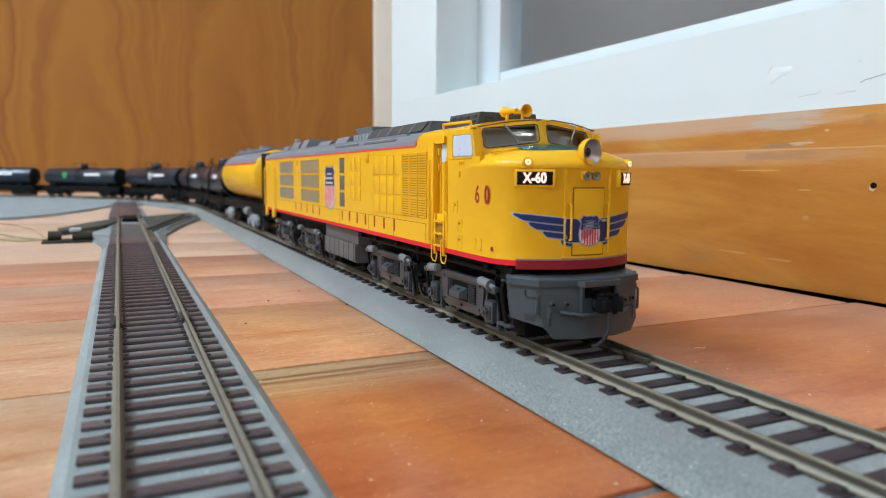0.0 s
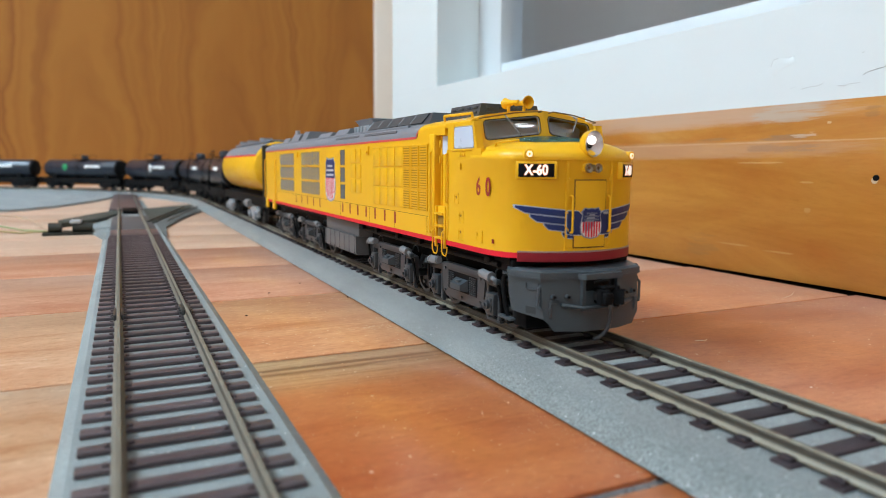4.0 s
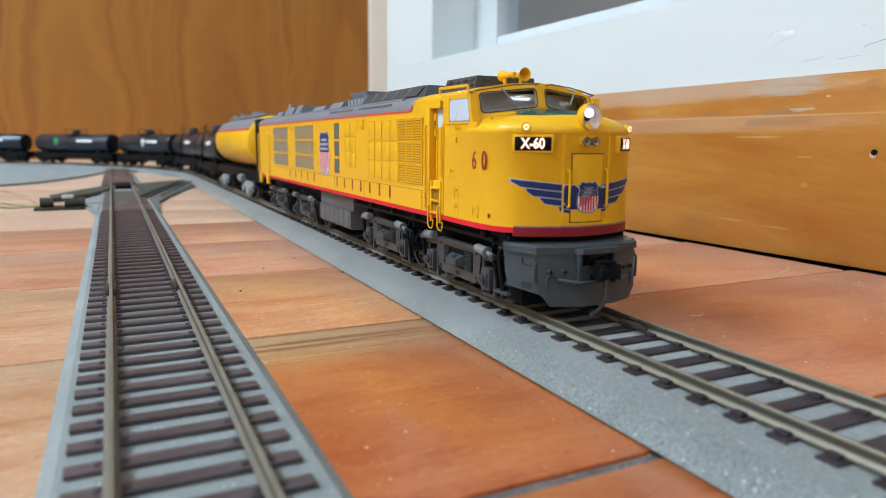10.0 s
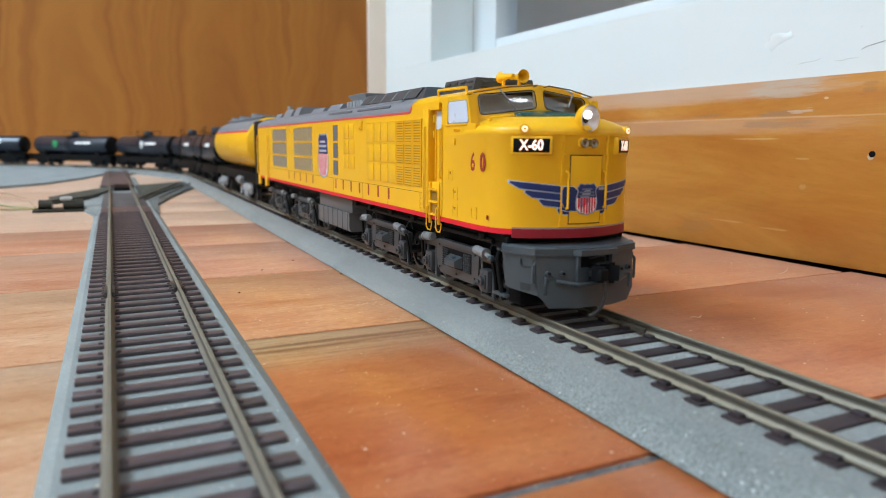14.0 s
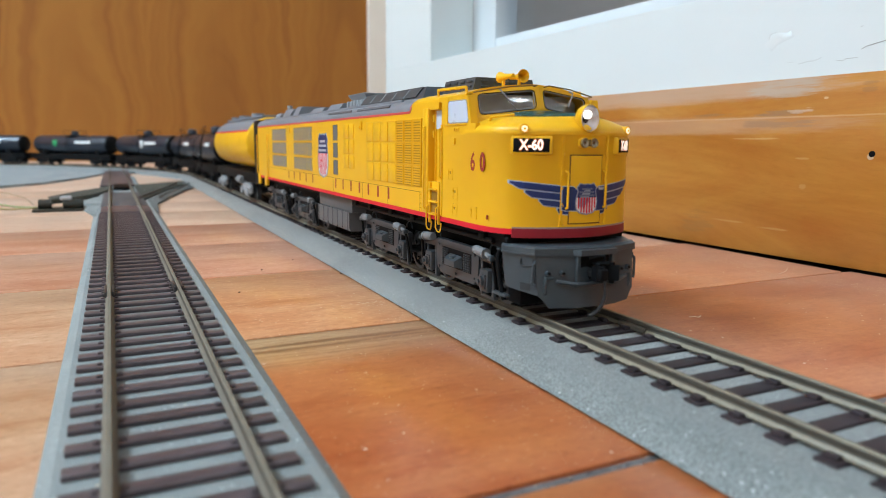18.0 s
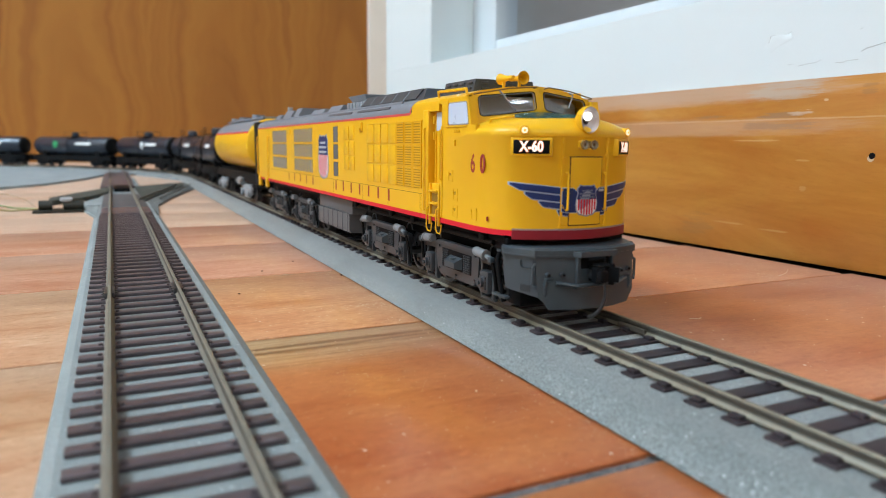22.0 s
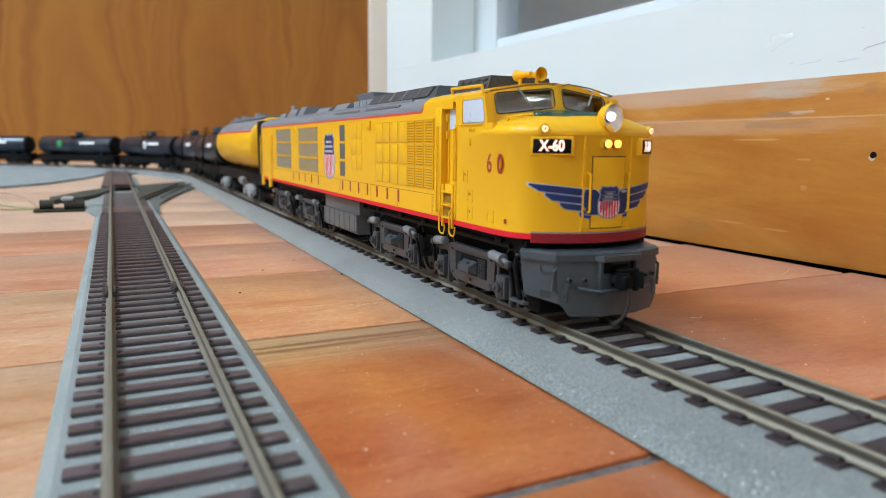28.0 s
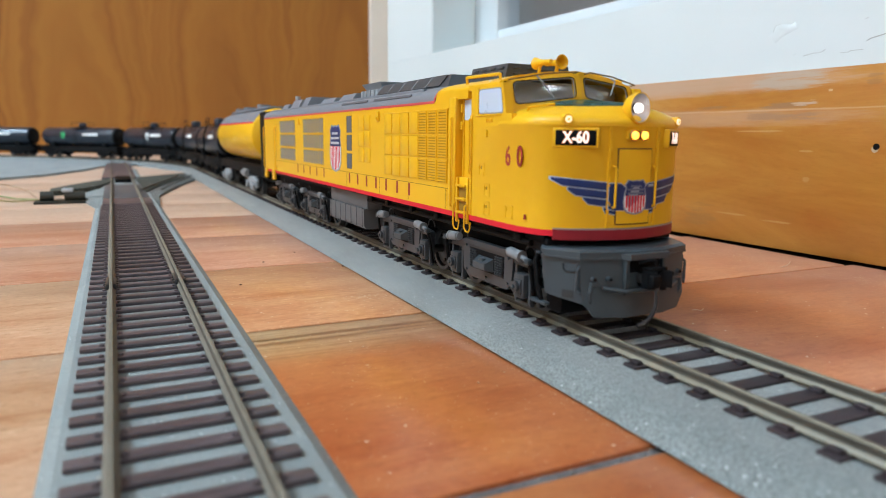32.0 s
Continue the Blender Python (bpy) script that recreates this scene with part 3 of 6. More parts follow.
FRAMEGREY = paint("grey_window_paint", (0.60, 0.64, 0.66), 0.45, var=0.04, scale=18, bump=0.1, fine=120)
win = tagged(part("window_1", box(B(), 37, 58, 325, 358, 103.5, 1400, 1.5), FRAMEGREY, None, smooth=30), "white window frame with dark night glass", "window", kind="structure")
win.location, win.rotation_euler = WALL.location, WALL.rotation_euler
part("bottom_rail", box(B(), 37.2, 58, -900, 324.9, 103.5, 119, 1.5), FRAMEGREY, win)
pane = part("pane", box(B(), 46, 50, -900, 325, 119, 1400), NIGHTGLASS, win, "dark window pane at night")
pane.visible_shadow = False
outside = tagged(part("backdrop", box(B(), 900, 910, -4000, 2500, -500, 4000), glow("night_sky", (0.085, 0.09, 0.115), 0.9), None), "dark night sky outside the window", "backdrop", kind="structure")

# return of the wall, the panelled wall at the back, and plain walls that close the room
BACK_Y = 1500
part("wall_return", box(B(), 60.2, 560, 417, 449, 0, 2400), PLASTER, WALL)
back = tagged(part("wall_north", box(B(), -2500, 1200, BACK_Y, BACK_Y + 40, 0, 2400), PANELWOOD, None), "orange brown veneered wooden panel wall", "wall", kind="structure")
tagged(part("trim", box(B(), 484, 620, BACK_Y - 18, BACK_Y - 0.5, 0, 2400, 2), paint("beige_paint", (0.80, 0.73, 0.64), 0.6, var=0.04, scale=20, bump=0.05), None), "beige painted casing beside the veneered wall", "trim", kind="structure")
tagged(part("wall_west", box(B(), -2540, -2500, -3000, BACK_Y, 0, 2400), PLASTER, None), "plain light plaster wall", "wall", kind="structure")
tagged(part("wall_south", box(B(), -2500, 1200, -3040, -3000, 0, 2400), PLASTER, None), "plain light plaster wall", "wall", kind="structure")
tagged(part("wall_far_east", box(B(), 700, 740, 417, BACK_Y, 0, 2400), PLASTER, None), "plain light plaster wall", "wall", kind="structure")
tagged(part("wall_near_east", box(B(), 176, 216, -3000, -902, 0, 2400), PLASTER, None), "plain light plaster wall", "wall", kind="structure")
tagged(part("ceiling", box(B(), -2500, 1200, -3000, BACK_Y, 2400, 2440), CEILWHITE, None), "white ceiling", "ceiling", kind="structure")
# lamp bodies out of view, added to go with the lights
for lx, ly, wide, watts, tint in LAMPS:
    size = wide / 0.44
    lamp = thing("ceiling_lamp", (lx * 1000, ly * 1000, 2400), "round white lamp, lit, added out of view", "lamp", "ceiling lamps")
    part("base", turned(B(), [(230 * size, -40), (235 * size, -30), (235 * size, 0)], Matrix.Identity(4), 40), WHITE, lamp)
    part("diffuser", turned(B(), [(200 * size, -62), (222 * size, -55), (228 * size, -41)], Matrix.Identity(4), 40), glow("lamp_diffuser", (1, 0.96, 0.9), 6.0), lamp, "glowing white diffuser")

# ---- the floor: boards laid across the line of the track
floor = thing("floor", (0, 0, 0), "varnished orange brown wooden floor boards, dusty", "floor", kind="structure")
part("subfloor", box(B(), -2500, 1200, -3000, BACK_Y, -30, -4.2), DARK, floor)
SEAMS = [-49, 30, 103, 176, 249]


def seam(k):
    if 0 <= k < 5:
        return SEAMS[k]
    return 249 + 73 * (k - 4) if k >= 5 else -49 + 76 * k


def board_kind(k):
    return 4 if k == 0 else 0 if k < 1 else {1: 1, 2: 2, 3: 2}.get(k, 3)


# planks split under the siding; those left of it carry painted gloss
LEFT_SHEEN_KIND = {-2: 5, -1: 5, 0: 6, 1: 6, 2: 7}
for k in range(-8, 21):
    y0, y1 = seam(k) + (1.1 if k == 0 else 0.45), seam(k + 1) - (1.1 if k == -1 else 0.45)
    edge = wall_x((y0 + y1) / 2) - 2.6 if y1 < 440 else 1000
    ends = (-2500, -84.4, 4.0, edge) if -3 < k < 3 else (-2500, edge)
    for e0, e1 in zip(ends, ends[1:]):
        part("plank", box(B(), e0, e1 - 0.4, y0 - (y0 + y1) / 2, y1 - (y0 + y1) / 2, -4, 0, 0.5), FLOORS[LEFT_SHEEN_KIND[k] if e1 < 0 and len(ends) > 2 else 8 if e0 > 0 and k < 2 else board_kind(k)], floor, at=(0, (y0 + y1) / 2, 0))
for k in (-9, 21):
    y0, y1 = (-3000, seam(-8) - 0.5) if k < 0 else (seam(21) + 0.5, BACK_Y)
    part("plank", box(B(), -2500, 1000 if k > 0 else 170, y0, y1, -4, 0, 0.5), FLOORS[0 if k < 0 else 3], floor)

# ---- the lines
CURVE_Y, CURVE_R = 680.0, 560.0


def line_at(s):
    """Centre line of the main line: s in mm from the near end of the straight; place and heading of the line."""
    if s <= CURVE_Y:
        return 0.0, s, 0.0
    a = (s - CURVE_Y) / CURVE_R
    if a < math.pi / 2:
        return -CURVE_R * (1 - math.cos(a)), CURVE_Y + CURVE_R * math.sin(a), a
    return -CURVE_R - (s - CURVE_Y - CURVE_R * math.pi / 2), CURVE_Y + CURVE_R, math.pi / 2


def strip(bm, s0, s1, step, profile, at=line_at):
    """A cross-section (across, height) swept along a line."""
    rings = []
    n = max(1, round((s1 - s0) / step))
    for k in range(n + 1):
        x, y, a = at(s0 + (s1 - s0) * k / n)
        rings.append([(x + p * math.cos(a), y + p * math.sin(a), z) for p, z in profile])
    return loft(bm, rings)


MAIN_LEN = 1800
tagged(part("main_roadbed", strip(B(), -260, MAIN_LEN, 25, [(-21.4, 0), (-21.9, 0.4), (-22.95, 0.5), (-22.8, 0.75), (-21.2, 1.9), (-19.2, 3.0), (-17, 3.6), (-14, 3.85), (14, 3.85), (16, 3.3), (19.5, 1.9), (22.6, 0.3), (23, 0)]), FOAM, None), "flat grey foam underlay strip beneath the main line", "roadbed", kind="structure")
TIE_GAP, TIE_HALF = 7.1, 11.4


def tie_mesh(name, mat, z0, z1, half, wide=1.6, chair=1.0):
    bm = B()
    box(bm, -half, half, -wide, wide, z0, z1, 0.2)
    for sx in (-1, 1):
        for o in (-1.55, 1.55):
            box(bm, sx * 8.25 + o * 1.06 - 0.65 * chair, sx * 8.25 + o * 1.06 + 0.65 * chair, -chair, chair, z1 - 0.1, z1 + 0.62 * chair, 0.2)
    return mesh_of(name, bm, mat)


def rail_profile(c, top, h):
    half = [(0.98, -h), (0.98, -h + 0.26), (0.36, -1.42), (0.27, -1.2), (0.27, -0.86), (0.43, -0.66), (0.43, -0.14), (0.30, 0.0)]
    return [(c - p, top + z) for p, z in half] + [(c + p, top + z) for p, z in half[::-1]]


def rail(bm, parent, head, foot):
    """A rail with a dull head; shade on side and web, light on foot are painted."""
    bm.normal_update()
    bmesh.ops.recalc_face_normals(bm, faces=bm.faces)
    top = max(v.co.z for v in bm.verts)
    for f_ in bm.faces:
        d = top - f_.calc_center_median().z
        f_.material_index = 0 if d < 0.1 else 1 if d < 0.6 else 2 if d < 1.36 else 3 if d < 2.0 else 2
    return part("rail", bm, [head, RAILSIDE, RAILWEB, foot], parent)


track = thing("main_track", (0, 0, 3.0), "model railway track with brown ties and nickel silver rails", "track", "model railway tracks")
for c in (-8.25, 8.25):
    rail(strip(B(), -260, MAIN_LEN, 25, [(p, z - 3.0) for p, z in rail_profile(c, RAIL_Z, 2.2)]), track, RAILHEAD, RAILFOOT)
tie = tie_mesh("tie", TIE, 0.0, 1.35, TIE_HALF)
for k in range(-30, 160):
    x, y, a = line_at(-51.5 + k * TIE_GAP)
    if y > -255 and -51.5 + k * TIE_GAP < MAIN_LEN - 5:
        piece("tie", tie, track, (x, y, 0), a)
bm = B()
for o in (-1, 1):
    box(bm, 8.25 + o * 0.8 - 0.35, 8.25 + o * 0.8 + 0.35, -14, -6, 1.5, 2.6, 0.15)
part("rail_joiner", bm, RAILSIDE, track)

# the second line, with its turnout
SIDE_X, SIDE_SLOPE, SIDE_TOP = -81.75, -0.00501, 4.45


def side_at(s):
    return SIDE_X + SIDE_SLOPE * s, s, math.atan(-SIDE_SLOPE)


SIDE_END = 760
tagged(part("siding_roadbed", strip(B(), -260, SIDE_END, 60, [(-16.6, 0), (-14.6, 1.5), (15.6, 1.5), (17.6, 0)], side_at), FOAMDARK, None), "grey bevelled roadbed beneath the siding", "roadbed", kind="structure")
side = thing("side_track", (0, 0, 1.5), "model railway track with closely set brown ties", "track", "model railway tracks")
for c in (-8.25, 8.25):
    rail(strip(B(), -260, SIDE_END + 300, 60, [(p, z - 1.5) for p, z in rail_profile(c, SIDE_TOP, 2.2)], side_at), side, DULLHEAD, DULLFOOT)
tie2 = tie_mesh("tie", TIEGREY, 0.0, 0.85, 13.6, 1.35, 0.62)
for k in range(-22, 47):
    x, y, a = side_at(-26.1 + k * 7.1)
    piece("tie", tie2, side, (x, y, 0), a)

for c in (-8.25, 8.25):
    bm = B()
    x, y, a = side_at(78)
    for o in (-1, 1):
        box(bm, x + c + o * 0.85 - 0.35, x + c + o * 0.85 + 0.35, y - 5.0, y + 5.0, 1.0, 2.5, 0.15)
        for q in (-3, 0, 3):
            box(bm, x + c + o * 1.3 - 0.4, x + c + o * 1.3 + 0.4, y + q - 0.5, y + q + 0.5, 0.8, 1.8, 0.1)
    part("rail_joiner", bm, STEEL, side, "metal rail joiner")

dirt = box(B(), -160, 60, -50, -48, -3, -0.7)
dr_ = random.Random(8)
for k in range(260):
    x = dr_.uniform(-150, 10)
    speck(dirt, dr_.uniform(0.2, 0.55), Matrix.Translation((x, -49 + dr_.uniform(-0.7, 0.7), -0.65)) @ Matrix.Diagonal((dr_.uniform(0.8, 2.2), 0.8, 0.6, 1)))
part("seam_dirt", dirt, paint("grey_dirt", (0.13, 0.115, 0.11), 0.9, var=0.7, scale=260), floor, "grey dirt in an open board joint")

# ---- the locomotive. Its parts are given in the place where it stands at first; z counts from the rail tops up.


def drop(bm):
    bmesh.ops.translate(bm, verts=bm.verts, vec=(0, 0, -RAIL_Z))
    return bm


def lp(name, bm, mat, parent, label="", smooth=35):
    return part(name, drop(bm), mat, parent, label, smooth=smooth)


def both(make):
    """The same shape on either side of the middle."""
    bm = B()
    make(bm, -1)
    make(bm, 1)
    return bm


def sbox(bm, sx, x0, x1, y0, y1, z0, z1, bevel=0.0):
    a, b = sorted((sx * x0, sx * x1))
    return box(bm, a, b, y0, y1, z0, z1, bevel)


HALF = 17.7
# darker body yellow: the shade between louver slats is in the colour
LOUVERGAP = paint("louver_shade_yellow", (0.50, 0.27, 0.014), 0.6, var=0.05, bump=0)
BOXGREY = paint("equipment_grey", (0.10, 0.102, 0.106), 0.42, var=0.15, bump=0.01)
GRILLEBAR = paint("grille_bar_ochre", (0.52, 0.36, 0.10), 0.5, bump=0)
GRILLE = paint("warm_grille_grey", (0.20, 0.185, 0.165), 0.5, var=0.1, bump=0)
PALEPLASTIC = paint("pale_clear_plastic", (0.52, 0.60, 0.72), 0.3, var=0.1, scale=90, bump=0)
MARKERGLOW = glow("marker_glow", (1, 0.85, 0.55), 0.8)
DULLBOWL = paint("dull_bowl", (0.30, 0.26, 0.19), 0.3, metal=0.5, bump=0)
AMBERGLOW = glow("amber_glow", (1.0, 0.30, 0.03), 6.0)
CYLGREY = paint("brake_cylinder_grey", (0.19, 0.20, 0.21), 0.38, var=0.1, bump=0.006)
loco = thing("locomotive", (0, 0, RAIL_Z), "yellow and grey model gas turbine locomotive with red stripe", "model locomotive")

# plan of the nose, from the middle of the front round to the side
NOSE = [(0, -2.6), (2.5, -2.45), (5, -1.95), (8, -1.1), (10.5, -0.1), (12.8, 1.1), (14.6, 2.5), (16.0, 4.3), (17.0, 6.8), (17.5, 9.6), (17.7, 13)]


CROWN = 1.7


def nose_ring(z, inset, rise=0.0, back=30.0):
    pts = []
    n = len(NOSE)
    for k in range(n):
        a, b = NOSE[max(0, k - 1)], NOSE[min(n - 1, k + 1)]
        t = Vector((b[0] - a[0], b[1] - a[1])).normalized()
        if k == 0:
            t = Vector((1, 0))
        nx, ny = -t.y, t.x
        x, y = NOSE[k][0] + nx * inset, NOSE[k][1] + ny * inset
        x = max(0.0, x)
        pts.append((x, y, z + rise * max(0, y + 2.6) / 16 + (CROWN * max(0.0, 1 - (x / 11.5) ** 2) * min(1.0, inset / 6) if inset > 1 else 0)))
    w = pts[-1][0]
    pts.append((w, back, z + rise * 1.1))
    left = [(-x, y, zz) for x, y, zz in pts[::-1] if x > 0.001]
    return pts + left


PINK = paint("pink_stripe", (0.62, 0.07, 0.07), 0.4, bump=0)
# body: side walls of the long hood
lp("hood_body", prism(B(), [(-HALF, 23.9), (HALF, 23.9), (HALF, 50.4), (-HALF, 50.4)], "y", 36.4, 256), YELLOW, loco, "yellow hood sides")
lp("doorway", box(B(), -16.3, 16.3, 29.4, 36.6, 23.9, 52.0), YELLOW, loco, "recessed yellow doorway")
ROOF = [(-17.72, 50.0), (-17.72, 50.9), (-17.3, 52.0), (-16.2, 53.0), (-13, 54.1), (-7, 54.8), (0, 55), (7, 54.8), (13, 54.1), (16.2, 53.0), (17.3, 52.0), (17.72, 50.9), (17.72, 50.0)]
bm = B()
loft(bm, [[(x, 48.2 - 0.3 * (z - 49.5) if y < 60 else y, z) for x, z in ROOF] for y in (46.2, 256.2)])
lp("hood_roof", bm, ROOFGREY, loco, "grey roof")
bm = B()
CABROOF = [(-17.5, 51.75), (-17.3, 52.5), (-16.2, 53.3), (-13, 54.2), (-7, 54.9), (0, 55.1), (7, 54.9), (13, 54.2), (16.2, 53.3), (17.3, 52.5), (17.5, 51.75)]
CABROOF += [(x * 0.95, z - 0.7) for x, z in CABROOF[-2:0:-1]]
loft(bm, [[(x * 0.999, y + (abs(x) * 0.16 if y < 20 else 48.15 - 0.3 * (z - 49.5) - y if y > 45 else 0), z + (0.6 if y < 20 else 0.0) * (1 - abs(x) / 18)) for x, z in CABROOF] for y in (17.2, 34.0, 48.85)])
lp("cab_roof", bm, YELLOW, loco, "yellow cab roof")
lp("cab_cornice", prism(B(), [(31.4, 50.2), (47.95, 50.2), (47.4, 52.05), (31.4, 52.05)], "x", -17.62, 17.62), YELLOW, loco)
lp("pink_edge", loft(B(), [[(x * k, 48.2 - 0.3 * (z - 49.5) + o, 50 + (z - 50) * k + 0.05) for x, z in ROOF] for k, o in ((1.004, 0.0), (1.004, 0.7))], cap=False, closed=False), PINK, loco, "red line at the front of the grey roof")
lp("pink_line", both(lambda b_, s: sbox(b_, s, 17.6, 17.78, 48.6, 256.1, 49.75, 50.35)), PINK, loco, "thin red line beneath the roof")

# nose and hood top
def hood_ring(t, lift=0.0):
    """Rings of the rounded hood top, from its shoulder (t = 0) to its ridge (t = 1)."""
    pts = []
    for x, y, z in nose_ring(46.6, 1.9, 0.0, 18):
        ridge = 2.6 + (min(y, 18) + 0.8) / 18.8 * 15.4
        top_z = 48.7 + max(0.0, min(1.0, (ridge - 3) / 11)) * 1.0
        k = math.sin(t * math.pi / 2) ** 0.85
        pts.append((x * (1 - t) + (0.01 if x >= 0 else -0.01), y + (ridge - y) * t, z + (top_z - z) * k + lift))
    return pts


bm = B()
loft(bm, [nose_ring(23.9, 0, 0, 29.8), nose_ring(44.0, 0, 0, 29.8), nose_ring(44.2, -0.12, 0, 18), nose_ring(44.9, -0.1, 0, 18), nose_ring(45.6, 0.25, 0, 18), nose_ring(46.2, 0.95, 0, 18)] + [hood_ring(t) for t in (0.0, 0.12, 0.25, 0.4, 0.55, 0.7, 0.85, 1.0)], cap=False)
lp("nose", bm, YELLOW, loco, "rounded yellow nose", smooth=50)
bm = B()
loft(bm, [hood_ring(t, 0.05) for t in (0.30, 0.42, 0.55, 0.7, 0.85, 1.0)], cap=False)
lp("antiglare_panel", bm, GREEN, loco, "dark green antiglare panel", smooth=50)

def rounded(corners, r, n=4):
    """A convex outline with its corners rounded off."""
    out = []
    for k, c in enumerate(corners):
        c, a, b = Vector(c), Vector(corners[k - 1]), Vector(corners[(k + 1) % len(corners)])
        p, q = c + (a - c).normalized() * r, c + (b - c).normalized() * r
        for j in range(n + 1):
            t = j / n
            v = p * (1 - t) ** 2 + c * 2 * t * (1 - t) + q * t * t
            out.append((v.x, v.y))
    return out


# cab front: swept windscreen in two panes between pillars
FC, FO, FE = (0.0, 14.0), (14.6, 16.8), (17.2, 17.2)   # middle post, outer edge of a pane, corner


def front_xy(x, lean):
    ax = abs(x)
    y = FC[1] + (FO[1] - FC[1]) * ax / FO[0] if ax < FO[0] else FO[1] + (FE[1] - FO[1]) * (ax - FO[0]) / (FE[0] - FO[0])
    return y + lean


def front_slab(bm, xs, z0, z1, out, thick):
    """A slab that follows the swept cab front and leans back towards the roof."""
    def row(x, z):
        ln = (z(x) - 48.0) * 0.3
        return (x, front_xy(x, ln) - out, z(x))
    rings = []
    for x in xs:
        a, b = row(x, z0), row(x, z1)
        rings.append([a, b, (b[0], b[1] + thick, b[2]), (a[0], a[1] + thick, a[2])])
    return loft(bm, rings)


def zf(a0, a1):
    """Height that falls from the middle to the corner."""
    return lambda x: a0 + (a1 - a0) * min(1, abs(x) / 17.3)


bm = B()
for s in (-1, 1):
    xs = [s * k for k in (0, 5, 10, 14.6, 15.9)]
    front_slab(bm, xs + [s * 17.2], zf(46, 45), zf(50.3, 48.1), 0, 1.2)
    front_slab(bm, xs, zf(54.5, 52.7), zf(55.5, 53.0), 0, 1.2)
    front_slab(bm, [s * 0, s * 1.1], zf(49.5, 49.5), zf(54.7, 54.7), 0, 1.2)
    front_slab(bm, [s * 14.5, s * 15.2, s * 15.9], zf(49.5, 47.0), zf(54.7, 53.0), 0, 1.2)
lp("cab_front", bm, YELLOW, loco, "yellow windscreen surround")
CABGLASS = glass("cab_glass", (0.93, 0.95, 0.96), 0.03)
for s in (-1, 1):
    rings = []
    for thick in (0.0, 0.3):
        for j in range(13):
            u = j / 12
            x = 1.0 + 13.55 * u
            lo_z, hi_z = zf(50.2, 48.0)(x), zf(54.55, 52.75)(x)
            ring = []
            for v in range(7):
                z = lo_z + (hi_z - lo_z) * v / 6
                ring.append((s * x, front_xy(x, (z - 48) * 0.3 + (z - 53.5) * 0.12) + 0.17 * x + 0.35 + 0.008 * (x - 5) ** 2 + 0.03 * (z - 52) ** 2 + thick, z))
            rings.append(ring)
    rings = [rings[k] + rings[k + 13][::-1] for k in range(13)]
    bm = loft(B(), rings)
    pn = lp("windscreen_pane", bm, CABGLASS, loco, "clear plastic windscreen")
    pn.visible_shadow = False
    # rubber gasket and silver edging round the pane, with corner fillets
    def on_front(u, v, out):
        x = s * (1.1 + 13.4 * u)
        z = zf(50.3, 48.1)(x) * (1 - v) + zf(54.5, 52.7)(x) * v
        return (x, front_xy(x, (z - 48.0) * 0.3) - out, z)
    square = [(0.0, 0.0), (1.0, 0.0), (1.0, 1.0), (0.0, 1.0)]
    arcs = [[(0.07, 0.0), (0.035, 0.03), (0.008, 0.1), (0.0, 0.2)], [(1.0, 0.2), (0.992, 0.1), (0.965, 0.03), (0.93, 0.0)], [(0.93, 1.0), (0.965, 0.97), (0.992, 0.9), (1.0, 0.8)], [(0.0, 0.8), (0.008, 0.9), (0.035, 0.97), (0.07, 1.0)]]
    bm = B()
    for c, arc in zip(square, arcs):
        loft(bm, [[on_front(u, v, o) for u, v in [c] + arc] for o in (0.0, -0.4)])
    lp("corner_fillet", bm, YELLOW, loco)
    loop = arcs[0] + arcs[3] + [(k / 6, 1.0) for k in (1, 2, 3, 4, 5)] + arcs[2] + arcs[1] + [(k / 6, 0.0) for k in (5, 4, 3, 2, 1)] + arcs[0][:1]
    lp("window_gasket", wire(B(), [on_front(u, v, 0.02) for u, v in loop], 0.10, 5), DARK, loco, "black windscreen gasket")
    lp("window_edging", wire(B(), [on_front(0.5 + (u - 0.5) * 0.962, 0.5 + (v - 0.5) * 0.90, -0.1) for u, v in loop], 0.11, 5), LIGHTGREY, loco, "silver windscreen edging")
    lp("wiper", wire(B(), [(-10.0, 16.4, 54.2), (-9.2, 15.6, 53.0), (-6.6, 14.9, 49.9)] if s < 0 else [(8.6, 16.4, 54.4), (9.4, 15.9, 53.9), (7.5, 14.8, 50.8)], 0.16), LIGHTGREY, loco, "thin silver wiper")
    lp("sunshade_rail", wire(B(), [(s * 1.4, 16.0, 55.0), (s * 1.5, 14.3, 55.2), (s * 8, 15.3, 54.7), (s * 15.4, 16.6, 53.4), (s * 15.6, 18.0, 53.3)], 0.15), paint("bronze_wire", (0.16, 0.085, 0.012), 0.45, bump=0), loco, "bronze sunshade rail")
# grab iron at the foot of the screen
for s in (-1, 1):
    lp("grab_iron", wire(B(), [(s * 14.6, 12.4, 47.0), (s * 14.6, 11.6, 47.8), (s * 11.0, 8.6, 48.4), (s * 10.6, 9.2, 47.6)], 0.25), YELLOW, loco)

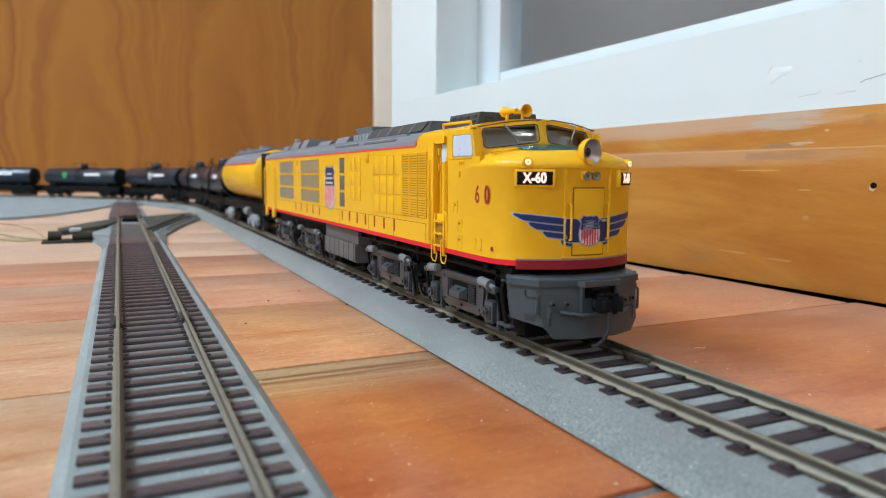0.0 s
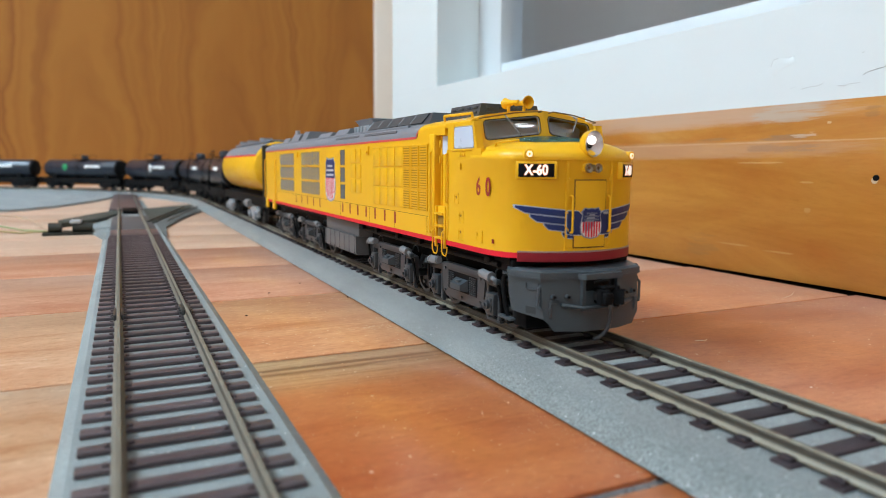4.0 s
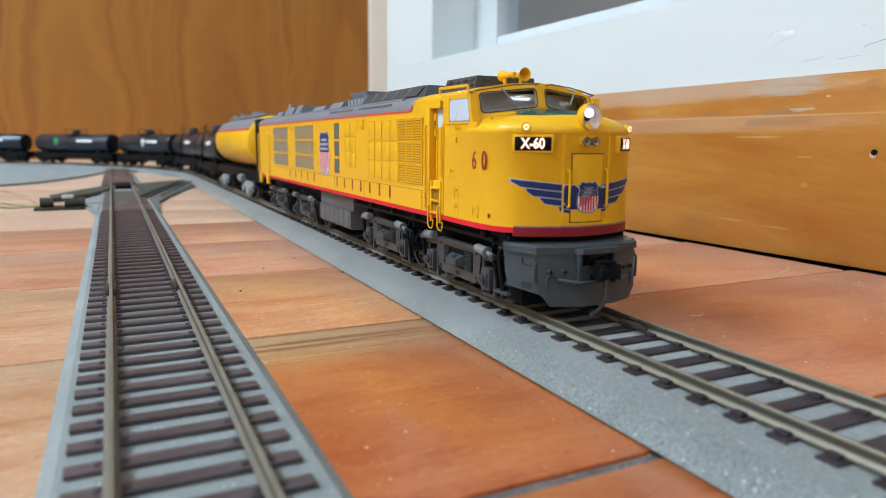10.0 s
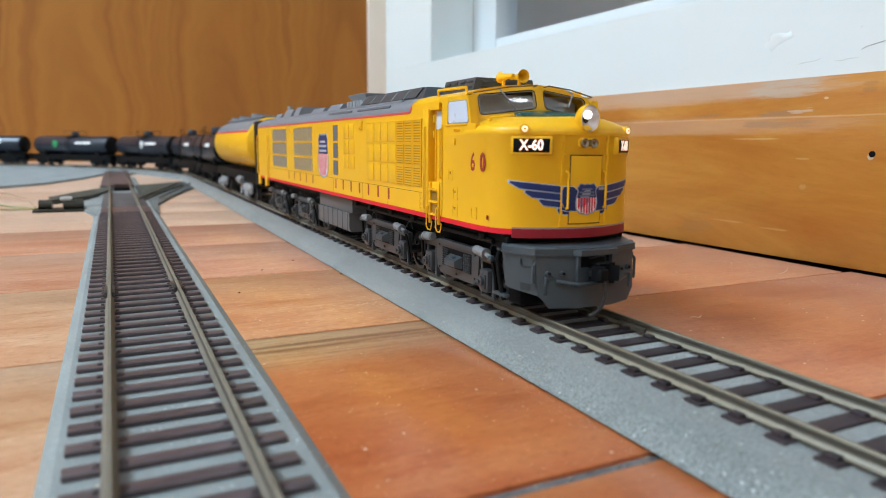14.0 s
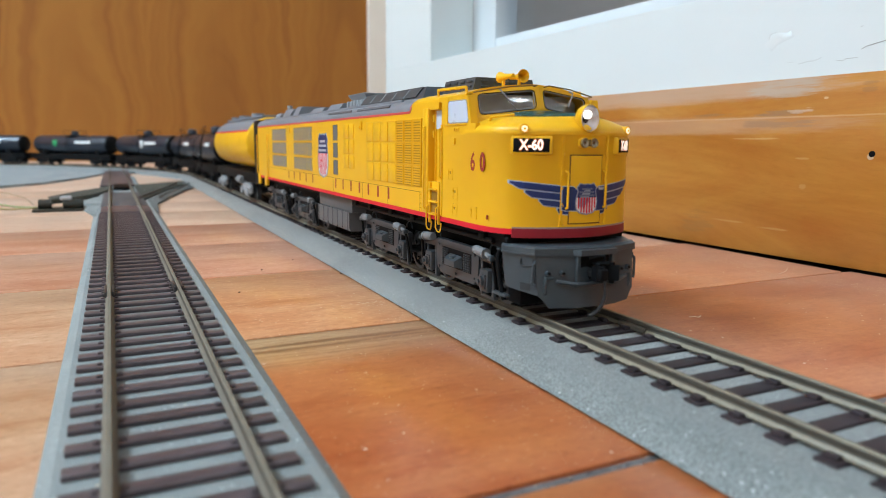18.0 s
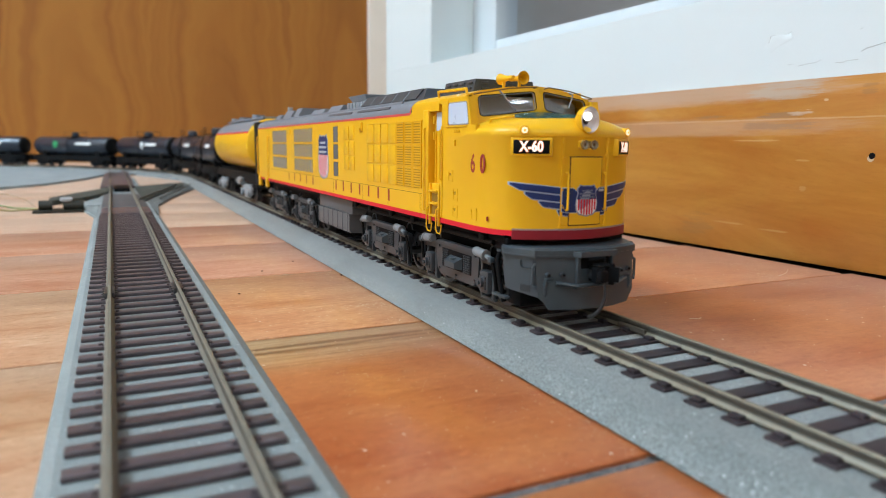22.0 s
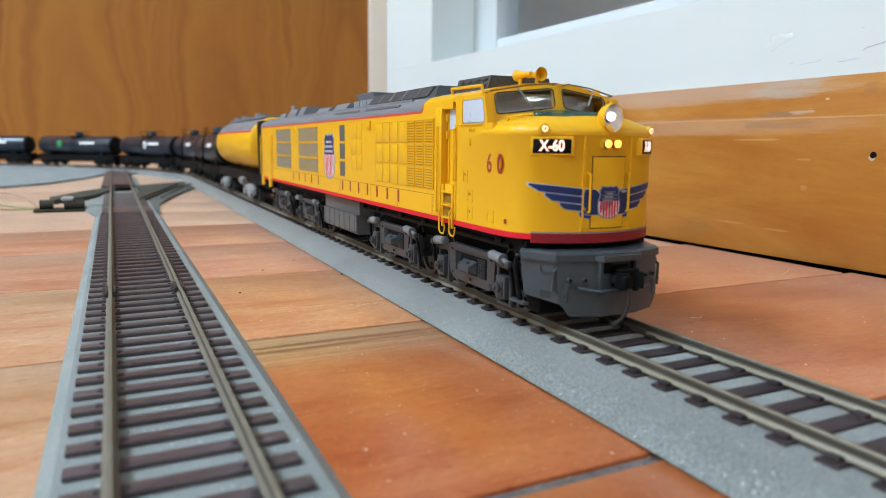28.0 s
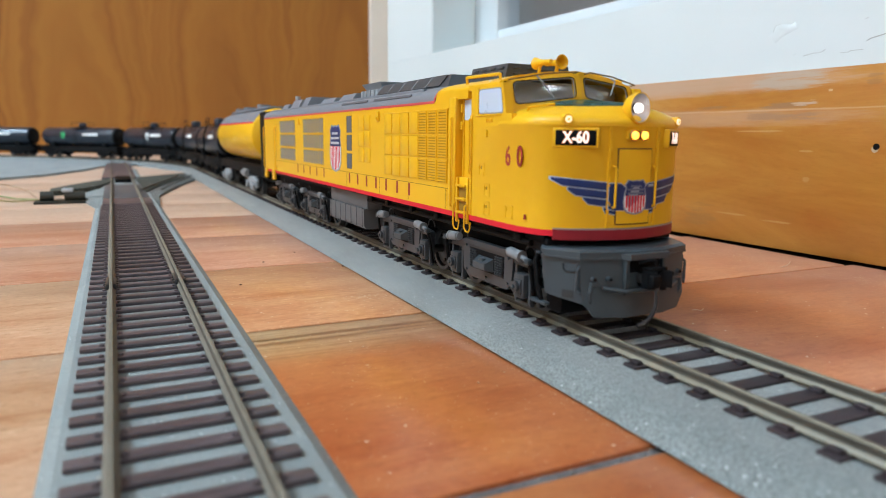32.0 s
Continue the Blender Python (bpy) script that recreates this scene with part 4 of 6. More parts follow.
# cab sides: frame round the side window and the door
for s in (-1, 1):
    lp("cab_side", sbox(sbox(prism(sbox(B(), s, 16.6, 17.68, 13, 29, 44, 46.6), [(15.4, 46.5), (16.5, 46.5), (17.8, 52.7), (17.0, 52.7)], "x", *sorted((s * 15.7, s * 17.5))), s, 16.3, 17.66, 26.6, 29.7, 44.2, 52.2), s, 16.2, 17.45, 18.1, 31.5, 51.7, 52.8), YELLOW, loco)
    lp("window_plate", prism(B(), [(16.3, 46.4), (27.0, 46.4), (27.0, 52.2), (17.5, 52.2)], "x", *sorted((s * 17.0, s * 17.42))), YELLOW, loco)
    rim = [(16.5, 46.7), (26.7, 46.7), (26.7, 51.8), (17.5, 51.8)]
    lp("window_rim", prism(B(), rounded(rim, 0.9), "x", *sorted((s * 17.38, s * 17.5))), LIGHTGREY, loco, "thin silver window rim")
    lp("side_window", prism(B(), rounded([(16.8, 46.95), (26.45, 46.95), (26.45, 51.55), (17.7, 51.55)], 0.8), "x", *sorted((s * 17.4, s * 17.56))), PALEPLASTIC, loco, "pale bluish clear plastic window")
    lp("door_window", sbox(B(), s, 16.2, 16.42, 30.6, 35.2, 45.6, 50.0), PALEPLASTIC, loco)
    lp("window_sill_step", sbox(B(), s, 17.6, 17.9, 17.0, 27.4, 46.2, 46.6, 0.1), YELLOW, loco)
    # stepped door post and recess with ladder
    lp("door_post", sbox(sbox(B(), s, 17.6, 18.25, 36.3, 39.6, 25.2, 50.6, 0.3), s, 17.6, 17.95, 28.9, 29.8, 25.2, 46.6, 0.15), YELLOW, loco)
    lp("door_step_panel", sbox(B(), s, 16.0, 17.66, 29.7, 36.5, 23.9, 33.0, 0.1), YELLOW, loco)
    lp("door_frame", sbox(sbox(B(), s, 16.2, 16.6, 30.2, 30.6, 33.0, 50.2), s, 16.2, 16.6, 35.2, 35.6, 33.0, 50.2), YELLOW, loco)
    for z in (48.2, 44.4):
        lp("door_hinge", sbox(B(), s, 16.2, 17.0, 35.4, 36.2, z - 0.9, z + 0.9, 0.1), YELLOW, loco)
    bm = B()
    for y in (29.9, 35.0):
        sbox(bm, s, 17.65, 18.2, y, y + 0.8, 22.9, 33.0, 0.1)
    lp("ladder", bm, YELLOW, loco, "yellow ladder")
    for z in (25.0, 28.0, 31.0):
        lp("ladder_rung", sbox(B(), s, 17.6, 18.6, 30.6, 35.2, z, z + 0.45, 0.1), YELLOW, loco)
    for z in (25.6, 28.6):
        lp("ladder_opening", sbox(B(), s, 17.66, 17.78, 31.2, 34.8, z, z + 2.0), SEAM, loco, "dark step opening")
    for y in (30.2, 35.6):
        lp("handrail", wire(B(), [(s * 17.9, y, 27.4), (s * 18.8, y, 26.8), (s * 18.8, y, 22.2), (s * 18.6, y - 0.4, 21.4), (s * 18.2, y - 1.0, 21.2), (s * 18.1, y - 1.3, 21.9), (s * 18.0, y - 1.4, 23.4)], 0.18), YELLOW, loco, "yellow wire grab rail")
    lp("handrail", wire(B(), [(s * 17.8, 37.6, 26.0), (s * 18.7, 37.6, 26.4), (s * 18.7, 37.6, 46.0), (s * 17.8, 37.6, 46.4)], 0.2), YELLOW, loco)
    lp("handrail", wire(B(), [(s * 17.7, 29.2, 34.0), (s * 18.4, 29.2, 34.3), (s * 18.4, 29.2, 45.5), (s * 17.7, 29.2, 45.8)], 0.2), YELLOW, loco)
    # steps and small hatches on the cab side
    for y, z, w, h in ((24.6, 35.2, 2.2, 2.6), (22.2, 31.0, 2.3, 2.8), (22.2, 27.2, 2.3, 2.9), (13.2, 27.4, 2.6, 2.6)):
        bm = B()
        for y0, y1, z0, z1 in ((y - w / 2, y + w / 2, z + h / 2 - 0.2, z + h / 2), (y - w / 2, y + w / 2, z - h / 2, z - h / 2 + 0.2), (y - w / 2, y - w / 2 + 0.2, z - h / 2, z + h / 2), (y + w / 2 - 0.2, y + w / 2, z - h / 2, z + h / 2)):
            sbox(bm, s, 17.6, 17.78, y0, y1, z0, z1)
        sbox(bm, s, 17.6, 17.95, y + w / 2 - 0.5, y + w / 2 + 0.1, z + 0.2, z + 0.7, 0.1)
        lp("step_hatch", bm, YELLOW, loco)
        if y > 20:
            lp("step_slot", sbox(B(), s, 17.66, 17.73, y - 0.15, y + 0.35, z + 0.1, z + 0.7), SEAM, loco)
    lp("window_latch", sbox(sbox(sbox(B(), s, 17.6, 17.95, 20.6, 21.2, 45.0, 45.7, 0.1), s, 17.6, 17.95, 21.6, 22.2, 45.0, 45.7, 0.1), s, 17.6, 17.95, 22.6, 23.2, 45.0, 45.7, 0.1), YELLOW, loco)
    lp("latch", sbox(B(), s, 17.6, 18.1, 22.3, 22.9, 42.0, 43.4, 0.1), YELLOW, loco)

# side panels
for s in (-1, 1):
    lp("panel_backing", sbox(B(), s, 17.6, 17.73, 57.9, 82.0, 31.2, 48.2), YELLOW, loco)
    rows3 = ((42.7, 48.1), (37.0, 42.2), (31.3, 36.5))
    for z0, z1 in rows3:
        for k in range(4):
            y0 = 58.0 + k * 6.0
            lp("door_panel", sbox(B(), s, 17.6, 17.95, y0 + 0.2, y0 + 5.8, z0, z1, 0.06), YELLOW, loco)
        for k in range(3):
            y0 = 40.8 + k * 5.75
            lv = lp("louver_panel", sbox(B(), s, 17.6, 17.75, y0 + 0.2, y0 + 5.5, z0, z1), LOUVERGAP, loco, "shaded recess behind louvers")
            bm = B()
            for y in (y0 + 0.2, y0 + 5.1):
                sbox(bm, s, 17.6, 18.02, y, y + 0.4, z0, z1)
            lp("louver_frame", bm, YELLOW, lv)
            n = 8
            for j in range(n):
                z = z0 + (z1 - z0) * (j + 0.5) / n
                bm = sbox(B(), s, 17.62, 18.05, y0 + 0.5, y0 + 5.2, z - 0.13, z + 0.24)
                lp("slat", bm, YELLOW, lv)
        lp("ledge", sbox(B(), s, 17.6, 18.02, 40.7, 82.0, z1 - 0.05, z1 + 0.3, 0.08), YELLOW, loco)
    for z0, z1 in ((43.8, 48.2), (38.8, 43.2), (33.9, 38.2)):
        for y0 in (94.2, 99.8):
            lp("door_panel", sbox(B(), s, 17.6, 17.9, y0 + 0.15, y0 + 5.25, z0, z1, 0.06), YELLOW, loco)
    for z0, z1 in ((43.0, 48.3), (37.1, 42.2), (31.2, 36.2)):
        lp("vent_slot", sbox(B(), s, 17.6, 17.78, 112.2, 117.3, z0, z1), MESHGREY, loco, "dark grey vent slot")
        lp("vent_frame", sbox(sbox(B(), s, 17.6, 17.9, 111.8, 117.7, z1, z1 + 0.3), s, 17.6, 17.9, 117.3, 117.7, z0, z1), YELLOW, loco)
        for y0, y1, n in ((145.8, 176.0, 4), (189.8, 219.6, 1)):
            w = (y1 - y0) / n
            for k in range(n):
                gp = lp("grille", sbox(B(), s, 17.6, 17.78, y0 + k * w + 0.3, y0 + (k + 1) * w - 0.3, z0, z1), GRILLE, loco, "grey mesh grille with ochre bars")
                bm = B()
                m = max(3, round(w / 4.2))
                for j in range(m):
                    y = y0 + k * w + 0.3 + (w - 0.6) * (j + 0.5) / m
                    sbox(bm, s, 17.7, 17.9, y - 0.22, y + 0.22, z0, z1)
                lp("grille_mesh", bm, GRILLEBAR, gp)
            lp("grille_frame", sbox(sbox(B(), s, 17.6, 17.92, y0 - 0.4, y1 + 0.4, z1, z1 + 0.35), s, 17.6, 17.92, y0 - 0.4, y1 + 0.4, z0 - 0.3, z0), YELLOW, loco)
    lp("lift_hook", sbox(sbox(B(), s, 17.6, 18.2, 86.2, 88.4, 46.2, 49.0, 0.15), s, 17.6, 18.6, 86.8, 87.8, 46.6, 47.4, 0.1), YELLOW, loco)
    lp("lift_hook", sbox(B(), s, 17.6, 18.2, 181.5, 183.6, 46.4, 49.0, 0.15), YELLOW, loco)
    for z in (30.0,):
        lp("panel_seam", sbox(B(), s, 17.6, 17.74, 40.8, 228, z - 0.07, z + 0.07), SEAM, loco)
    for y in (42.0, 64.6, 86.4, 118.0, 229.0):
        lp("panel_seam", sbox(B(), s, 17.6, 17.74, y - 0.08, y + 0.08, 25.1, 30.0 if y < 200 else 50), SEAM, loco)
    for z in (26.0, 27.2, 28.4, 29.4):
        lp("bolt", rod(B(), (s * 17.6, 41.2, z), (s * 17.95, 41.2, z), 0.16, 6), YELLOW, loco)
    for y in (228.0, 254.6):
        lp("handrail", wire(B(), [(s * 17.7, y, 26.0), (s * 18.6, y, 26.3), (s * 18.6, y, 45.6), (s * 17.7, y, 46.0)], 0.28), YELLOW, loco, "yellow vertical handrail")
    lp("rear_steps", sbox(sbox(B(), s, 17.2, 18.4, 232, 237, 20.5, 25.5, 0.2), s, 17.2, 18.4, 250, 255, 20.5, 25.5, 0.2), YELLOW, loco)
    # plain bars where the side lettering stands
    for y in [115.0 - 8.5 * k for k in range(7)] + [186.2 - 10.1 * k for k in range(5)]:
        lp("lettering_bar", sbox(B(), s, 17.6, 17.745, y - 0.62, y + 0.62, 26.5, 29.8), LETTER, loco)
    lp("stripe", sbox(B(), s, 17.6, 17.77, 12.9, 256.1, 23.85, 25.0), RED, loco, "red sill stripe")

# shield: plain shape in its colours
SHIELD = [(-6.4, 14.4), (-5.3, 15.4), (-4.5, 16.6), (-2.0, 16.0), (0, 16.3), (2.0, 16.0), (4.5, 16.6), (5.3, 15.4), (6.4, 14.4), (5.7, 12.2), (6.5, 9.6), (6.9, 6.6), (6.5, 3.2), (4.6, 1.0), (0, 0), (-4.6, 1.0), (-6.5, 3.2), (-7.0, 7.0), (-6.5, 9.6), (-5.7, 12.2)]


BADGETEXT = paint("pale_blue_print", (0.11, 0.14, 0.22), 0.45, bump=0)


def shield_parts(parent, place, size, stripes=7, name="shield", print_=None):
    """A badge: grey rim, blue top with pale bars, red and white stripes. place(u, v, out) gives the point."""
    def plate(pts, o0, o1):
        bm = B()
        a = [bm.verts.new(place(u * size, v * size, o0)) for u, v in pts]
        b = [bm.verts.new(place(u * size, v * size, o1)) for u, v in pts]
        bm.faces.new(a)
        bm.faces.new(b[::-1])
        for k in range(len(a)):
            j = (k + 1) % len(a)
            bm.faces.new((a[k], b[k], b[j], a[j]))
        return drop(bm)
    root = part(name, plate(SHIELD, -0.05, 0.06), paint("badge_rim_grey", (0.26, 0.29, 0.36), 0.4, bump=0), parent, "shield badge in blue, red and white")
    part("shield_top", plate([(-6.0, 9.0), (6.0, 9.0), (5.2, 12.2), (5.7, 14.3), (4.9, 14.9), (4.1, 16.0), (2.0, 15.5), (0, 15.8), (-2.0, 15.5), (-4.1, 16.0), (-4.9, 14.9), (-5.7, 14.3), (-5.2, 12.2)], 0.0, 0.09), BLUE, root)
    for v in (9.7, 11.4, 13.0):
        w = 4.6 if v < 12.9 else 3.2
        part("bar", plate([(-w, v), (w, v), (w, v + 0.8), (-w, v + 0.8)], 0.02, 0.24), print_ or BADGETEXT, root)
    part("shield_field", plate([(-6.2, 9.0), (-6.4, 6.6), (-6.0, 3.5), (-4.2, 1.6), (0, 0.6), (4.2, 1.6), (6.0, 3.5), (6.4, 6.6), (6.2, 9.0)], 0.0, 0.085), WHITE, root)
    for j in range(stripes):
        step = 12.0 / stripes
        u = -6.0 + (j + 0.5) * step
        low = 0.8 + 0.22 * abs(u) if abs(u) < 4.6 else 3.4
        part("stripe", plate([(u - 0.18 * step, low), (u + 0.18 * step, low), (u + 0.18 * step, 9.0), (u - 0.18 * step, 9.0)], 0.02, 0.2), RED, root)
    return root


for s in (-1, 1):
    shield_parts(loco, lambda u, v, o, s=s: (s * (17.72 + o), 130.6 + u * s, 29.3 + v), 1.0, 7, print_=SILVER)


# nose badge, wings, numbers
def nose_y(x):
    x = abs(x)
    for a, b in zip(NOSE, NOSE[1:]):
        if x <= b[0]:
            return a[1] + (b[1] - a[1]) * (x - a[0]) / (b[0] - a[0])
    return 13.0


def band(x0, x1, zlo, zhi, o0, o1, n=14):
    """A band on the nose between two heights, each a function of x."""
    bm = B()
    rings = []
    for k in range(n + 1):
        x = x0 + (x1 - x0) * k / n
        y = nose_y(x)
        rings.append([(x, y - o0, zlo(x)), (x, y - o1, zlo(x)), (x, y - o1, zhi(x)), (x, y - o0, zhi(x))])
    return loft(bm, rings)


EMBLEMEDGE = paint("grey_blue_print", (0.42, 0.47, 0.56), 0.4, var=0.05, bump=0)
for s in (-1, 1):
    above = None
    for far, z0, tip in ((15.3, 32.15, 1.45), (12.8, 30.6, 1.15), (10.2, 29.15, 0.95), (6.5, 27.85, 0.5)):
        near = 2.6

        def low(x, z0=z0, far=far, tip=tip, e=0.0):
            f_ = (abs(x) - near) / (far - near)
            return z0 + tip * f_ + (1.2 * max(0, f_ - 0.86) / 0.14) * 0.8 + e

        def high(x, z0=z0, far=far, tip=tip, e=0.0, above=above):
            f_ = (abs(x) - near) / (far - near)
            if above:
                return above[0] + above[1] * (abs(x) - near) / (above[2] - near) - 0.3 + e
            return z0 + 1.32 + tip * f_ * 0.95 + e
        rim = lp("wing", band(s * near, s * far, lambda x: low(x, e=-0.2), lambda x: high(x, e=0.3 if above else 0.18), -0.05, 0.06, 48), EMBLEMEDGE, loco, "silver edged feather of the winged emblem")
        lp("feather", band(s * near, s * (far - 0.25), lambda x: min(low(x), high(x) - 0.05), high, 0.0, 0.15, 48), BLUE, rim, "blue feather")
        above = (z0, tip, far)
    block = lp("emblem_block", band(s * 2.0, s * 5.7, lambda x: 28.65 + 0.25 * max(0, abs(x) - 4.6), lambda x: 33.85 - 0.9 * max(0, 3.2 - abs(x)), -0.05, 0.27, 10), EMBLEMEDGE, loco, "silver edged blue block of the winged emblem")
    lp("block_face", band(s * 2.0, s * 5.55, lambda x: 28.8 + 0.25 * max(0, abs(x) - 4.6), lambda x: 33.7 - 0.9 * max(0, 3.2 - abs(x)), -0.02, 0.3, 10), BLUE, block)
shield_parts(loco, lambda u, v, o: (-u, nose_y(u) - 0.34 - o, 27.85 + v), 0.40)

# nose door
DOORSEAM = paint("dark_door_seam", (0.09, 0.035, 0.010), 0.6, var=0.1, bump=0)
dr = lp("nose_door", band(-4.05, 4.05, lambda x: 26.0, lambda x: 40.2, -0.02, 0.16, 8), DOORSEAM, loco, "yellow nose door in a dark seam")
lp("door_leaf", band(-3.88, 3.88, lambda x: 26.22, lambda x: 39.98, 0.0, 0.24, 8), YELLOW, dr)
for s in (-1, 1):
    lp("door_handrail", wire(B(), [(s * 4.75, nose_y(4.75) + 0.1, 29.2), (s * 4.75, nose_y(4.75) - 0.9, 29.4), (s * 4.75, nose_y(4.75) - 0.9, 36.6), (s * 4.75, nose_y(4.75) + 0.1, 36.9)], 0.24), YELLOW, loco, "yellow nose handrail")
    for z in (26.4, 29.8, 40.2):
        lp("hinge_bolt", rod(B(), (s * 5.2, nose_y(5.2), z), (s * 5.2, nose_y(5.2) - 0.3, z), 0.28, 8), YELLOW, loco)
lp("door_latch", box(B(), 3.2, 4.4, -2.9, -2.3, 33.0, 33.5, 0.1), LIGHTGREY, loco)
for s in (-1, 1):
    bm = B()
    xo = s * 5.6
    loft(bm, [[(xo - 0.3, nose_y(5.6) + 0.1, z), (xo - 0.3, nose_y(5.6) - 0.22, z), (xo + 0.3, nose_y(5.6) - 0.22, z), (xo + 0.3, nose_y(5.6) + 0.1, z)] for z in (25.6, 44.0)])
    lp("nose_seam_strip", bm, YELLOW, loco)
    for k in range(6):
        lp("rivet", rod(B(), (xo, nose_y(5.6), 27.0 + k * 3.2), (xo, nose_y(5.6) - 0.42, 27.0 + k * 3.2), 0.2, 6), YELLOW, loco)
lp("nose_foot_ledge", band(-6.0, 6.0, lambda x: 25.5, lambda x: 25.9, 0, 0.35, 8), YELLOW, loco)
lp("nose_stripe", band(-14.6, 14.6, lambda x: 23.2, lambda x: 25.1, -0.1, 0.3, 24), paint("nose_dark_red", (0.24, 0.012, 0.020), 0.45, spec=0.3, bump=0), loco, "dark red bumper strip")
for s in (-1, 1):
    bm = B()
    rings = []
    for k in range(6, len(NOSE)):
        a, b = NOSE[k - 1], NOSE[min(len(NOSE) - 1, k + 1)]
        t = Vector((b[0] - a[0], b[1] - a[1])).normalized()
        nx, ny = t.y, -t.x
        rings.append([(s * (NOSE[k][0] + nx * o), NOSE[k][1] + ny * o, z) for o, z in ((-0.1, 23.85), (0.07, 23.85), (0.07, 25.0), (-0.1, 25.0))])
    lp("corner_stripe", loft(bm, rings), RED, loco, "red sill stripe")
lp("stripe_edge", band(-14.6, 14.6, lambda x: 25.1, lambda x: 25.4, -0.1, 0.34, 24), paint("mauve_edge", (0.30, 0.21, 0.20), 0.4, bump=0), loco, "greyish edge over the bumper strip")
lp("nose_bead", band(-16.9, 16.9, lambda x: 44.15, lambda x: 44.45, -0.1, 0.22, 26), YELLOW, loco)
for s in (-1, 1):
    lp("side_letter_bar", sbox(B(), s, 17.3, 17.6, 7.5, 7.95, 26.5, 27.4), LETTER, loco)


def text_mesh(name, body, size, mat, depth=0.1, spread=1.0, grow=1.0):
    cu = bpy.data.curves.new(name, "FONT")
    cu.body, cu.size, cu.extrude, cu.align_x, cu.align_y = body, size * MM, depth * MM, "CENTER", "CENTER"
    cu.space_character = spread
    cu.offset = 0.05 * size * MM * 0.35 * grow
    ob = bpy.data.objects.new(name, cu)
    me = bpy.data.meshes.new_from_object(ob)
    bpy.data.objects.remove(ob)
    me.materials.clear()
    me.materials.append(mat)
    return me


# glowing larger text behind the numerals imitates their orange halo
WARMEDGE = glow("numeral_halo_glow", (1.0, 0.30, 0.08), 0.35)
LIT = glow("lit_white_numerals", (1, 0.93, 0.84), 0.75)
for s in (-1, 1):
    xa, xb = 7.9, 14.9
    pa, pb = Vector((s * xa, nose_y(xa), 0)), Vector((s * xb, nose_y(xb), 0))
    mid = (pa + pb) / 2
    ang = math.atan2((pb - pa).y * s, (pb - pa).x * s) * 1.14
    fr = part("number_board", box(B(), -4.2, 4.2, -0.7, 1.6, -1.85, 1.85, 0.3), YELLOW, loco, "black number board with lit white numerals")
    fr.location = ((mid.x) * MM, (mid.y) * MM, (42.0 - RAIL_Z) * MM)
    fr.rotation_euler = (0, 0, ang)
    part("face", box(B(), -3.65, 3.65, -0.78, -0.5, -1.38, 1.38, 0.1), DARK, fr)
    tx = new("numerals", text_mesh("numerals", "X-60", 2.9, LIT))
    tx.parent = fr
    tx.location, tx.rotation_euler = (0, -0.80 * MM, 0), (math.pi / 2, 0, 0)
    tx.scale = (0.80, 1, 1)
    rim_ = new("numeral_edge", text_mesh("numeral_edge", "X-60", 2.9, WARMEDGE, 0.03, grow=2.6))
    rim_.parent = fr
    rim_.location, rim_.rotation_euler, rim_.scale = (0, -0.79 * MM, 0), (math.pi / 2, 0, 0), (0.80, 1, 1)
    # marker lamps
    mk = lp("marker_lamp", rod(B(), (s * 12.7, 3.0, 45.3), (s * 13.2, 0.85, 45.3), 0.95, 16), YELLOW, loco, "small round marker lamp")
    lp("marker_lens", rod(B(), (s * 13.14, 0.95, 45.3), (s * 13.22, 0.7, 45.3), 0.62, 14), MARKERGLOW, mk)
    lp("marker_eye", rod(B(), (s * 13.2, 0.75, 45.3), (s * 13.26, 0.61, 45.3), 0.25, 10), YELLOW, mk)
    tn = new("road_number", text_mesh("road_number", "60", 5.5, LETTER, 0.05, 1.95))
    tn.parent = loco
    tn.location = (s * 17.68 * MM, 11.9 * MM, (38.2 - RAIL_Z) * MM)
    tn.rotation_euler = (math.pi / 2, 0, s * math.pi / 2)
    tn.scale = (0.78, 1, 1)

# headlamp: barrel, reflector with an opening, lens, always glowing bulb moved forward when on
LX, LZ = 0.0, 47.5
m_front = Matrix.Translation((0, 0, LZ)) @ Matrix.Rotation(math.pi / 2, 4, "X")
m_lamp = m_front @ Matrix.Diagonal((0.92, 1.08, 1, 1))
hl = lp("headlamp", turned(B(), [(2.42, 2.8), (2.46, 3.08), (2.56, 3.12), (2.64, 2.8), (2.6, 1.9), (2.35, 0.9), (1.9, 0.1), (1.2, -0.6), (0.6, -0.9)], m_lamp, 28, cap=False), YELLOW, loco, "round headlamp in a yellow barrel")
CHROME = paint("chrome_reflector", (0.40, 0.36, 0.36), 0.5, metal=1.0, var=0.05, bump=0)
lp("reflector", turned(B(), [(2.42, 3.0), (2.2, 2.5), (1.8, 2.0), (1.3, 1.62), (0.85, 1.45)], m_lamp, 28, cap=False), CHROME, hl, "chrome reflector")
lp("lamp_socket", turned(B(), [(0.86, 1.45), (0.86, -0.3), (0.7, -0.5), (0.1, -0.5)], m_lamp, 16), DARK, hl)
ln = lp("lens", turned(B(), [(2.42, 3.06), (1.7, 3.36), (0.7, 3.52), (0.05, 3.56), (0.05, 3.46), (0.7, 3.42), (1.7, 3.26), (2.38, 3.0)], m_lamp, 24, cap=False), glass("lens_glass", (1, 1, 1), 0.02), hl, "clear lens")
ln.visible_shadow = False
LAMPGLOW = glow("headlamp_glow", (1.0, 0.95, 0.87), 2.2)
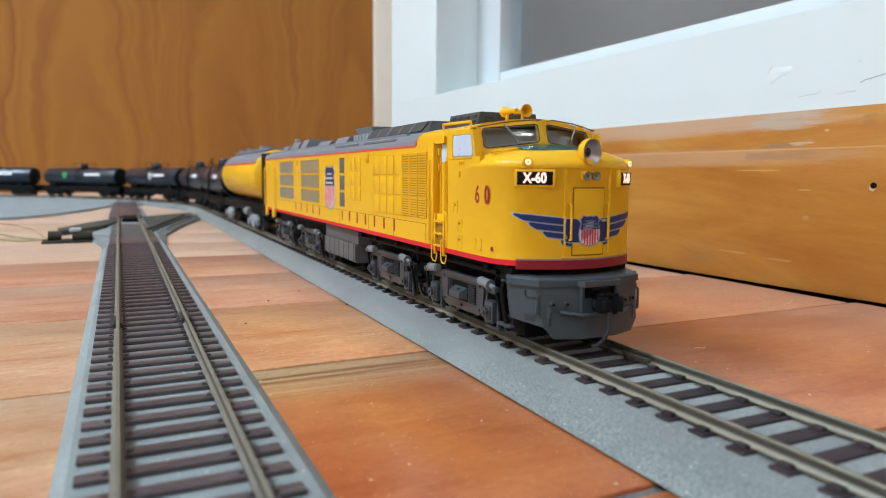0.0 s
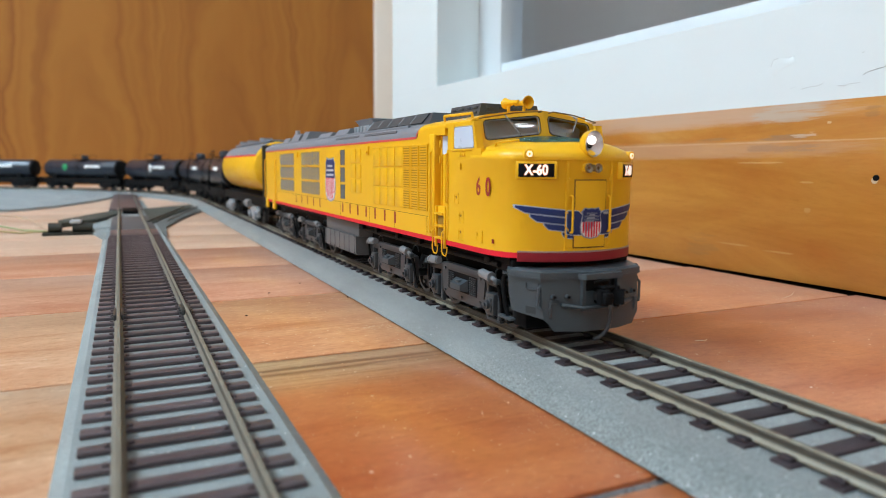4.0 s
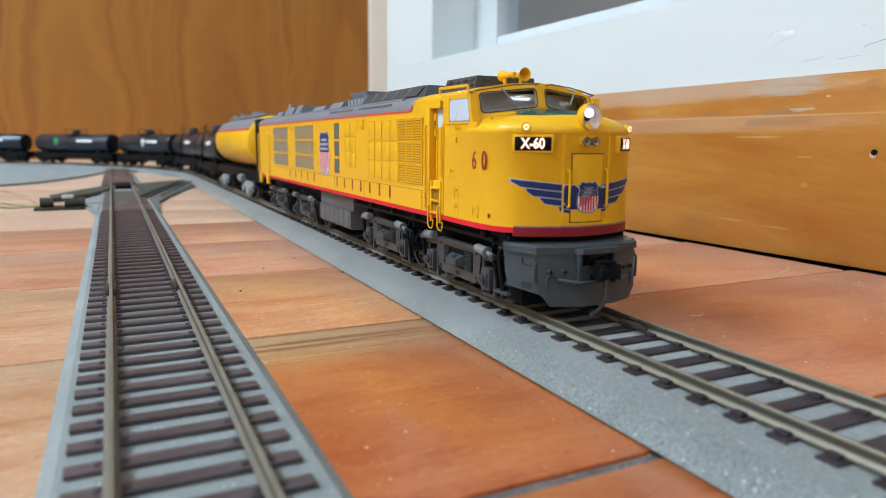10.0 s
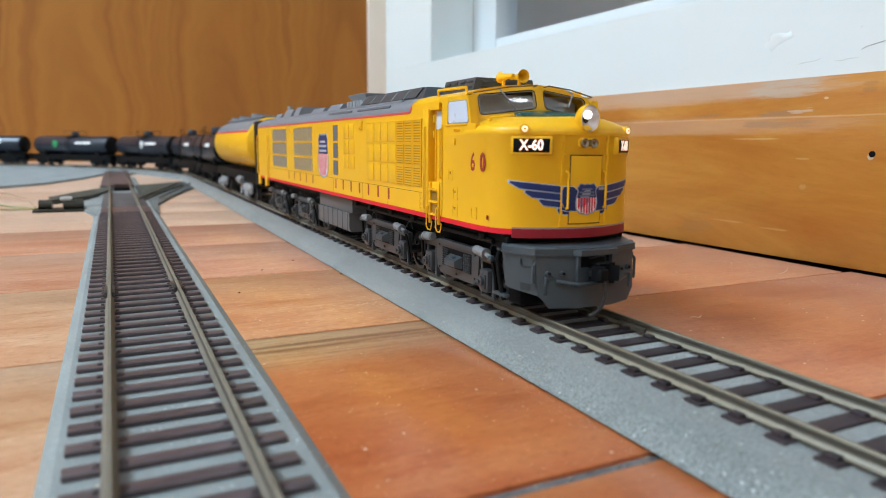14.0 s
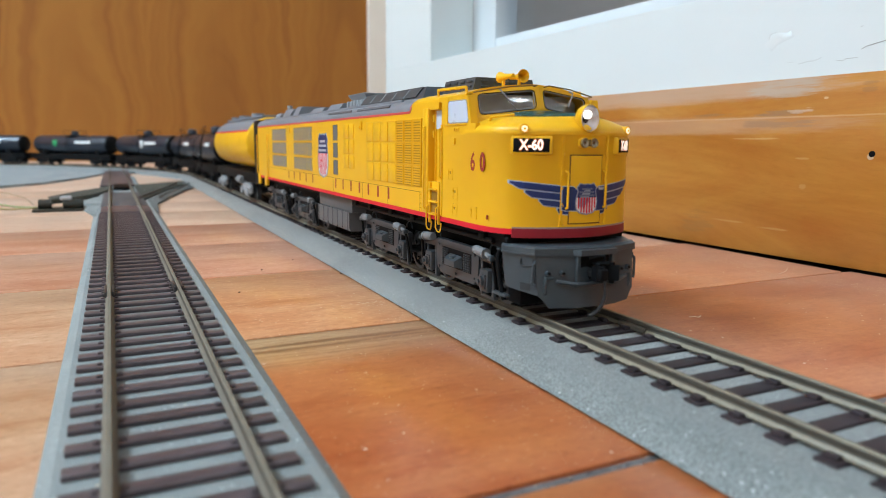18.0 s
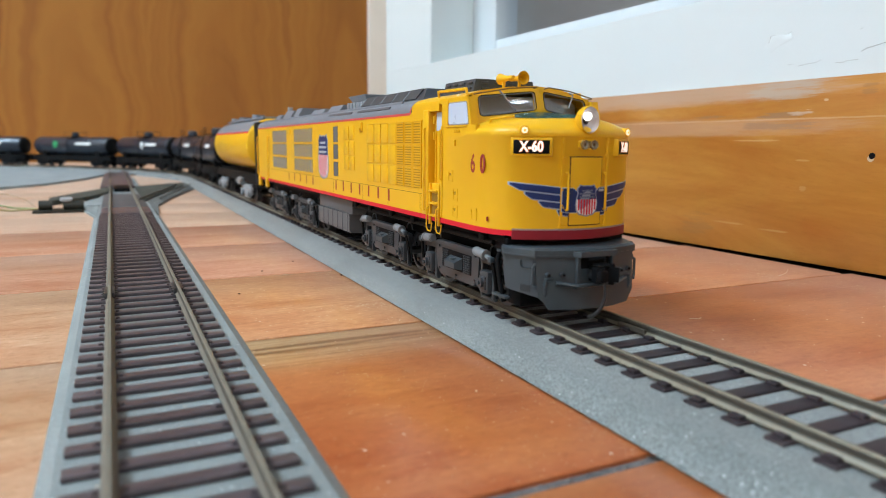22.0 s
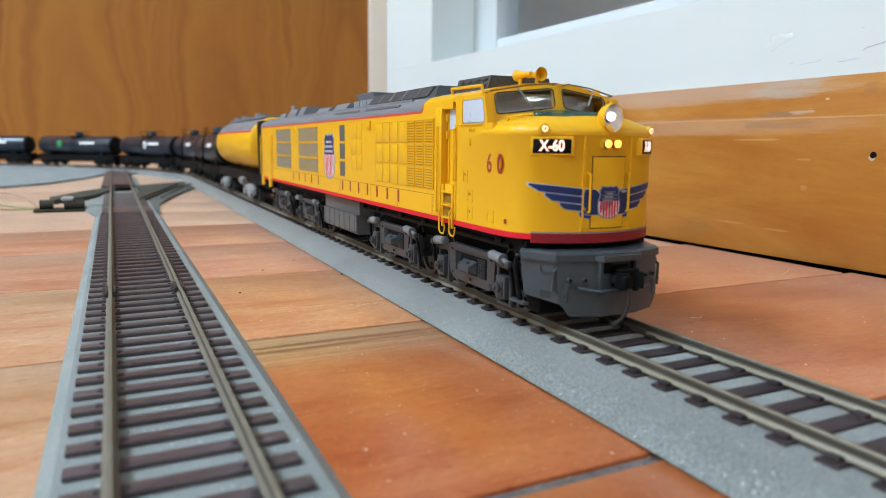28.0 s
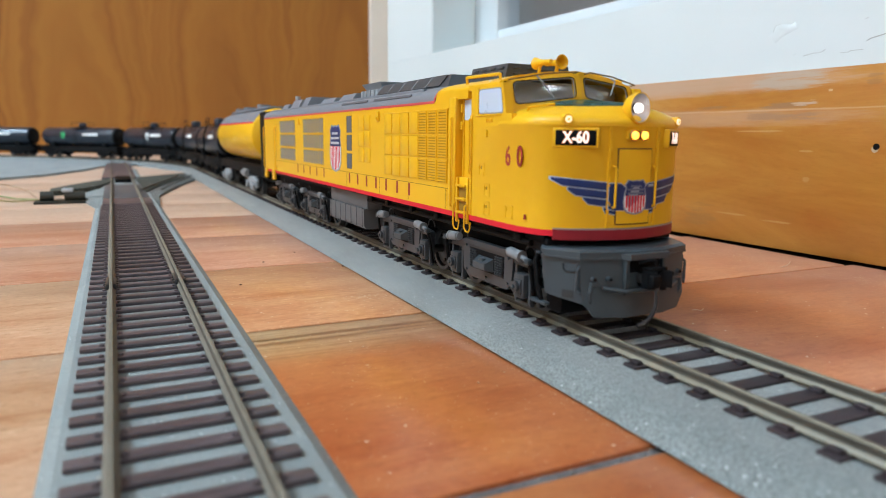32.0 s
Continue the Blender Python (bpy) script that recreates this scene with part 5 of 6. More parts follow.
bulb = part("bulb", turned(B(), [(0.05, 0.95), (0.45, 0.8), (0.78, 0.45), (0.85, 0.0), (0.85, -0.3), (0.3, -0.6)], Matrix.Rotation(math.pi / 2, 4, "X"), 18), LAMPGLOW, hl, "glowing bulb")
BULB_Z = (LZ - RAIL_Z)
# twin warning lamps under it
wl = lp("warning_lamp_plate", band(-2.5, 2.5, lambda x: 41.5 + 0.5 * (abs(x) / 2.5) ** 4, lambda x: 43.6 - 0.5 * (abs(x) / 2.5) ** 4, -0.05, 0.45, 10), YELLOW, loco, "oval plate with twin warning lamps")
lp("lamp_recess", band(-2.15, 2.15, lambda x: 41.85 + 0.4 * (abs(x) / 2.15) ** 4, lambda x: 43.25 - 0.4 * (abs(x) / 2.15) ** 4, 0.0, 0.5, 10), paint("brown_lamp_recess", (0.13, 0.075, 0.02), 0.5, bump=0), wl, "dark brown recess of the lamps")
wbulbs = []
LAMPTAN = paint("tan_lamp_bezel", (0.26, 0.17, 0.055), 0.35, bump=0)
for s in (-1, 1):
    mw = Matrix.Translation((s * 1.15, -2.72, 42.55)) @ Matrix.Rotation(math.pi / 2, 4, "X")
    lp("lamp_bezel", turned(B(), [(0.72, 0.0), (0.8, 0.55), (0.95, 0.6), (1.0, 0.45), (1.0, 0.0)], mw, 18, cap=False), LAMPTAN, wl, "tan lamp bezel")
    lp("lamp_bowl", turned(B(), [(0.75, 0.55), (0.5, 0.42), (0.36, 0.38), (0.34, -1.0)], mw, 16, cap=False), DULLBOWL, wl)
    wbulbs.append(part("warning_bulb", turned(B(), [(0.05, 0.75), (0.45, 0.62), (0.7, 0.3), (0.74, -0.1), (0.33, -0.14), (0.33, -0.6)], Matrix.Rotation(math.pi / 2, 4, "X"), 14), AMBERGLOW, wl, "amber glowing bulb"))

# roof: horns, boxes, hatches
for y0, ry, rb, x in ((20.0, -1, 1.55, -2.6), (22.6, 1, 1.3, -5.2)):
    mh = Matrix.Translation((x, y0, 57.5)) @ Matrix.Rotation(math.pi / 2 * (1 if ry < 0 else -1), 4, "X")
    hn = lp("horn", turned(B(), [(0.45, -4.0), (0.55, -1.8), (0.8, 0.1), (1.1, 1.0), (rb, 1.6), (rb * 0.86, 1.6), (0.8, 0.8), (0.4, -0.2)], mh, 20), YELLOW, loco, "yellow air horn")
    lp("horn_bracket", rod(B(), (x, y0, 57.5), (x, y0 + 0.4, 55.0), 0.4, 8), YELLOW, hn)
lp("roof_rail", wire(B(), [(-15.4, 21.5, 53.2), (-15.6, 21.5, 54.7), (-15.6, 36, 54.9), (-15.4, 36, 53.2)], 0.35), YELLOW, loco, "yellow roof grab rail")
lp("roof_rail", wire(B(), [(15.4, 21.5, 53.2), (15.6, 21.5, 54.7), (15.6, 36, 54.9), (15.4, 36, 53.2)], 0.35), YELLOW, loco, "yellow roof grab rail")
ab = lp("roof_box", prism(B(), [(-9.0, 54.2), (9.0, 54.2), (8.0, 58.1), (-8.0, 58.1)], "y", 31, 47.5), ROOFDARK, loco, "dark grey louvred roof box")
for k in range(4):
    for z in (55.9, 57.2):
        for s in (-1, 1):
            lp("louver", sbox(B(), s, 8.0, 8.95 if z < 57 else 8.6, 32.2 + k * 3.9, 34.6 + k * 3.9, z - 0.2, z + 0.3, 0.1), ROOFDARK, ab)
        lp("louver", box(B(), -6.6 + k * 3.6, -4.6 + k * 3.6, 30.7, 31.1, z - 0.2, z + 0.3, 0.1), ROOFDARK, ab)
hb = lp("roof_hatch", loft(B(), [[(-13.6, y, 53.6), (13.6, y, 53.6), (10.2, y + i, zt), (-10.2, y + i, zt)] for y, i, zt in ((50, 4.5, 57.4), (102, -1, 57.4))]), ROOFDARK, loco, "grey sloping intake hatch")
EXHAUSTGREY = paint("mid_roof_grey", (0.235, 0.26, 0.28), 0.45, var=0.08, bump=0.006)
MESHDARK = paint("dark_intake_mesh", (0.042, 0.046, 0.050), 0.5, var=0.15, scale=900, bump=0.02)
for k in range(5):
    for s in (-1, 1):
        bm = B()
        y0 = 55.6 + k * 9.2
        loft(bm, [[(s * 13.0, y, 54.4), (s * 10.6, y, 57.25), (s * 10.75, y, 57.4), (s * 13.15, y, 54.55)] for y in (y0, y0 + 8.3)])
        lp("mesh_panel", bm, MESHDARK, hb, "dark mesh panel")
        lp("panel_rib", rod(B(), (s * 13.1, y0 + 8.75, 54.5), (s * 10.7, y0 + 8.75, 57.4), 0.16, 6), ROOFGREY, hb)
fb = lp("exhaust_box", box(B(), -10.5, 10.5, 105, 124, 54.0, 56.8, 0.3), EXHAUSTGREY, loco, "grey exhaust box with a flared rim")
EXHAUST_RIM = ((8.6, 107.0, 122.0, 56.8), (9.2, 106.4, 122.6, 57.6), (10.2, 105.6, 123.4, 59.0), (10.0, 105.8, 123.2, 59.1), (9.2, 106.6, 122.4, 58.4), (8.0, 107.8, 121.2, 57.0))
lp("exhaust_rim", loft(B(), [[(-w, y0, z), (w, y0, z), (w, y1, z), (-w, y1, z)] for w, y0, y1, z in EXHAUST_RIM]), EXHAUSTGREY, fb)
for k in range(5):
    lp("exhaust_rib", box(B(), -10.8, -10.4, 106.5 + k * 3.6, 107.2 + k * 3.6, 54.2, 56.8, 0.08), EXHAUSTGREY, fb)
for y0, y1, zt in ((134, 150, 57.0), (158, 176, 56.6), (196, 206, 58.6), (212, 228, 58.2), (236, 248, 57.0)):
    lp("roof_vent", prism(B(), [(-11, 53.9), (11, 53.9), (8.5, zt), (-8.5, zt)], "y", y0, y1), ROOFGREY, loco)
lp("roof_pipe", rod(B(), (-6, 231, 54), (-6, 231, 60.5), 1.3, 12), LIGHTGREY, loco)
for s in (-1, 1):
    lp("roof_runner", sbox(B(), s, 14.6, 15.4, 60, 250, 53.2, 54.0, 0.1), ROOFGREY, loco)
    for y0, y1 in ((64, 92), (98, 124)):
        lp("roof_slot", prism(B(), [(s * 17.35, 52.0), (s * 16.9, 52.6), (s * 17.1, 52.7), (s * 17.5, 52.1)], "y", y0, y1), MESHGREY, loco)

# underframe
lp("underframe", box(box(B(), -10.5, 10.5, 2, 254, 17.5, 22.2, 0.4), -15.4, 15.4, 4, 255, 22.2, 23.88, 0.2), DARK, loco, "black underframe")
for s in (-1, 1):
    lp("air_pipe", wire(B(), [(s * 15.6, 8, 21.8), (s * 15.6, 102, 21.8)], 0.6, 8), DARK, loco)
    for y in (12, 34, 50, 66, 84, 98):
        lp("pipe_bracket", sbox(B(), s, 15.0, 16.5, y - 1.2, y + 1.2, 21.9, 23.2, 0.15), DARK, loco)
ft = lp("fuel_tank", prism(B(), [(-16.4, 13.2), (-15.6, 12.1), (15.6, 12.1), (16.4, 13.2), (16.4, 18.6), (-16.4, 18.6)], "y", 104.5, 143), BOXGREY, loco, "ribbed grey equipment box")
lp("tank_top", box(B(), -15.6, 15.6, 103.6, 144, 18.6, 23.2, 0.3), BOXGREY, ft)
for k in range(7):
    for s in (-1, 1):
        lp("rib", sbox(B(), s, 16.3, 16.55, 106 + k * 5.9, 107.2 + k * 5.9, 12.6, 18.8, 0.1), BOXGREY, ft)

WHEEL_R = 5.8
wheels = []


def wheelset(parent, y):
    """Axle with two flanged, dished wheels; it turns as the train rolls."""
    bm = B()
    for s in (-1, 1):
        turned(bm, [(1.0, -1.4), (2.2, -1.0), (4.6, -0.6), (4.9, -1.4), (WHEEL_R, -1.4), (WHEEL_R, 1.0), (6.5, 1.1), (6.6, 1.5), (4.9, 1.6), (4.6, 0.9), (1.4, 1.1)], Matrix.Translation((s * 8.0, 0, 0)) @ Matrix.Rotation(-math.pi / 2 * s, 4, "Y"), 26)
        for a in range(4):
            q = a * math.pi / 2 + 0.4
            rod(bm, (s * 9.0, 3.3 * math.cos(q), 3.3 * math.sin(q)), (s * 9.5, 3.3 * math.cos(q), 3.3 * math.sin(q)), 0.55, 6)
    rod(bm, (-13.2, 0, 0), (13.2, 0, 0), 1.1, 10)
    w = part("wheelset", bm, STEEL, parent, "dark steel wheels on an axle")
    w.location = (0, y * MM, WHEEL_R * MM)
    wheels.append((w, y))
    return w


AXLE = 14.6


def truck(yc):
    """A two-axle truck: plate sideframes with spring pockets, journal boxes and brake cylinders."""
    t = lp("truck", box(B(), -8, 8, yc - 7, yc + 7, 12.0, 18.0, 0.3), DARK, loco, "grey cast two-axle truck")
    for s in (-1, 1):
        pr = [(yc - 10.8, 18.2), (yc - 11.2, 16.6), (yc - 10.6, 11.6), (yc - 8.6, 10.2), (yc + 8.6, 10.2), (yc + 10.6, 11.6), (yc + 11.2, 16.6), (yc + 10.8, 18.2), (yc + 9.6, 18.6), (yc - 9.6, 18.6)]
        lp("sideframe", prism(B(), pr, "x", *sorted((s * 13.4, s * 14.6))), TRUCKGREY, t, "grey cast sideframe plate")
        lp("frame_edge", prism(B(), [(yc - 10.9, 18.3), (yc - 9.6, 18.8), (yc + 9.6, 18.8), (yc + 10.9, 18.3), (yc + 10.7, 17.7), (yc - 10.7, 17.7)], "x", *sorted((s * 13.4, s * 15.0))), TRUCKGREY, t)
        for e in (-1, 1):
            y0, y1 = sorted((yc, yc + e * 7.6))
            lp("spring_pocket", sbox(B(), s, 14.5, 14.68, y0, y1, 12.4, 17.0), DARK, t, "dark spring pocket")
            bm = B()
            for q in (4.6, 5.7, 6.8):
                for j in range(8):
                    rod(bm, (s * 14.75, yc + e * q, 12.6 + j * 0.54), (s * 14.75, yc + e * q, 12.9 + j * 0.54), 0.42, 8)
            lp("spring_nest", bm, TRUCKGREY, t, "nest of coil springs")
            ya = yc + e * AXLE
            lp("frame_arm", prism(B(), [(yc + e * 10.4, 18.2), (yc + e * 17.6, 17.4), (yc + e * 17.8, 16.2), (yc + e * 10.4, 16.4)], "x", *sorted((s * 13.0, s * 14.4))), TRUCKGREY, t)
            lp("journal_box", sbox(sbox(B(), s, 12.8, 15.4, ya - 1.9, ya + 1.9, 9.8, 14.8, 0.4), s, 15.3, 15.8, ya - 1.3, ya + 1.3, 10.6, 13.8, 0.25), TRUCKGREY, t, "grey journal box")
            lp("journal_cap", rod(B(), (s * 15.6, ya, 12.3), (s * 16.5, ya, 12.3), 1.15, 14), TRUCKGREY, t)
            lp("cap_stud", rod(B(), (s * 16.4, ya, 12.3), (s * 16.9, ya, 12.3), 0.45, 8), PILOTGREY, t)
            lp("pedestal", sbox(sbox(B(), s, 13.0, 14.4, ya + 2.1, ya + 3.0, 8.8, 16.4, 0.15), s, 13.0, 14.4, ya - 3.0, ya - 2.1, 8.8, 16.4, 0.15), TRUCKGREY, t)
            lp("tie_bar", sbox(B(), s, 13.2, 14.2, ya - 3.0, ya + 3.0, 8.3, 9.0, 0.12), TRUCKGREY, t)
            yb = yc + e * 15.0
            cyl = B()
            rod(cyl, (s * 15.6, yb - e * 3.4, 18.9), (s * 15.6, yb + e * 0.4, 18.6), 1.05, 16)
            rod(cyl, (s * 15.6, yb + e * 0.4, 18.6), (s * 15.6, yb + e * 1.1, 18.55), 1.2, 16)
            rod(cyl, (s * 15.6, yb - e * 3.9, 18.95), (s * 15.6, yb - e * 3.3, 18.9), 0.85, 14)
            rod(cyl, (s * 15.6, yb + e * 1.0, 18.5), (s * 15.6, yb + e * 3.2, 18.0), 0.5, 8)
            lp("brake_cylinder", cyl, CYLGREY, t, "grey brake cylinder")
            lp("brake_clevis", sbox(B(), s, 15.0, 16.2, yb + e * 3.3 - 0.7, yb + e * 3.3 + 0.7, 17.3, 18.5, 0.2), PILOTGREY, t)
            lp("brake_hanger", wire(B(), [(s * 15.4, yb + e * 3.4, 17.6), (s * 14.9, yb + e * 3.9, 14.0), (s * 14.2, yb + e * 3.9, 9.4)], 0.38, 7), DARK, t)
            lp("brake_hose", wire(B(), [(s * 12.6, yb - e * (0.4 + 2.0 * math.cos(q)), 18.5 + 1.8 * math.sin(q)) for q in (0, 0.45, 0.9, 1.35, 1.8, 2.25, 2.7, 3.14)], 0.2, 6), PILOTGREY, t, "looped grey brake hose")
            lp("brake_shoe", sbox(B(), s, 8.6, 10.6, yb + e * 5.9 - 0.6, yb + e * 5.9 + 0.6, 9.6, 14.6, 0.3), DARK, t)
        lp("snubber", loft(B(), [[(s * 14.5, yc - 3.3, z0), (s * 14.5, yc + 3.3, z0), (s * 16.6, yc + 2.6, z1), (s * 16.6, yc - 2.6, z1)] for z0, z1 in ((12.9, 13.3), (15.9, 14.7))]), PILOTGREY, t, "grey wedge-shaped spring plank end")
        lp("snubber_cap", sbox(B(), s, 14.6, 16.2, yc - 1.0, yc + 1.0, 15.0, 15.6, 0.2), PILOTGREY, t)
        for q, z in ((-9.2, 11.6), (9.2, 11.6), (-9.4, 17.2), (9.4, 17.2), (0, 11.2)):
            lp("bolt", rod(B(), (s * 14.5, yc + q, z), (s * 14.95, yc + q, z), 0.34, 6), TRUCKGREY, t)
    for e in (-1, 1):
        wheelset(loco, yc + e * AXLE)
    return t


for yc in (27.2, 75.2, 172.0, 221.0):
    truck(yc)

NOTCH = paint("shaded_recess_grey", (0.022, 0.026, 0.029), 0.6, var=0.2, bump=0)
# pilot: a sheet folded in facets under a lipped top plate
TOP = [(-15.6, 4.4), (-15.4, 2.8), (-12.5, -3.3), (-11.6, -3.7), (-10.4, -4.1), (-4.6, -6.0), (4.6, -6.0), (10.4, -4.1), (11.6, -3.7), (12.5, -3.3), (15.4, 2.8), (15.6, 4.4)]


def facet_x(y_in, s, a=1, b=2):
    """Point on the side facet of the pilot."""
    p, q = TOP[a], TOP[b]
    f_ = (y_in - p[1]) / (q[1] - p[1])
    return -s * (p[0] + (q[0] - p[0]) * f_)


bm = B()
low_z = [13.0, 12.8, 12.0, 11.1, 9.5, 9.4, 9.4, 9.5, 11.1, 12.0, 12.8, 13.0]
loft(bm, [[(x, y, 20.8) for x, y in TOP], [(x * 0.99, y - 0.3, 17.0) for x, y in TOP], [(x * 0.97, y - 0.9, z) for (x, y), z in zip(TOP, low_z)], [(x * 0.93, y + 0.1, z) for (x, y), z in zip(TOP, low_z)], [(x * 0.94, y + 0.8, 17.0) for x, y in TOP], [(x * 0.94, y + 1.4, 20.8) for x, y in TOP]], cap=False, closed=False)
pilot = lp("pilot", bm, PILOTGREY, loco, "grey pilot sheet", smooth=20)
bm = B()
loft(bm, [[(x * 1.025, y - 0.35, z) for x, y in TOP] for z in (20.5, 21.5)] + [[(x * 0.99, y + 0.2, 21.9) for x, y in TOP]])
lp("buffer_beam", bm, PILOTGREY, pilot, "grey top plate", smooth=20)
bm = B()
loft(bm, [[(x * 1.03, y - 0.42, z) for x, y in TOP] + [(x * 0.97, y, z) for x, y in TOP[::-1]] for z in (20.15, 20.5)])
lp("plate_lip", bm, PILOTGREY, pilot, smooth=20)
lp("anticlimber", prism(B(), [(-5.4, -6.0), (-4.6, -7.9), (4.6, -7.9), (5.4, -6.0)], "z", 20.2, 21.3), PILOTGREY, pilot)
lp("coupler_pocket", box(B(), -3.8, 3.8, -6.25, -5.0, 14.4, 20.1, 0.2), DARK, pilot, "dark coupler opening")
for s in (-1, 1):
    lp("pocket_cheek", sbox(B(), s, 3.9, 4.8, -7.0, -5.6, 13.6, 20.3, 0.15), PILOTGREY, pilot)
    # notch drawn as a dark wire outline, footstep slot as a dark patch, shade painted
    lp("grab_bracket", wire(B(), [(facet_x(y, s) + s * 0.1, y - 0.22, z) for y, z in ((-0.2, 19.2), (-0.2, 18.2), (-0.6, 17.8), (-2.3, 17.9), (-2.8, 18.2), (-2.9, 19.3))], 0.13, 6), NOTCH, pilot, "dark outline of a notch")
    for y0, y1, z0, z1, d, mat, nm in ((-1.9, 0.3, 12.9, 14.3, 0.10, NOTCH, "foot_slot"),):
        bm = B()
        k0 = 0.99 if z0 > 15 else 0.968
        e = 0.12 if z0 > 15 else 0.42
        loft(bm, [[(facet_x(y, s) * k0 + s * o, y + e - 0.5 * o - 0.25 - (0.75 if z0 < 15 else 0), z) for z in (z0, z1) for o in ((0.28,) if z == z0 else (0.28,))] + [(facet_x(y, s) * k0 - s * 0.3, y + e - 0.25, z) for z in (z1, z0)] for y in (y0, y1)])
        lp(nm, bm, mat, pilot, "dark slot in the pilot")
    # brackets, valves and hoses on the front facet
    fy = lambda ax: -6.0 + (ax - 4.6) * 3.0 / 8.7
    for q in (7.4, 10.2):
        lp("hose_valve", rod(B(), (s * q, fy(q) - 1.0, 16.6), (s * q, fy(q) + 0.4, 16.6), 0.55, 9), PILOTGREY, pilot)
        lp("valve_tip", rod(B(), (s * q, fy(q) - 1.2, 16.6), (s * q, fy(q) - 0.9, 16.6), 0.28, 8), DARK, pilot)
    lp("hose_bracket", sbox(B(), s, 6.8, 10.8, fy(9) - 0.5, fy(9) + 0.6, 15.2, 16.0, 0.2), PILOTGREY, pilot)
    lp("hose", wire(B(), [(s * 10.6, fy(10.6) - 0.5, 16.0), (s * 10.9, fy(10.9) - 0.8, 14.2), (s * 10.7, fy(10.7) - 0.6, 12.6), (s * 10.4, fy(10.4), 11.6)], 0.4, 8), PILOTGREY, pilot, "short grey hose")
    lp("cut_lever", wire(B(), [(s * 12.4, fy(12.4) + 0.1, 18.8), (s * 13.0, fy(13) - 0.4, 18.2), (s * 13.1, fy(13) - 0.3, 14.6), (s * 12.6, fy(12.6) - 0.6, 14.0)], 0.3, 7), PILOTGREY, pilot)
    lp("uncoupling_eye", wire(B(), [(s * 16.5, 3.0, 20.8), (s * 17.4, 2.4, 20.9), (s * 17.5, 3.2, 20.9), (s * 16.6, 3.6, 20.9)], 0.18, 6), PILOTGREY, pilot)
    lp("step_lip", sbox(B(), s, 14.6, 15.9, 2.4, 7.8, 10.6, 11.2, 0.15), PILOTGREY, pilot)
    lp("sand_pipe", wire(B(), [(s * 14.6, 6.4, 21.0), (s * 15.4, 6.6, 18.6), (s * 15.2, 5.8, 14.0), (s * 14.8, 4.6, 9.6)], 0.5, 8), DARK, pilot, "dark sand pipe")
lp("coupler_beam", wire(B(), [(-8.8, -5.6, 15.0), (-4.8, -7.4, 14.4), (4.8, -7.4, 14.4), (8.8, -5.6, 15.0)], 0.42, 8), PILOTGREY, pilot)
lp("front_underframe", box(B(), -15.2, 15.2, 3.2, 10, 20.6, 23.3, 0.3), DARK, loco, "black underframe end")
lp("pilot_backing", box(B(), -12.6, 12.6, 1.6, 6.6, 8.8, 20.5, 0.3), DARK, pilot, "black backing")
cp = lp("coupler", box(B(), -1.4, 1.4, -9.0, -5.0, 15.0, 18.2, 0.3), DARK, loco, "black knuckle coupler")
lp("knuckle", prism(B(), [(-2.3, -8.4), (-2.7, -10.4), (-1.7, -11.3), (-0.7, -10.6), (-0.3, -9.8), (0.8, -9.4), (1.6, -10.3), (2.2, -11.4), (2.8, -10.8), (2.5, -8.4)], "z", 15.3, 18.3), DARK, cp)
lp("knuckle_jaw", box(B(), -2.6, -0.5, -11.7, -10.2, 15.5, 18.0, 0.5), DARK, cp)
lp("coupler_top", box(B(), -1.6, 1.9, -9.8, -7.4, 18.2, 18.9, 0.3), DARK, cp)
lp("pivot_pin", rod(B(), (1.8, -9.6, 14.7), (1.8, -9.6, 18.9), 0.6, 12), DARK, cp)
lp("coupler_shank", rod(B(), (0, -8.2, 16.6), (0, -4.6, 16.6), 1.7, 14), TRUCKGREY, cp)
lp("lift_pin", wire(B(), [(0.4, -9.0, 19.2), (0.4, -9.0, 20.0), (-0.8, -8.6, 20.1), (-2.4, -7.6, 19.6)], 0.28, 7), DARK, cp)
lp("trip_pin", wire(B(), [(0.4, -9.2, 15.4), (0.4, -9.6, 13.6), (0.3, -9.7, 11.8), (-0.1, -9.4, 10.2), (-0.9, -9.0, 9.0), (-1.9, -8.7, 8.3), (-2.9, -8.6, 8.1)], 0.4, 8), paint("trip_pin_steel", (0.05, 0.05, 0.052), 0.3, metal=0.5, bump=0), cp, "curved steel trip pin")
# cab inside
CABPALE = paint("pale_cab_grey", (0.72, 0.72, 0.71), 0.5, var=0.1, scale=400)
lp("cab_floor", box(B(), -16, 16, 15, 30, 44.0, 44.5), CABPALE, loco)
lp("dashboard", prism(B(), [(16.6, 45.0), (22.5, 45.0), (22.5, 46.2), (21.0, 47.6), (17.4, 46.6)], "x", -15.6, 15.6), CABPALE, loco, "pale grey cab desk")
lp("cab_bulkhead", box(B(), -16.2, 16.2, 24.2, 24.8, 44.5, 53.6), paint("cab_wall", (0.86, 0.86, 0.85), 0.6), loco)
lp("control_stand", box(B(), -4, 1, 19.5, 22, 44.5, 50.0, 0.4), paint("stand_grey", (0.5, 0.5, 0.48), 0.5), loco)
lp("document_card", box(B(), 6.9, 9.8, 18.4, 18.6, 51.0, 51.8, 0.1), WHITE, loco)

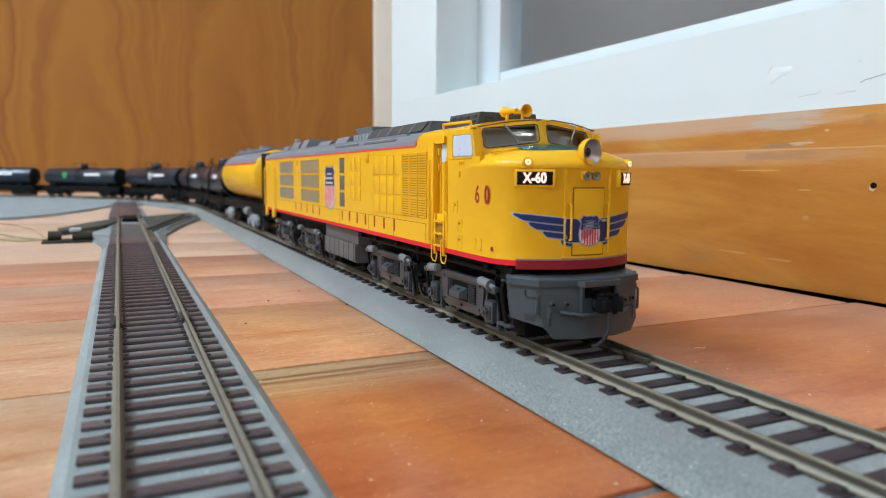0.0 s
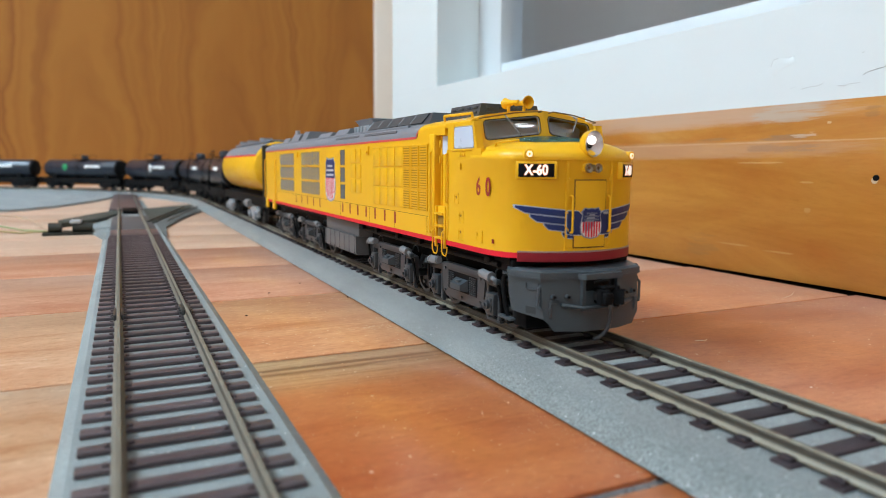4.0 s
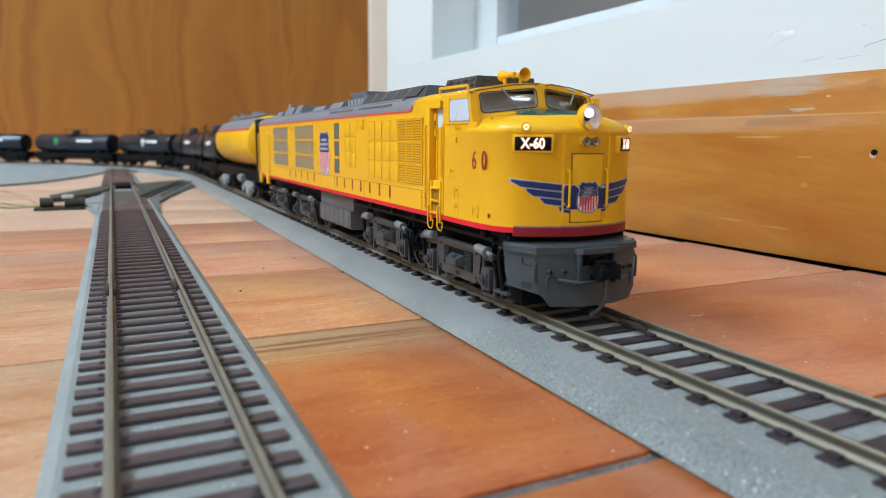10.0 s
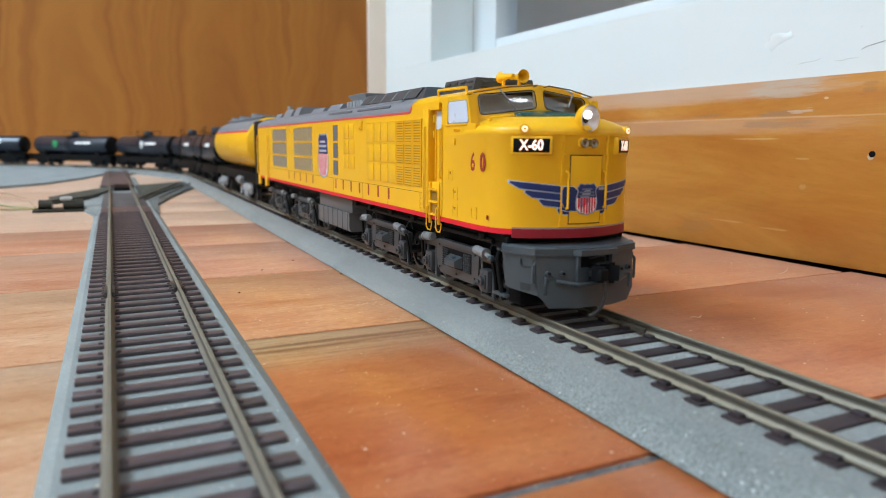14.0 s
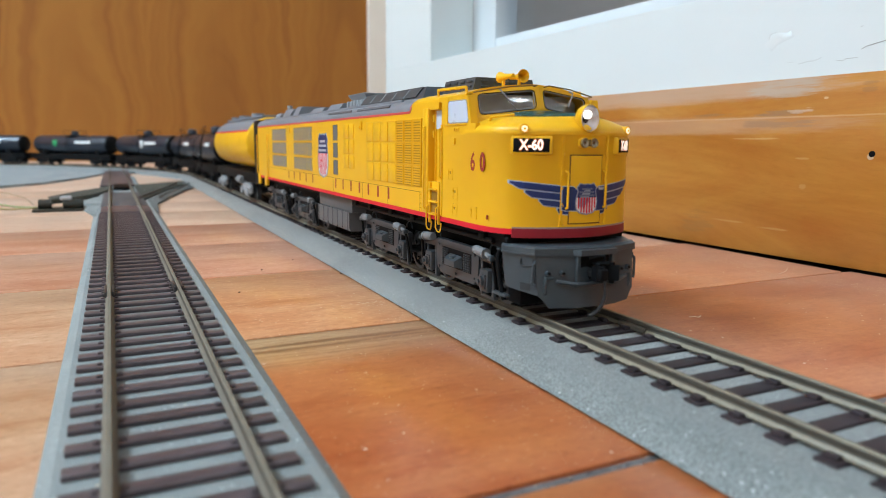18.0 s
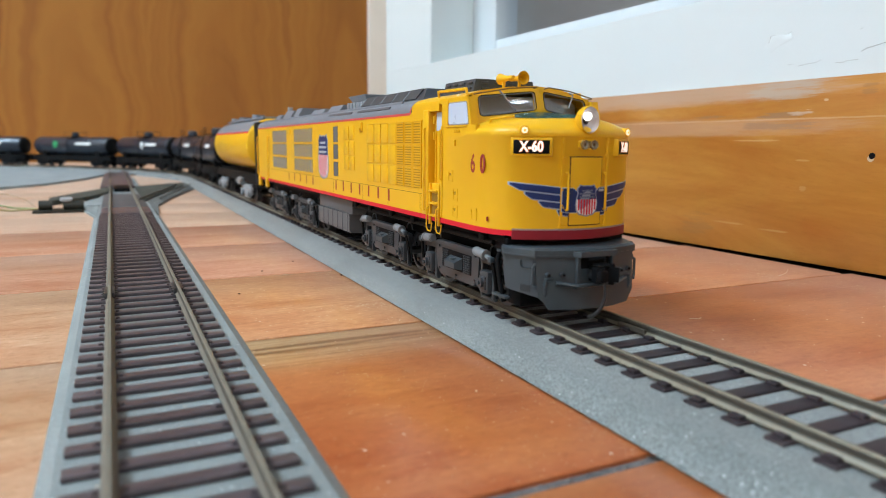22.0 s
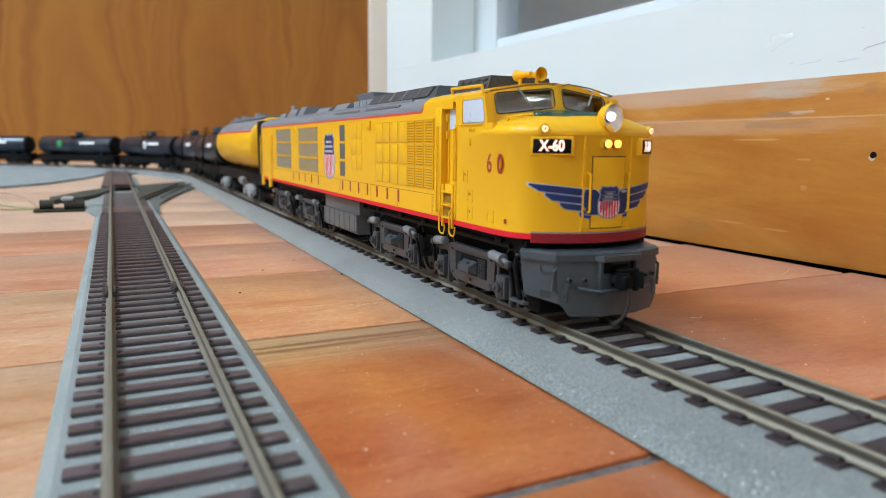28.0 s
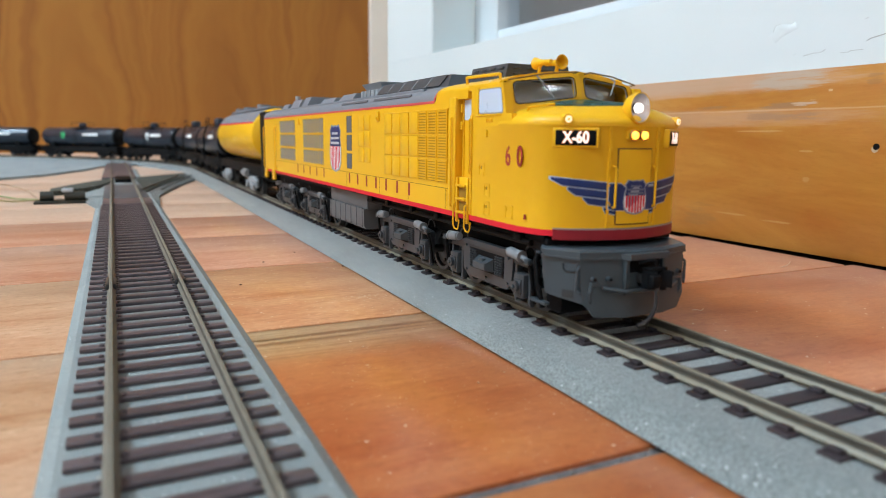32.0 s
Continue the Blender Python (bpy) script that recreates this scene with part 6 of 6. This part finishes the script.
# ---- the train behind: yellow fuel tender, then black tank cars
def car_wheels(parent, y, r=5.2):
    bm = B()
    for s in (-1, 1):
        turned(bm, [(0.9, -1.2), (3.6, -0.7), (4.4, -1.2), (r, -1.2), (r, 0.8), (r + 0.8, 1.0), (r + 0.8, 1.4), (4.0, 1.4), (1.0, 0.9)], Matrix.Translation((s * 8.0, 0, 0)) @ Matrix.Rotation(-math.pi / 2 * s, 4, "Y"), 20)
    rod(bm, (-12, 0, 0), (12, 0, 0), 1.0, 8)
    w = part("wheelset", bm, STEEL, parent)
    w.location = (0, y * MM, r * MM)
    return w


def car_truck(parent, yc, mat, base=10.5):
    t = part("truck", box(B(), -10, 10, yc - 4, yc + 4, 6.5, 10.5, 0.4), mat, parent, "cast two-axle truck")
    for s in (-1, 1):
        pr = [(yc - 14, 8.0), (yc - 14, 4.0), (yc - 8, 3.6), (yc - 4.5, 1.9), (yc + 4.5, 1.9), (yc + 8, 3.6), (yc + 14, 4.0), (yc + 14, 8.0), (yc + 6, 10.2), (yc - 6, 10.2)]
        part("sideframe", prism(B(), pr, "x", *sorted((s * 11.4, s * 13.0))), mat, t)
        part("springs", sbox(B(), s, 12.6, 13.8, yc - 3, yc + 3, 2.8, 7.4, 0.4), mat, t)
        for e in (-1, 1):
            part("journal_box", rod(B(), (s * 12.0, yc + e * base, 5.3), (s * 14.6, yc + e * base, 5.3), 2.2, 12), mat, t)
    ws = [car_wheels(parent, yc + e * base) for e in (-1, 1)]
    return ws


def dished(bm, r, half, zc, a0=0.0, a1=2 * math.pi, dish=4.0, n=40):
    """A lying tank with dished ends, or a strip of its skin."""
    full = a1 - a0 > 6.2
    prof = [(0.3, -half - dish), (0.55, -half - dish * 0.85), (0.82, -half - dish * 0.5), (0.96, -half - dish * 0.15), (1.0, -half + 1)]
    prof = prof + [(k, -y) for k, y in prof[::-1]]
    if not full:
        prof = [(1.0, -half + 1), (1.0, half - 1)]
    rings = []
    for k, y in prof:
        ring = []
        m = n if full else 16
        for j in range(m if full else m + 1):
            a = a0 + (a1 - a0) * j / m
            ring.append((r * k * math.cos(a), y, zc + r * k * math.sin(a)))
        if not full:
            ring += [(0.992 * p[0], p[1], zc + (p[2] - zc) * 0.992) for p in ring[::-1]]
        rings.append(ring)
    return loft(bm, rings)


CARS = []      # thing, place along the line, distance of its trucks from its middle, wheels
TENDER_S = 377.0
tender = thing("fuel_tender", (0, TENDER_S, RAIL_Z), "yellow cylindrical fuel tender with grey top", "model tender")
part("tank", dished(B(), 16.0, 71, 35.0), YELLOW, tender, "yellow tank")
part("tank_top", dished(B(), 16.12, 71, 35.0, radians(30), radians(150)), ROOFGREY, tender, "grey tank top")
for a0, a1 in ((26, 30), (150, 154)):
    part("stripe", dished(B(), 16.12, 71, 35.0, radians(a0), radians(a1)), RED, tender)
part("frame", box(B(), -12, 12, -112, 88, 11, 17, 0.5), DARK, tender, "dark frame")
for y in (-45, 0, 45):
    part("band", dished(B(), 16.2, 1.6, 35.0, radians(-60), radians(240)), YELLOW, tender, at=(0, y, 0))
part("walkway", box(B(), -5, 5, -70, 70, 51.0, 52.2, 0.2), ROOFGREY, tender)
for y in (-30, 20, 55):
    part("filler_cap", rod(B(), (0, y, 50), (0, y, 54.5), 4.2, 16), ROOFGREY, tender)
for s in (-1, 1):
    part("end_ladder", wire(wire(B(), [(s * 13, -112.6, 12), (s * 13, -112.6, 47)], 0.6), [(s * 9, -112.6, 12), (s * 9, -112.6, 47)], 0.6), DARK, tender, "dark end ladder")
    part("end_sheet", sbox(B(), s, 3, 15.4, -112, -97, 12, 47.5, 0.4), DARK, tender)
    part("cylinder", rod(B(), (s * 12.2, -38, 11.2), (s * 12.2, -22, 11.2), 2.6, 16), CYLGREY, tender)
ws = car_truck(tender, -52, LIGHTGREY) + car_truck(tender, 52, LIGHTGREY)
part("coupler", box(B(), -1.6, 1.6, 78, 87, 8.5, 12, 0.4), DARK, tender)
CARS.append((tender, TENDER_S, 52.0, ws, 5.2))

tank_car = thing("tank_car", (0, 514, RAIL_Z), "black model tank car with pale markings", "tank car", "black tank cars in the train")
part("tank", dished(B(), 13.3, 74, 30.0), TANKBLACK, tank_car, "black tank")
for e in (-1, 1):
    part("tank_end", turned(B(), [(13.0, 71.5), (12.9, 74.6), (12.0, 76.6), (8.0, 78.2), (1.0, 79.0)], Matrix.Translation((0, 0, 30)) @ Matrix.Rotation(-math.pi / 2 * e, 4, "X"), 28), DARK, tank_car, "matt black tank end")
for y in (-62, -22, 22, 62):
    part("band", dished(B(), 13.5, 1.8, 30.0, radians(-70), radians(250)), TANKBLACK, tank_car, at=(0, y, 0))
part("dome", turned(B(), [(5.2, 42), (5.2, 48.2), (4.6, 49.4), (2.6, 50.2), (0.4, 50.4)], Matrix.Identity(4), 20), TANKBLACK, tank_car, "black dome")
part("platform", box(B(), -11, 11, -10, 10, 43.6, 44.3, 0.1), DARK, tank_car)
for s in (-1, 1):
    part("platform_rail", wire(B(), [(s * 11, -10, 44), (s * 11, -10, 50), (s * 11, 10, 50), (s * 11, 10, 44)], 0.35), DARK, tank_car)
    bm = wire(wire(B(), [(s * 14.8, -2.6, 13), (s * 15.0, -2.6, 34), (s * 11.4, -2.6, 44)], 0.35), [(s * 14.8, 2.6, 13), (s * 15.0, 2.6, 34), (s * 11.4, 2.6, 44)], 0.35)
    part("ladder", bm, DARK, tank_car)
    part("handrail", wire(B(), [(s * 14.9, -74, 31), (s * 14.9, 74, 31)], 0.3), DARK, tank_car)
    part("side_sill", sbox(B(), s, 8.5, 11, -82, 82, 7.5, 15.5, 0.3), DARK, tank_car)
    bm = B()
    rings = []
    for y in (-46, -14):
        rings.append([(s * 13.5 * math.cos(q), y, 30 + 13.5 * math.sin(q)) for q in (0.12, 0.25, 0.38)] + [(s * 13.2 * math.cos(q), y, 30 + 13.2 * math.sin(q)) for q in (0.38, 0.25, 0.12)])
    part("lettering_bar", loft(bm, rings), WHITE, tank_car, "pale lettering shown as a bar")
part("centre_sill", box(B(), -4, 4, -83, 83, 7, 17, 0.4), DARK, tank_car)
for y in (-77, 77):
    part("end_platform", box(B(), -12, 12, y - 5, y + 5, 14.8, 16.2, 0.2), DARK, tank_car)
    part("saddle", box(B(), -11, 11, y * 0.72 - 4, y * 0.72 + 4, 15, 22, 0.5), DARK, tank_car)
    part("coupler", box(B(), -1.6, 1.6, min(y, y * 1.12), max(y, y * 1.12), 8.5, 12, 0.4), DARK, tank_car)
wsets = car_truck(tank_car, -57, DARK) + car_truck(tank_car, 57, DARK)


def car_pose(s, half):
    x1, y1, _ = line_at(s - half)
    x2, y2, _ = line_at(s + half)
    return pose((x1 + x2) / 2 * MM, (y1 + y2) / 2 * MM, RAIL_Z * MM, 0, 0, math.degrees(math.atan2(x1 - x2, y2 - y1)))


CAR_S = [552.0, 725.0, 898.0, 1080.0, 1262.0, 1444.0]
for k in range(6):
    s0 = CAR_S[k]
    car = tank_car if k == 0 else copy_thing(tank_car, car_pose(s0, 57))
    sets = wsets if k == 0 else [c for c in car.children if c.name.startswith("wheelset")]
    CARS.append((car, s0, 57.0, sets, 5.2))
    # round emblem on the side that faces the room's middle
    if k in (2, 3, 4):
        y = {2: -6, 3: 28, 4: 6}[k]
        col = {2: WHITE, 3: paint("green_emblem", (0.03, 0.36, 0.13), 0.45, bump=0), 4: WHITE}[k]
        em = part("emblem", rod(B(), (-12.4, 0, 0), (-13.7, 0, 0), 5.0, 24), col, car, "round emblem")
        em.location = (0, y * MM, 32 * MM)
        car["label"] = {2: "black model tank car with white round emblem", 3: "black model tank car with green round emblem", 4: "black model tank car with small white emblem"}[k]

# ---- far end of the siding: plates of the turnout, legs, point motor with wires
plate = tagged(part("loop_roadbed", prism(B(), [(-900, 560), (-180, 588), (-150, 640), (-120, 740), (-102, 830), (-64, 860), (-22, 700), (-26, 850), (-60, 960), (-130, 1050), (-280, 1160), (-560, 1235), (-900, 1235)], "z", 0, 2.2), PALEFOAM, None), "wide grey underlay beneath the loop", "roadbed", kind="structure")
turnout = thing("turnout", (0, 0, 0), "model railway turnout with dark plates and guard rails", "turnout")
part("base_plate", box(B(), SIDE_X - 14.6, SIDE_X + 12.0, 305, 345, 1.4, 2.6, 0.2), TIEGREY, turnout, "dark brown tie plate")
part("grey_plate", box(B(), SIDE_X - 15.0, SIDE_X + 11.6, 345, 470, 1.4, 2.4, 0.2), paint("worn_grey_plate", (0.085, 0.078, 0.08), 0.6, var=0.2, scale=60), turnout)
part("frog", box(B(), SIDE_X - 8, SIDE_X + 4, 505, 560, 1.6, 4.2, 0.4), DARK, turnout, "black frog casting")
part("throat_plate", box(B(), SIDE_X - 19, SIDE_X + 9, 560, 900, 1.4, 3.0, 0.2), TIEGREY, turnout)
part("right_leg_bed", prism(B(), [(-66, 305), (-63, 372), (-51, 430), (-37, 490), (-24, 540), (-24, 640), (-40, 615), (-60, 588), (-74, 575), (-70, 400)], "z", 0, 1.45), foam("mid_grey_roadbed", (0.125, 0.13, 0.125)), turnout, "grey roadbed of the diverging leg")
part("right_leg", prism(B(), [(-71, 392), (-64, 430), (-48, 500), (-31, 565), (-27, 620), (-40, 606), (-60, 582), (-73, 565)], "z", 1.5, 2.6), CORK, turnout, "dark olive ties of the diverging leg")
part("left_leg", prism(B(), [(-92, 545), (-112, 492), (-131, 430), (-128, 402), (-114, 420), (-102, 448), (-94, 490)], "z", 0, 3.2), CORK, turnout, "dark olive roadbed leg")
part("left_leg_bed", prism(B(), [(-98.5, 300), (-106, 345), (-110, 400), (-104, 430), (-98.5, 450)], "z", 0, 1.4), FOAMDARK, turnout, "grey wedge of roadbed")
for o in (0, 13):
    part("leg_rail", wire(B(), [(-73 + o, 400, 3.4), (-65 + o, 440, 3.4), (-50 + o, 505, 3.4), (-36 + o * 0.9, 572, 3.4)], 0.7), RAILSIDE, turnout)
OLIVE = paint("dark_olive_plastic", (0.020, 0.020, 0.013), 0.5, var=0.3)
motor = thing("point_motor", (-118, 352, 0), "black point motor with silver casing and thin wires", "point motor")
part("base", box(B(), -15, 13, -8, 10, 0, 1.6, 0.4), OLIVE, motor)
part("coil", rod(B(), (-12, 0, 4), (-5, 0, 4), 3.2, 16), OLIVE, motor, "black coil")
part("coil", rod(B(), (1, -2, 4), (12, -2, 4), 3.4, 16), OLIVE, motor, "black coil")
part("casing", box(B(), -0.5, 6, -5, 3, 6.6, 8.8, 0.9), SILVER, motor, "silver casing")
part("arm", box(B(), 10, 24, 20, 26, 0.4, 2.0, 0.3), FOAMDARK, motor)
for k, (col, dy) in enumerate((((0.25, 0.30, 0.12), 20), ((0.5, 0.42, 0.2), 60), ((0.42, 0.28, 0.18), 110))):
    pts = [Vector((-13, 2, 2))]
    for j in range(1, 10):
        pts.append(Vector((-13 - 13 * j, 2 + dy * math.sin(j * 0.45 + 0.2 * k) * (0.9 if k != 1 else -0.3), 1.2 + 5 * math.sin(j * 0.5) ** 2)))
    part("lead", wire(B(), pts, 0.55, 5), paint("wire_insulation", col, 0.5, bump=0), motor, "thin insulated wire")

# ---- marks on the window wall and the floor
hole = part("screw_hole", turned(B(), [(1.15, 0.0), (1.0, 0.05), (0.8, 0.05), (0.6, -0.3)], Matrix.Translation((-0.05, 27.6, 39.35)) @ Matrix.Rotation(-math.pi / 2, 4, "Y"), 16), paint("filler", (0.55, 0.42, 0.28), 0.7, bump=0.05), WALL, "filled rim of a screw hole")
part("hole_dark", rod(B(), (-0.2, 27.2, 40.2), (0.4, 27.2, 40.2), 1.05, 14), DARK, WALL)
CRACK = paint("crack_shadow", (0.30, 0.30, 0.29), 0.8, bump=0)
for w, pts in (
    (0.03, [(61.9, 73.2), (59.6, 73.4)]),
    (0.06, [(57.3, 72.4), (53.6, 73.0), (50.8, 72.9), (48.8, 73.9)]),
    (0.06, [(43.3, 72.3), (40.9, 71.9), (39.8, 72.5), (35.7, 72.5)]),
    (0.10, [(34.7, 75.1), (33.3, 75.9), (30.9, 76.3), (27.4, 77.0), (21.9, 77.5)]),
    (0.07, [(35.8, 82.4), (34.9, 82.8)]),
    (0.04, [(70.5, 82.2), (69.8, 84.6), (67.6, 84.9)]),
    (0.05, [(62.9, 84.3), (61.4, 85.1)]),
):
    part("paint_crack", wire(B(), [(0.66, y, z) for y, z in pts], w, 5), CRACK, WALL, "crack in the white paint")
chip = [(72.8, 81.2), (70.5, 82.2), (69.8, 84.6), (67.6, 84.9), (62.9, 84.3), (61.4, 85.1), (59.8, 82.5), (63.3, 81.3), (66.5, 80.1), (69.1, 77.9)]
my, mz = sum(p[0] for p in chip) / len(chip), sum(p[1] for p in chip) / len(chip)
part("paint_chip", loft(B(), [[(0.72, y, z) for y, z in chip], [(0.66, my + (y - my) * 0.9, mz + (z - mz) * 0.9) for y, z in chip], [(0.56, my + (y - my) * 0.6 + 0.8, mz + (z - mz) * 0.55 - 0.4) for y, z in chip], [(0.6, my + (y - my) * 0.2, mz + (z - mz) * 0.2) for y, z in chip]]), WALLWHITE, WALL, "lifted flake of white paint", smooth=80)
tagged(part("hair", wire(B(), [(-13.6, 69, 3.1), (-12.0, 72.5, 3.6), (-10.0, 75, 3.4), (-8.2, 76.5, 3.1)], 0.07, 4), DARK, None), "thin dark hair lying on the grey underlay", "hair")
FIBRE = paint("pale_fibre", (0.72, 0.62, 0.50), 0.8, bump=0)
for pts in ([(110.5, 35.0), (113.6, 35.6), (118.3, 38.0), (122.2, 40.6)], [(39.0, 4.6), (39.8, 3.7), (41.0, 3.4), (42.2, 3.9)]):
    tagged(part("lint_fibre", wire(B(), [(x, y, 0.25 + 0.2 * (k % 2)) for k, (x, y) in enumerate(pts)], 0.09, 5), FIBRE, None), "pale curled fibre of lint lying on the floor", "lint", "lint on the floor")
CRUMB = paint("dust_crumb", (0.70, 0.55, 0.40), 0.9)
DARKCRUMB = paint("dark_crumb", (0.05, 0.025, 0.015), 0.9)
crumbs = random.Random(21)
bm = B()
for k in range(1100):
    x, y = crumbs.uniform(-150, 138), crumbs.uniform(-70, 330)
    r = crumbs.choice((0.06, 0.07, 0.08, 0.1, 0.12, 0.16, 0.2))
    on = 0.0
    if abs(x) < 23:
        on, r = (3.8 if abs(x) < 14 else 2.2), r * 0.36
    if abs(x - SIDE_X) < 17:
        on = 1.4
    speck(bm, r, Matrix.Translation((x, y, on + r * 0.5)) @ Matrix.Diagonal((1, crumbs.uniform(0.7, 1.8), 0.7, 1)))
for k in range(2200):
    y = crumbs.uniform(-30, 210)
    x = wall_x(y) - 7 - abs(crumbs.gauss(0, 18))
    r = crumbs.choice((0.04, 0.05, 0.06, 0.08))
    speck(bm, r, Matrix.Translation((x, y, r * 0.5)) @ Matrix.Diagonal((1, crumbs.uniform(0.7, 2.2), 0.6, 1)))
for k in range(70):
    r = crumbs.choice((0.05, 0.07, 0.09, 0.12))
    speck(bm, r, Matrix.Translation((-29.7 + crumbs.gauss(0, 5), 51.0 + crumbs.gauss(0, 1.6), r * 0.5)) @ Matrix.Diagonal((crumbs.uniform(1, 4), 1, 0.5, 1)))
for k in range(3600):
    y = crumbs.uniform(-40, 190)
    x = wall_x(y) - 30 + crumbs.gauss(0, 5) + 5 * math.sin(y * 0.13 + 0.6)
    r = crumbs.choice((0.03, 0.04, 0.05, 0.06, 0.09))
    speck(bm, r, Matrix.Translation((x, y, r * 0.5)) @ Matrix.Diagonal((1, crumbs.uniform(0.8, 2.4), 0.6, 1)))
for k in range(900):
    y = crumbs.uniform(-50, 260)
    r = crumbs.choice((0.04, 0.05, 0.07))
    speck(bm, r, Matrix.Translation((-23.2 - abs(crumbs.gauss(0, 1.6)), y, r * 0.5)) @ Matrix.Diagonal((1, crumbs.uniform(0.8, 2.4), 0.6, 1)))
for k in range(1900):
    x, y = crumbs.uniform(-64, -24), crumbs.uniform(-60, 190)
    r = crumbs.choice((0.03, 0.04, 0.05, 0.06, 0.08, 0.12)) * (1.0 if 32 < y < 103 else 0.7)
    speck(bm, r, Matrix.Translation((x, y, r * 0.5)) @ Matrix.Diagonal((crumbs.uniform(1, 2.2), 1, 0.6, 1)))
tagged(part("dust_crumbs", bm, CRUMB, None), "pale specks of dust scattered on the floor", "dust", kind="stuff")
bm = B()
for x, y in ((-45.3, 109.4), (-23.2, 92.6), (-31.4, 124.2), (-57.8, 77.1)):
    speck(bm, 0.32, Matrix.Translation((x, y, 0.25)) @ Matrix.Diagonal((1.3, 1, 0.7, 1)))
tagged(part("dark_crumbs", bm, DARKCRUMB, None), "small dark crumbs on the floor boards", "crumbs", kind="stuff")


# ---- what moves: the train rolls forward, its wheels turn, glowing bulbs slide into view
TRAVEL = [(0, 0), (23.9, 0), (24.2, 0.2), (24.5, 0.75), (25, 1.55), (25.5, 2.45), (27.5, 5.9), (28, 6.8), (29, 8.5), (30, 10.2), (31, 11.95), (32, 13.7)]


def motions():
    walk(loco, [(t, pose(0, -d * MM, RAIL_Z * MM)) for t, d in TRAVEL])
    for w, y in wheels:
        walk(w, [(t, pose(0, y * MM, WHEEL_R * MM, math.degrees(d / WHEEL_R))) for t, d in TRAVEL])
    for car, s0, half, sets, r in CARS:
        walk(car, [(t, car_pose(s0 - d, half)) for t, d in TRAVEL])
        for w in sets:
            x, y, z = w.location
            walk(w, [(t, pose(0, y, r * MM, math.degrees(d / r))) for t, d in TRAVEL])
    # the always glowing headlamp bulb: hidden in the nose, half forward, then full
    out = [(0, 5.0, -2.2), (1.8, 5.0, -2.2), (1.9, -2.05, 0.75), (23.3, -2.05, 0.75), (23.45, -2.15, 0.4), (30, -2.2, 0.3), (31, -2.1, 0.4), (32, -2.4, 0)]
    walk(bulb, [(t, pose(0, y * MM, (BULB_Z + z) * MM)) for t, y, z in out])
    # warning bulbs glow throughout, hidden in the nose until moved out
    for s, b_ in zip((-1, 1), wbulbs):
        walk(b_, [(t, pose(s * 1.15 * MM, y * MM, (42.55 - RAIL_Z) * MM)) for t, y in ((0, -0.6), (23.3, -0.6), (23.45, -3.15), (32, -3.15))])


motions()
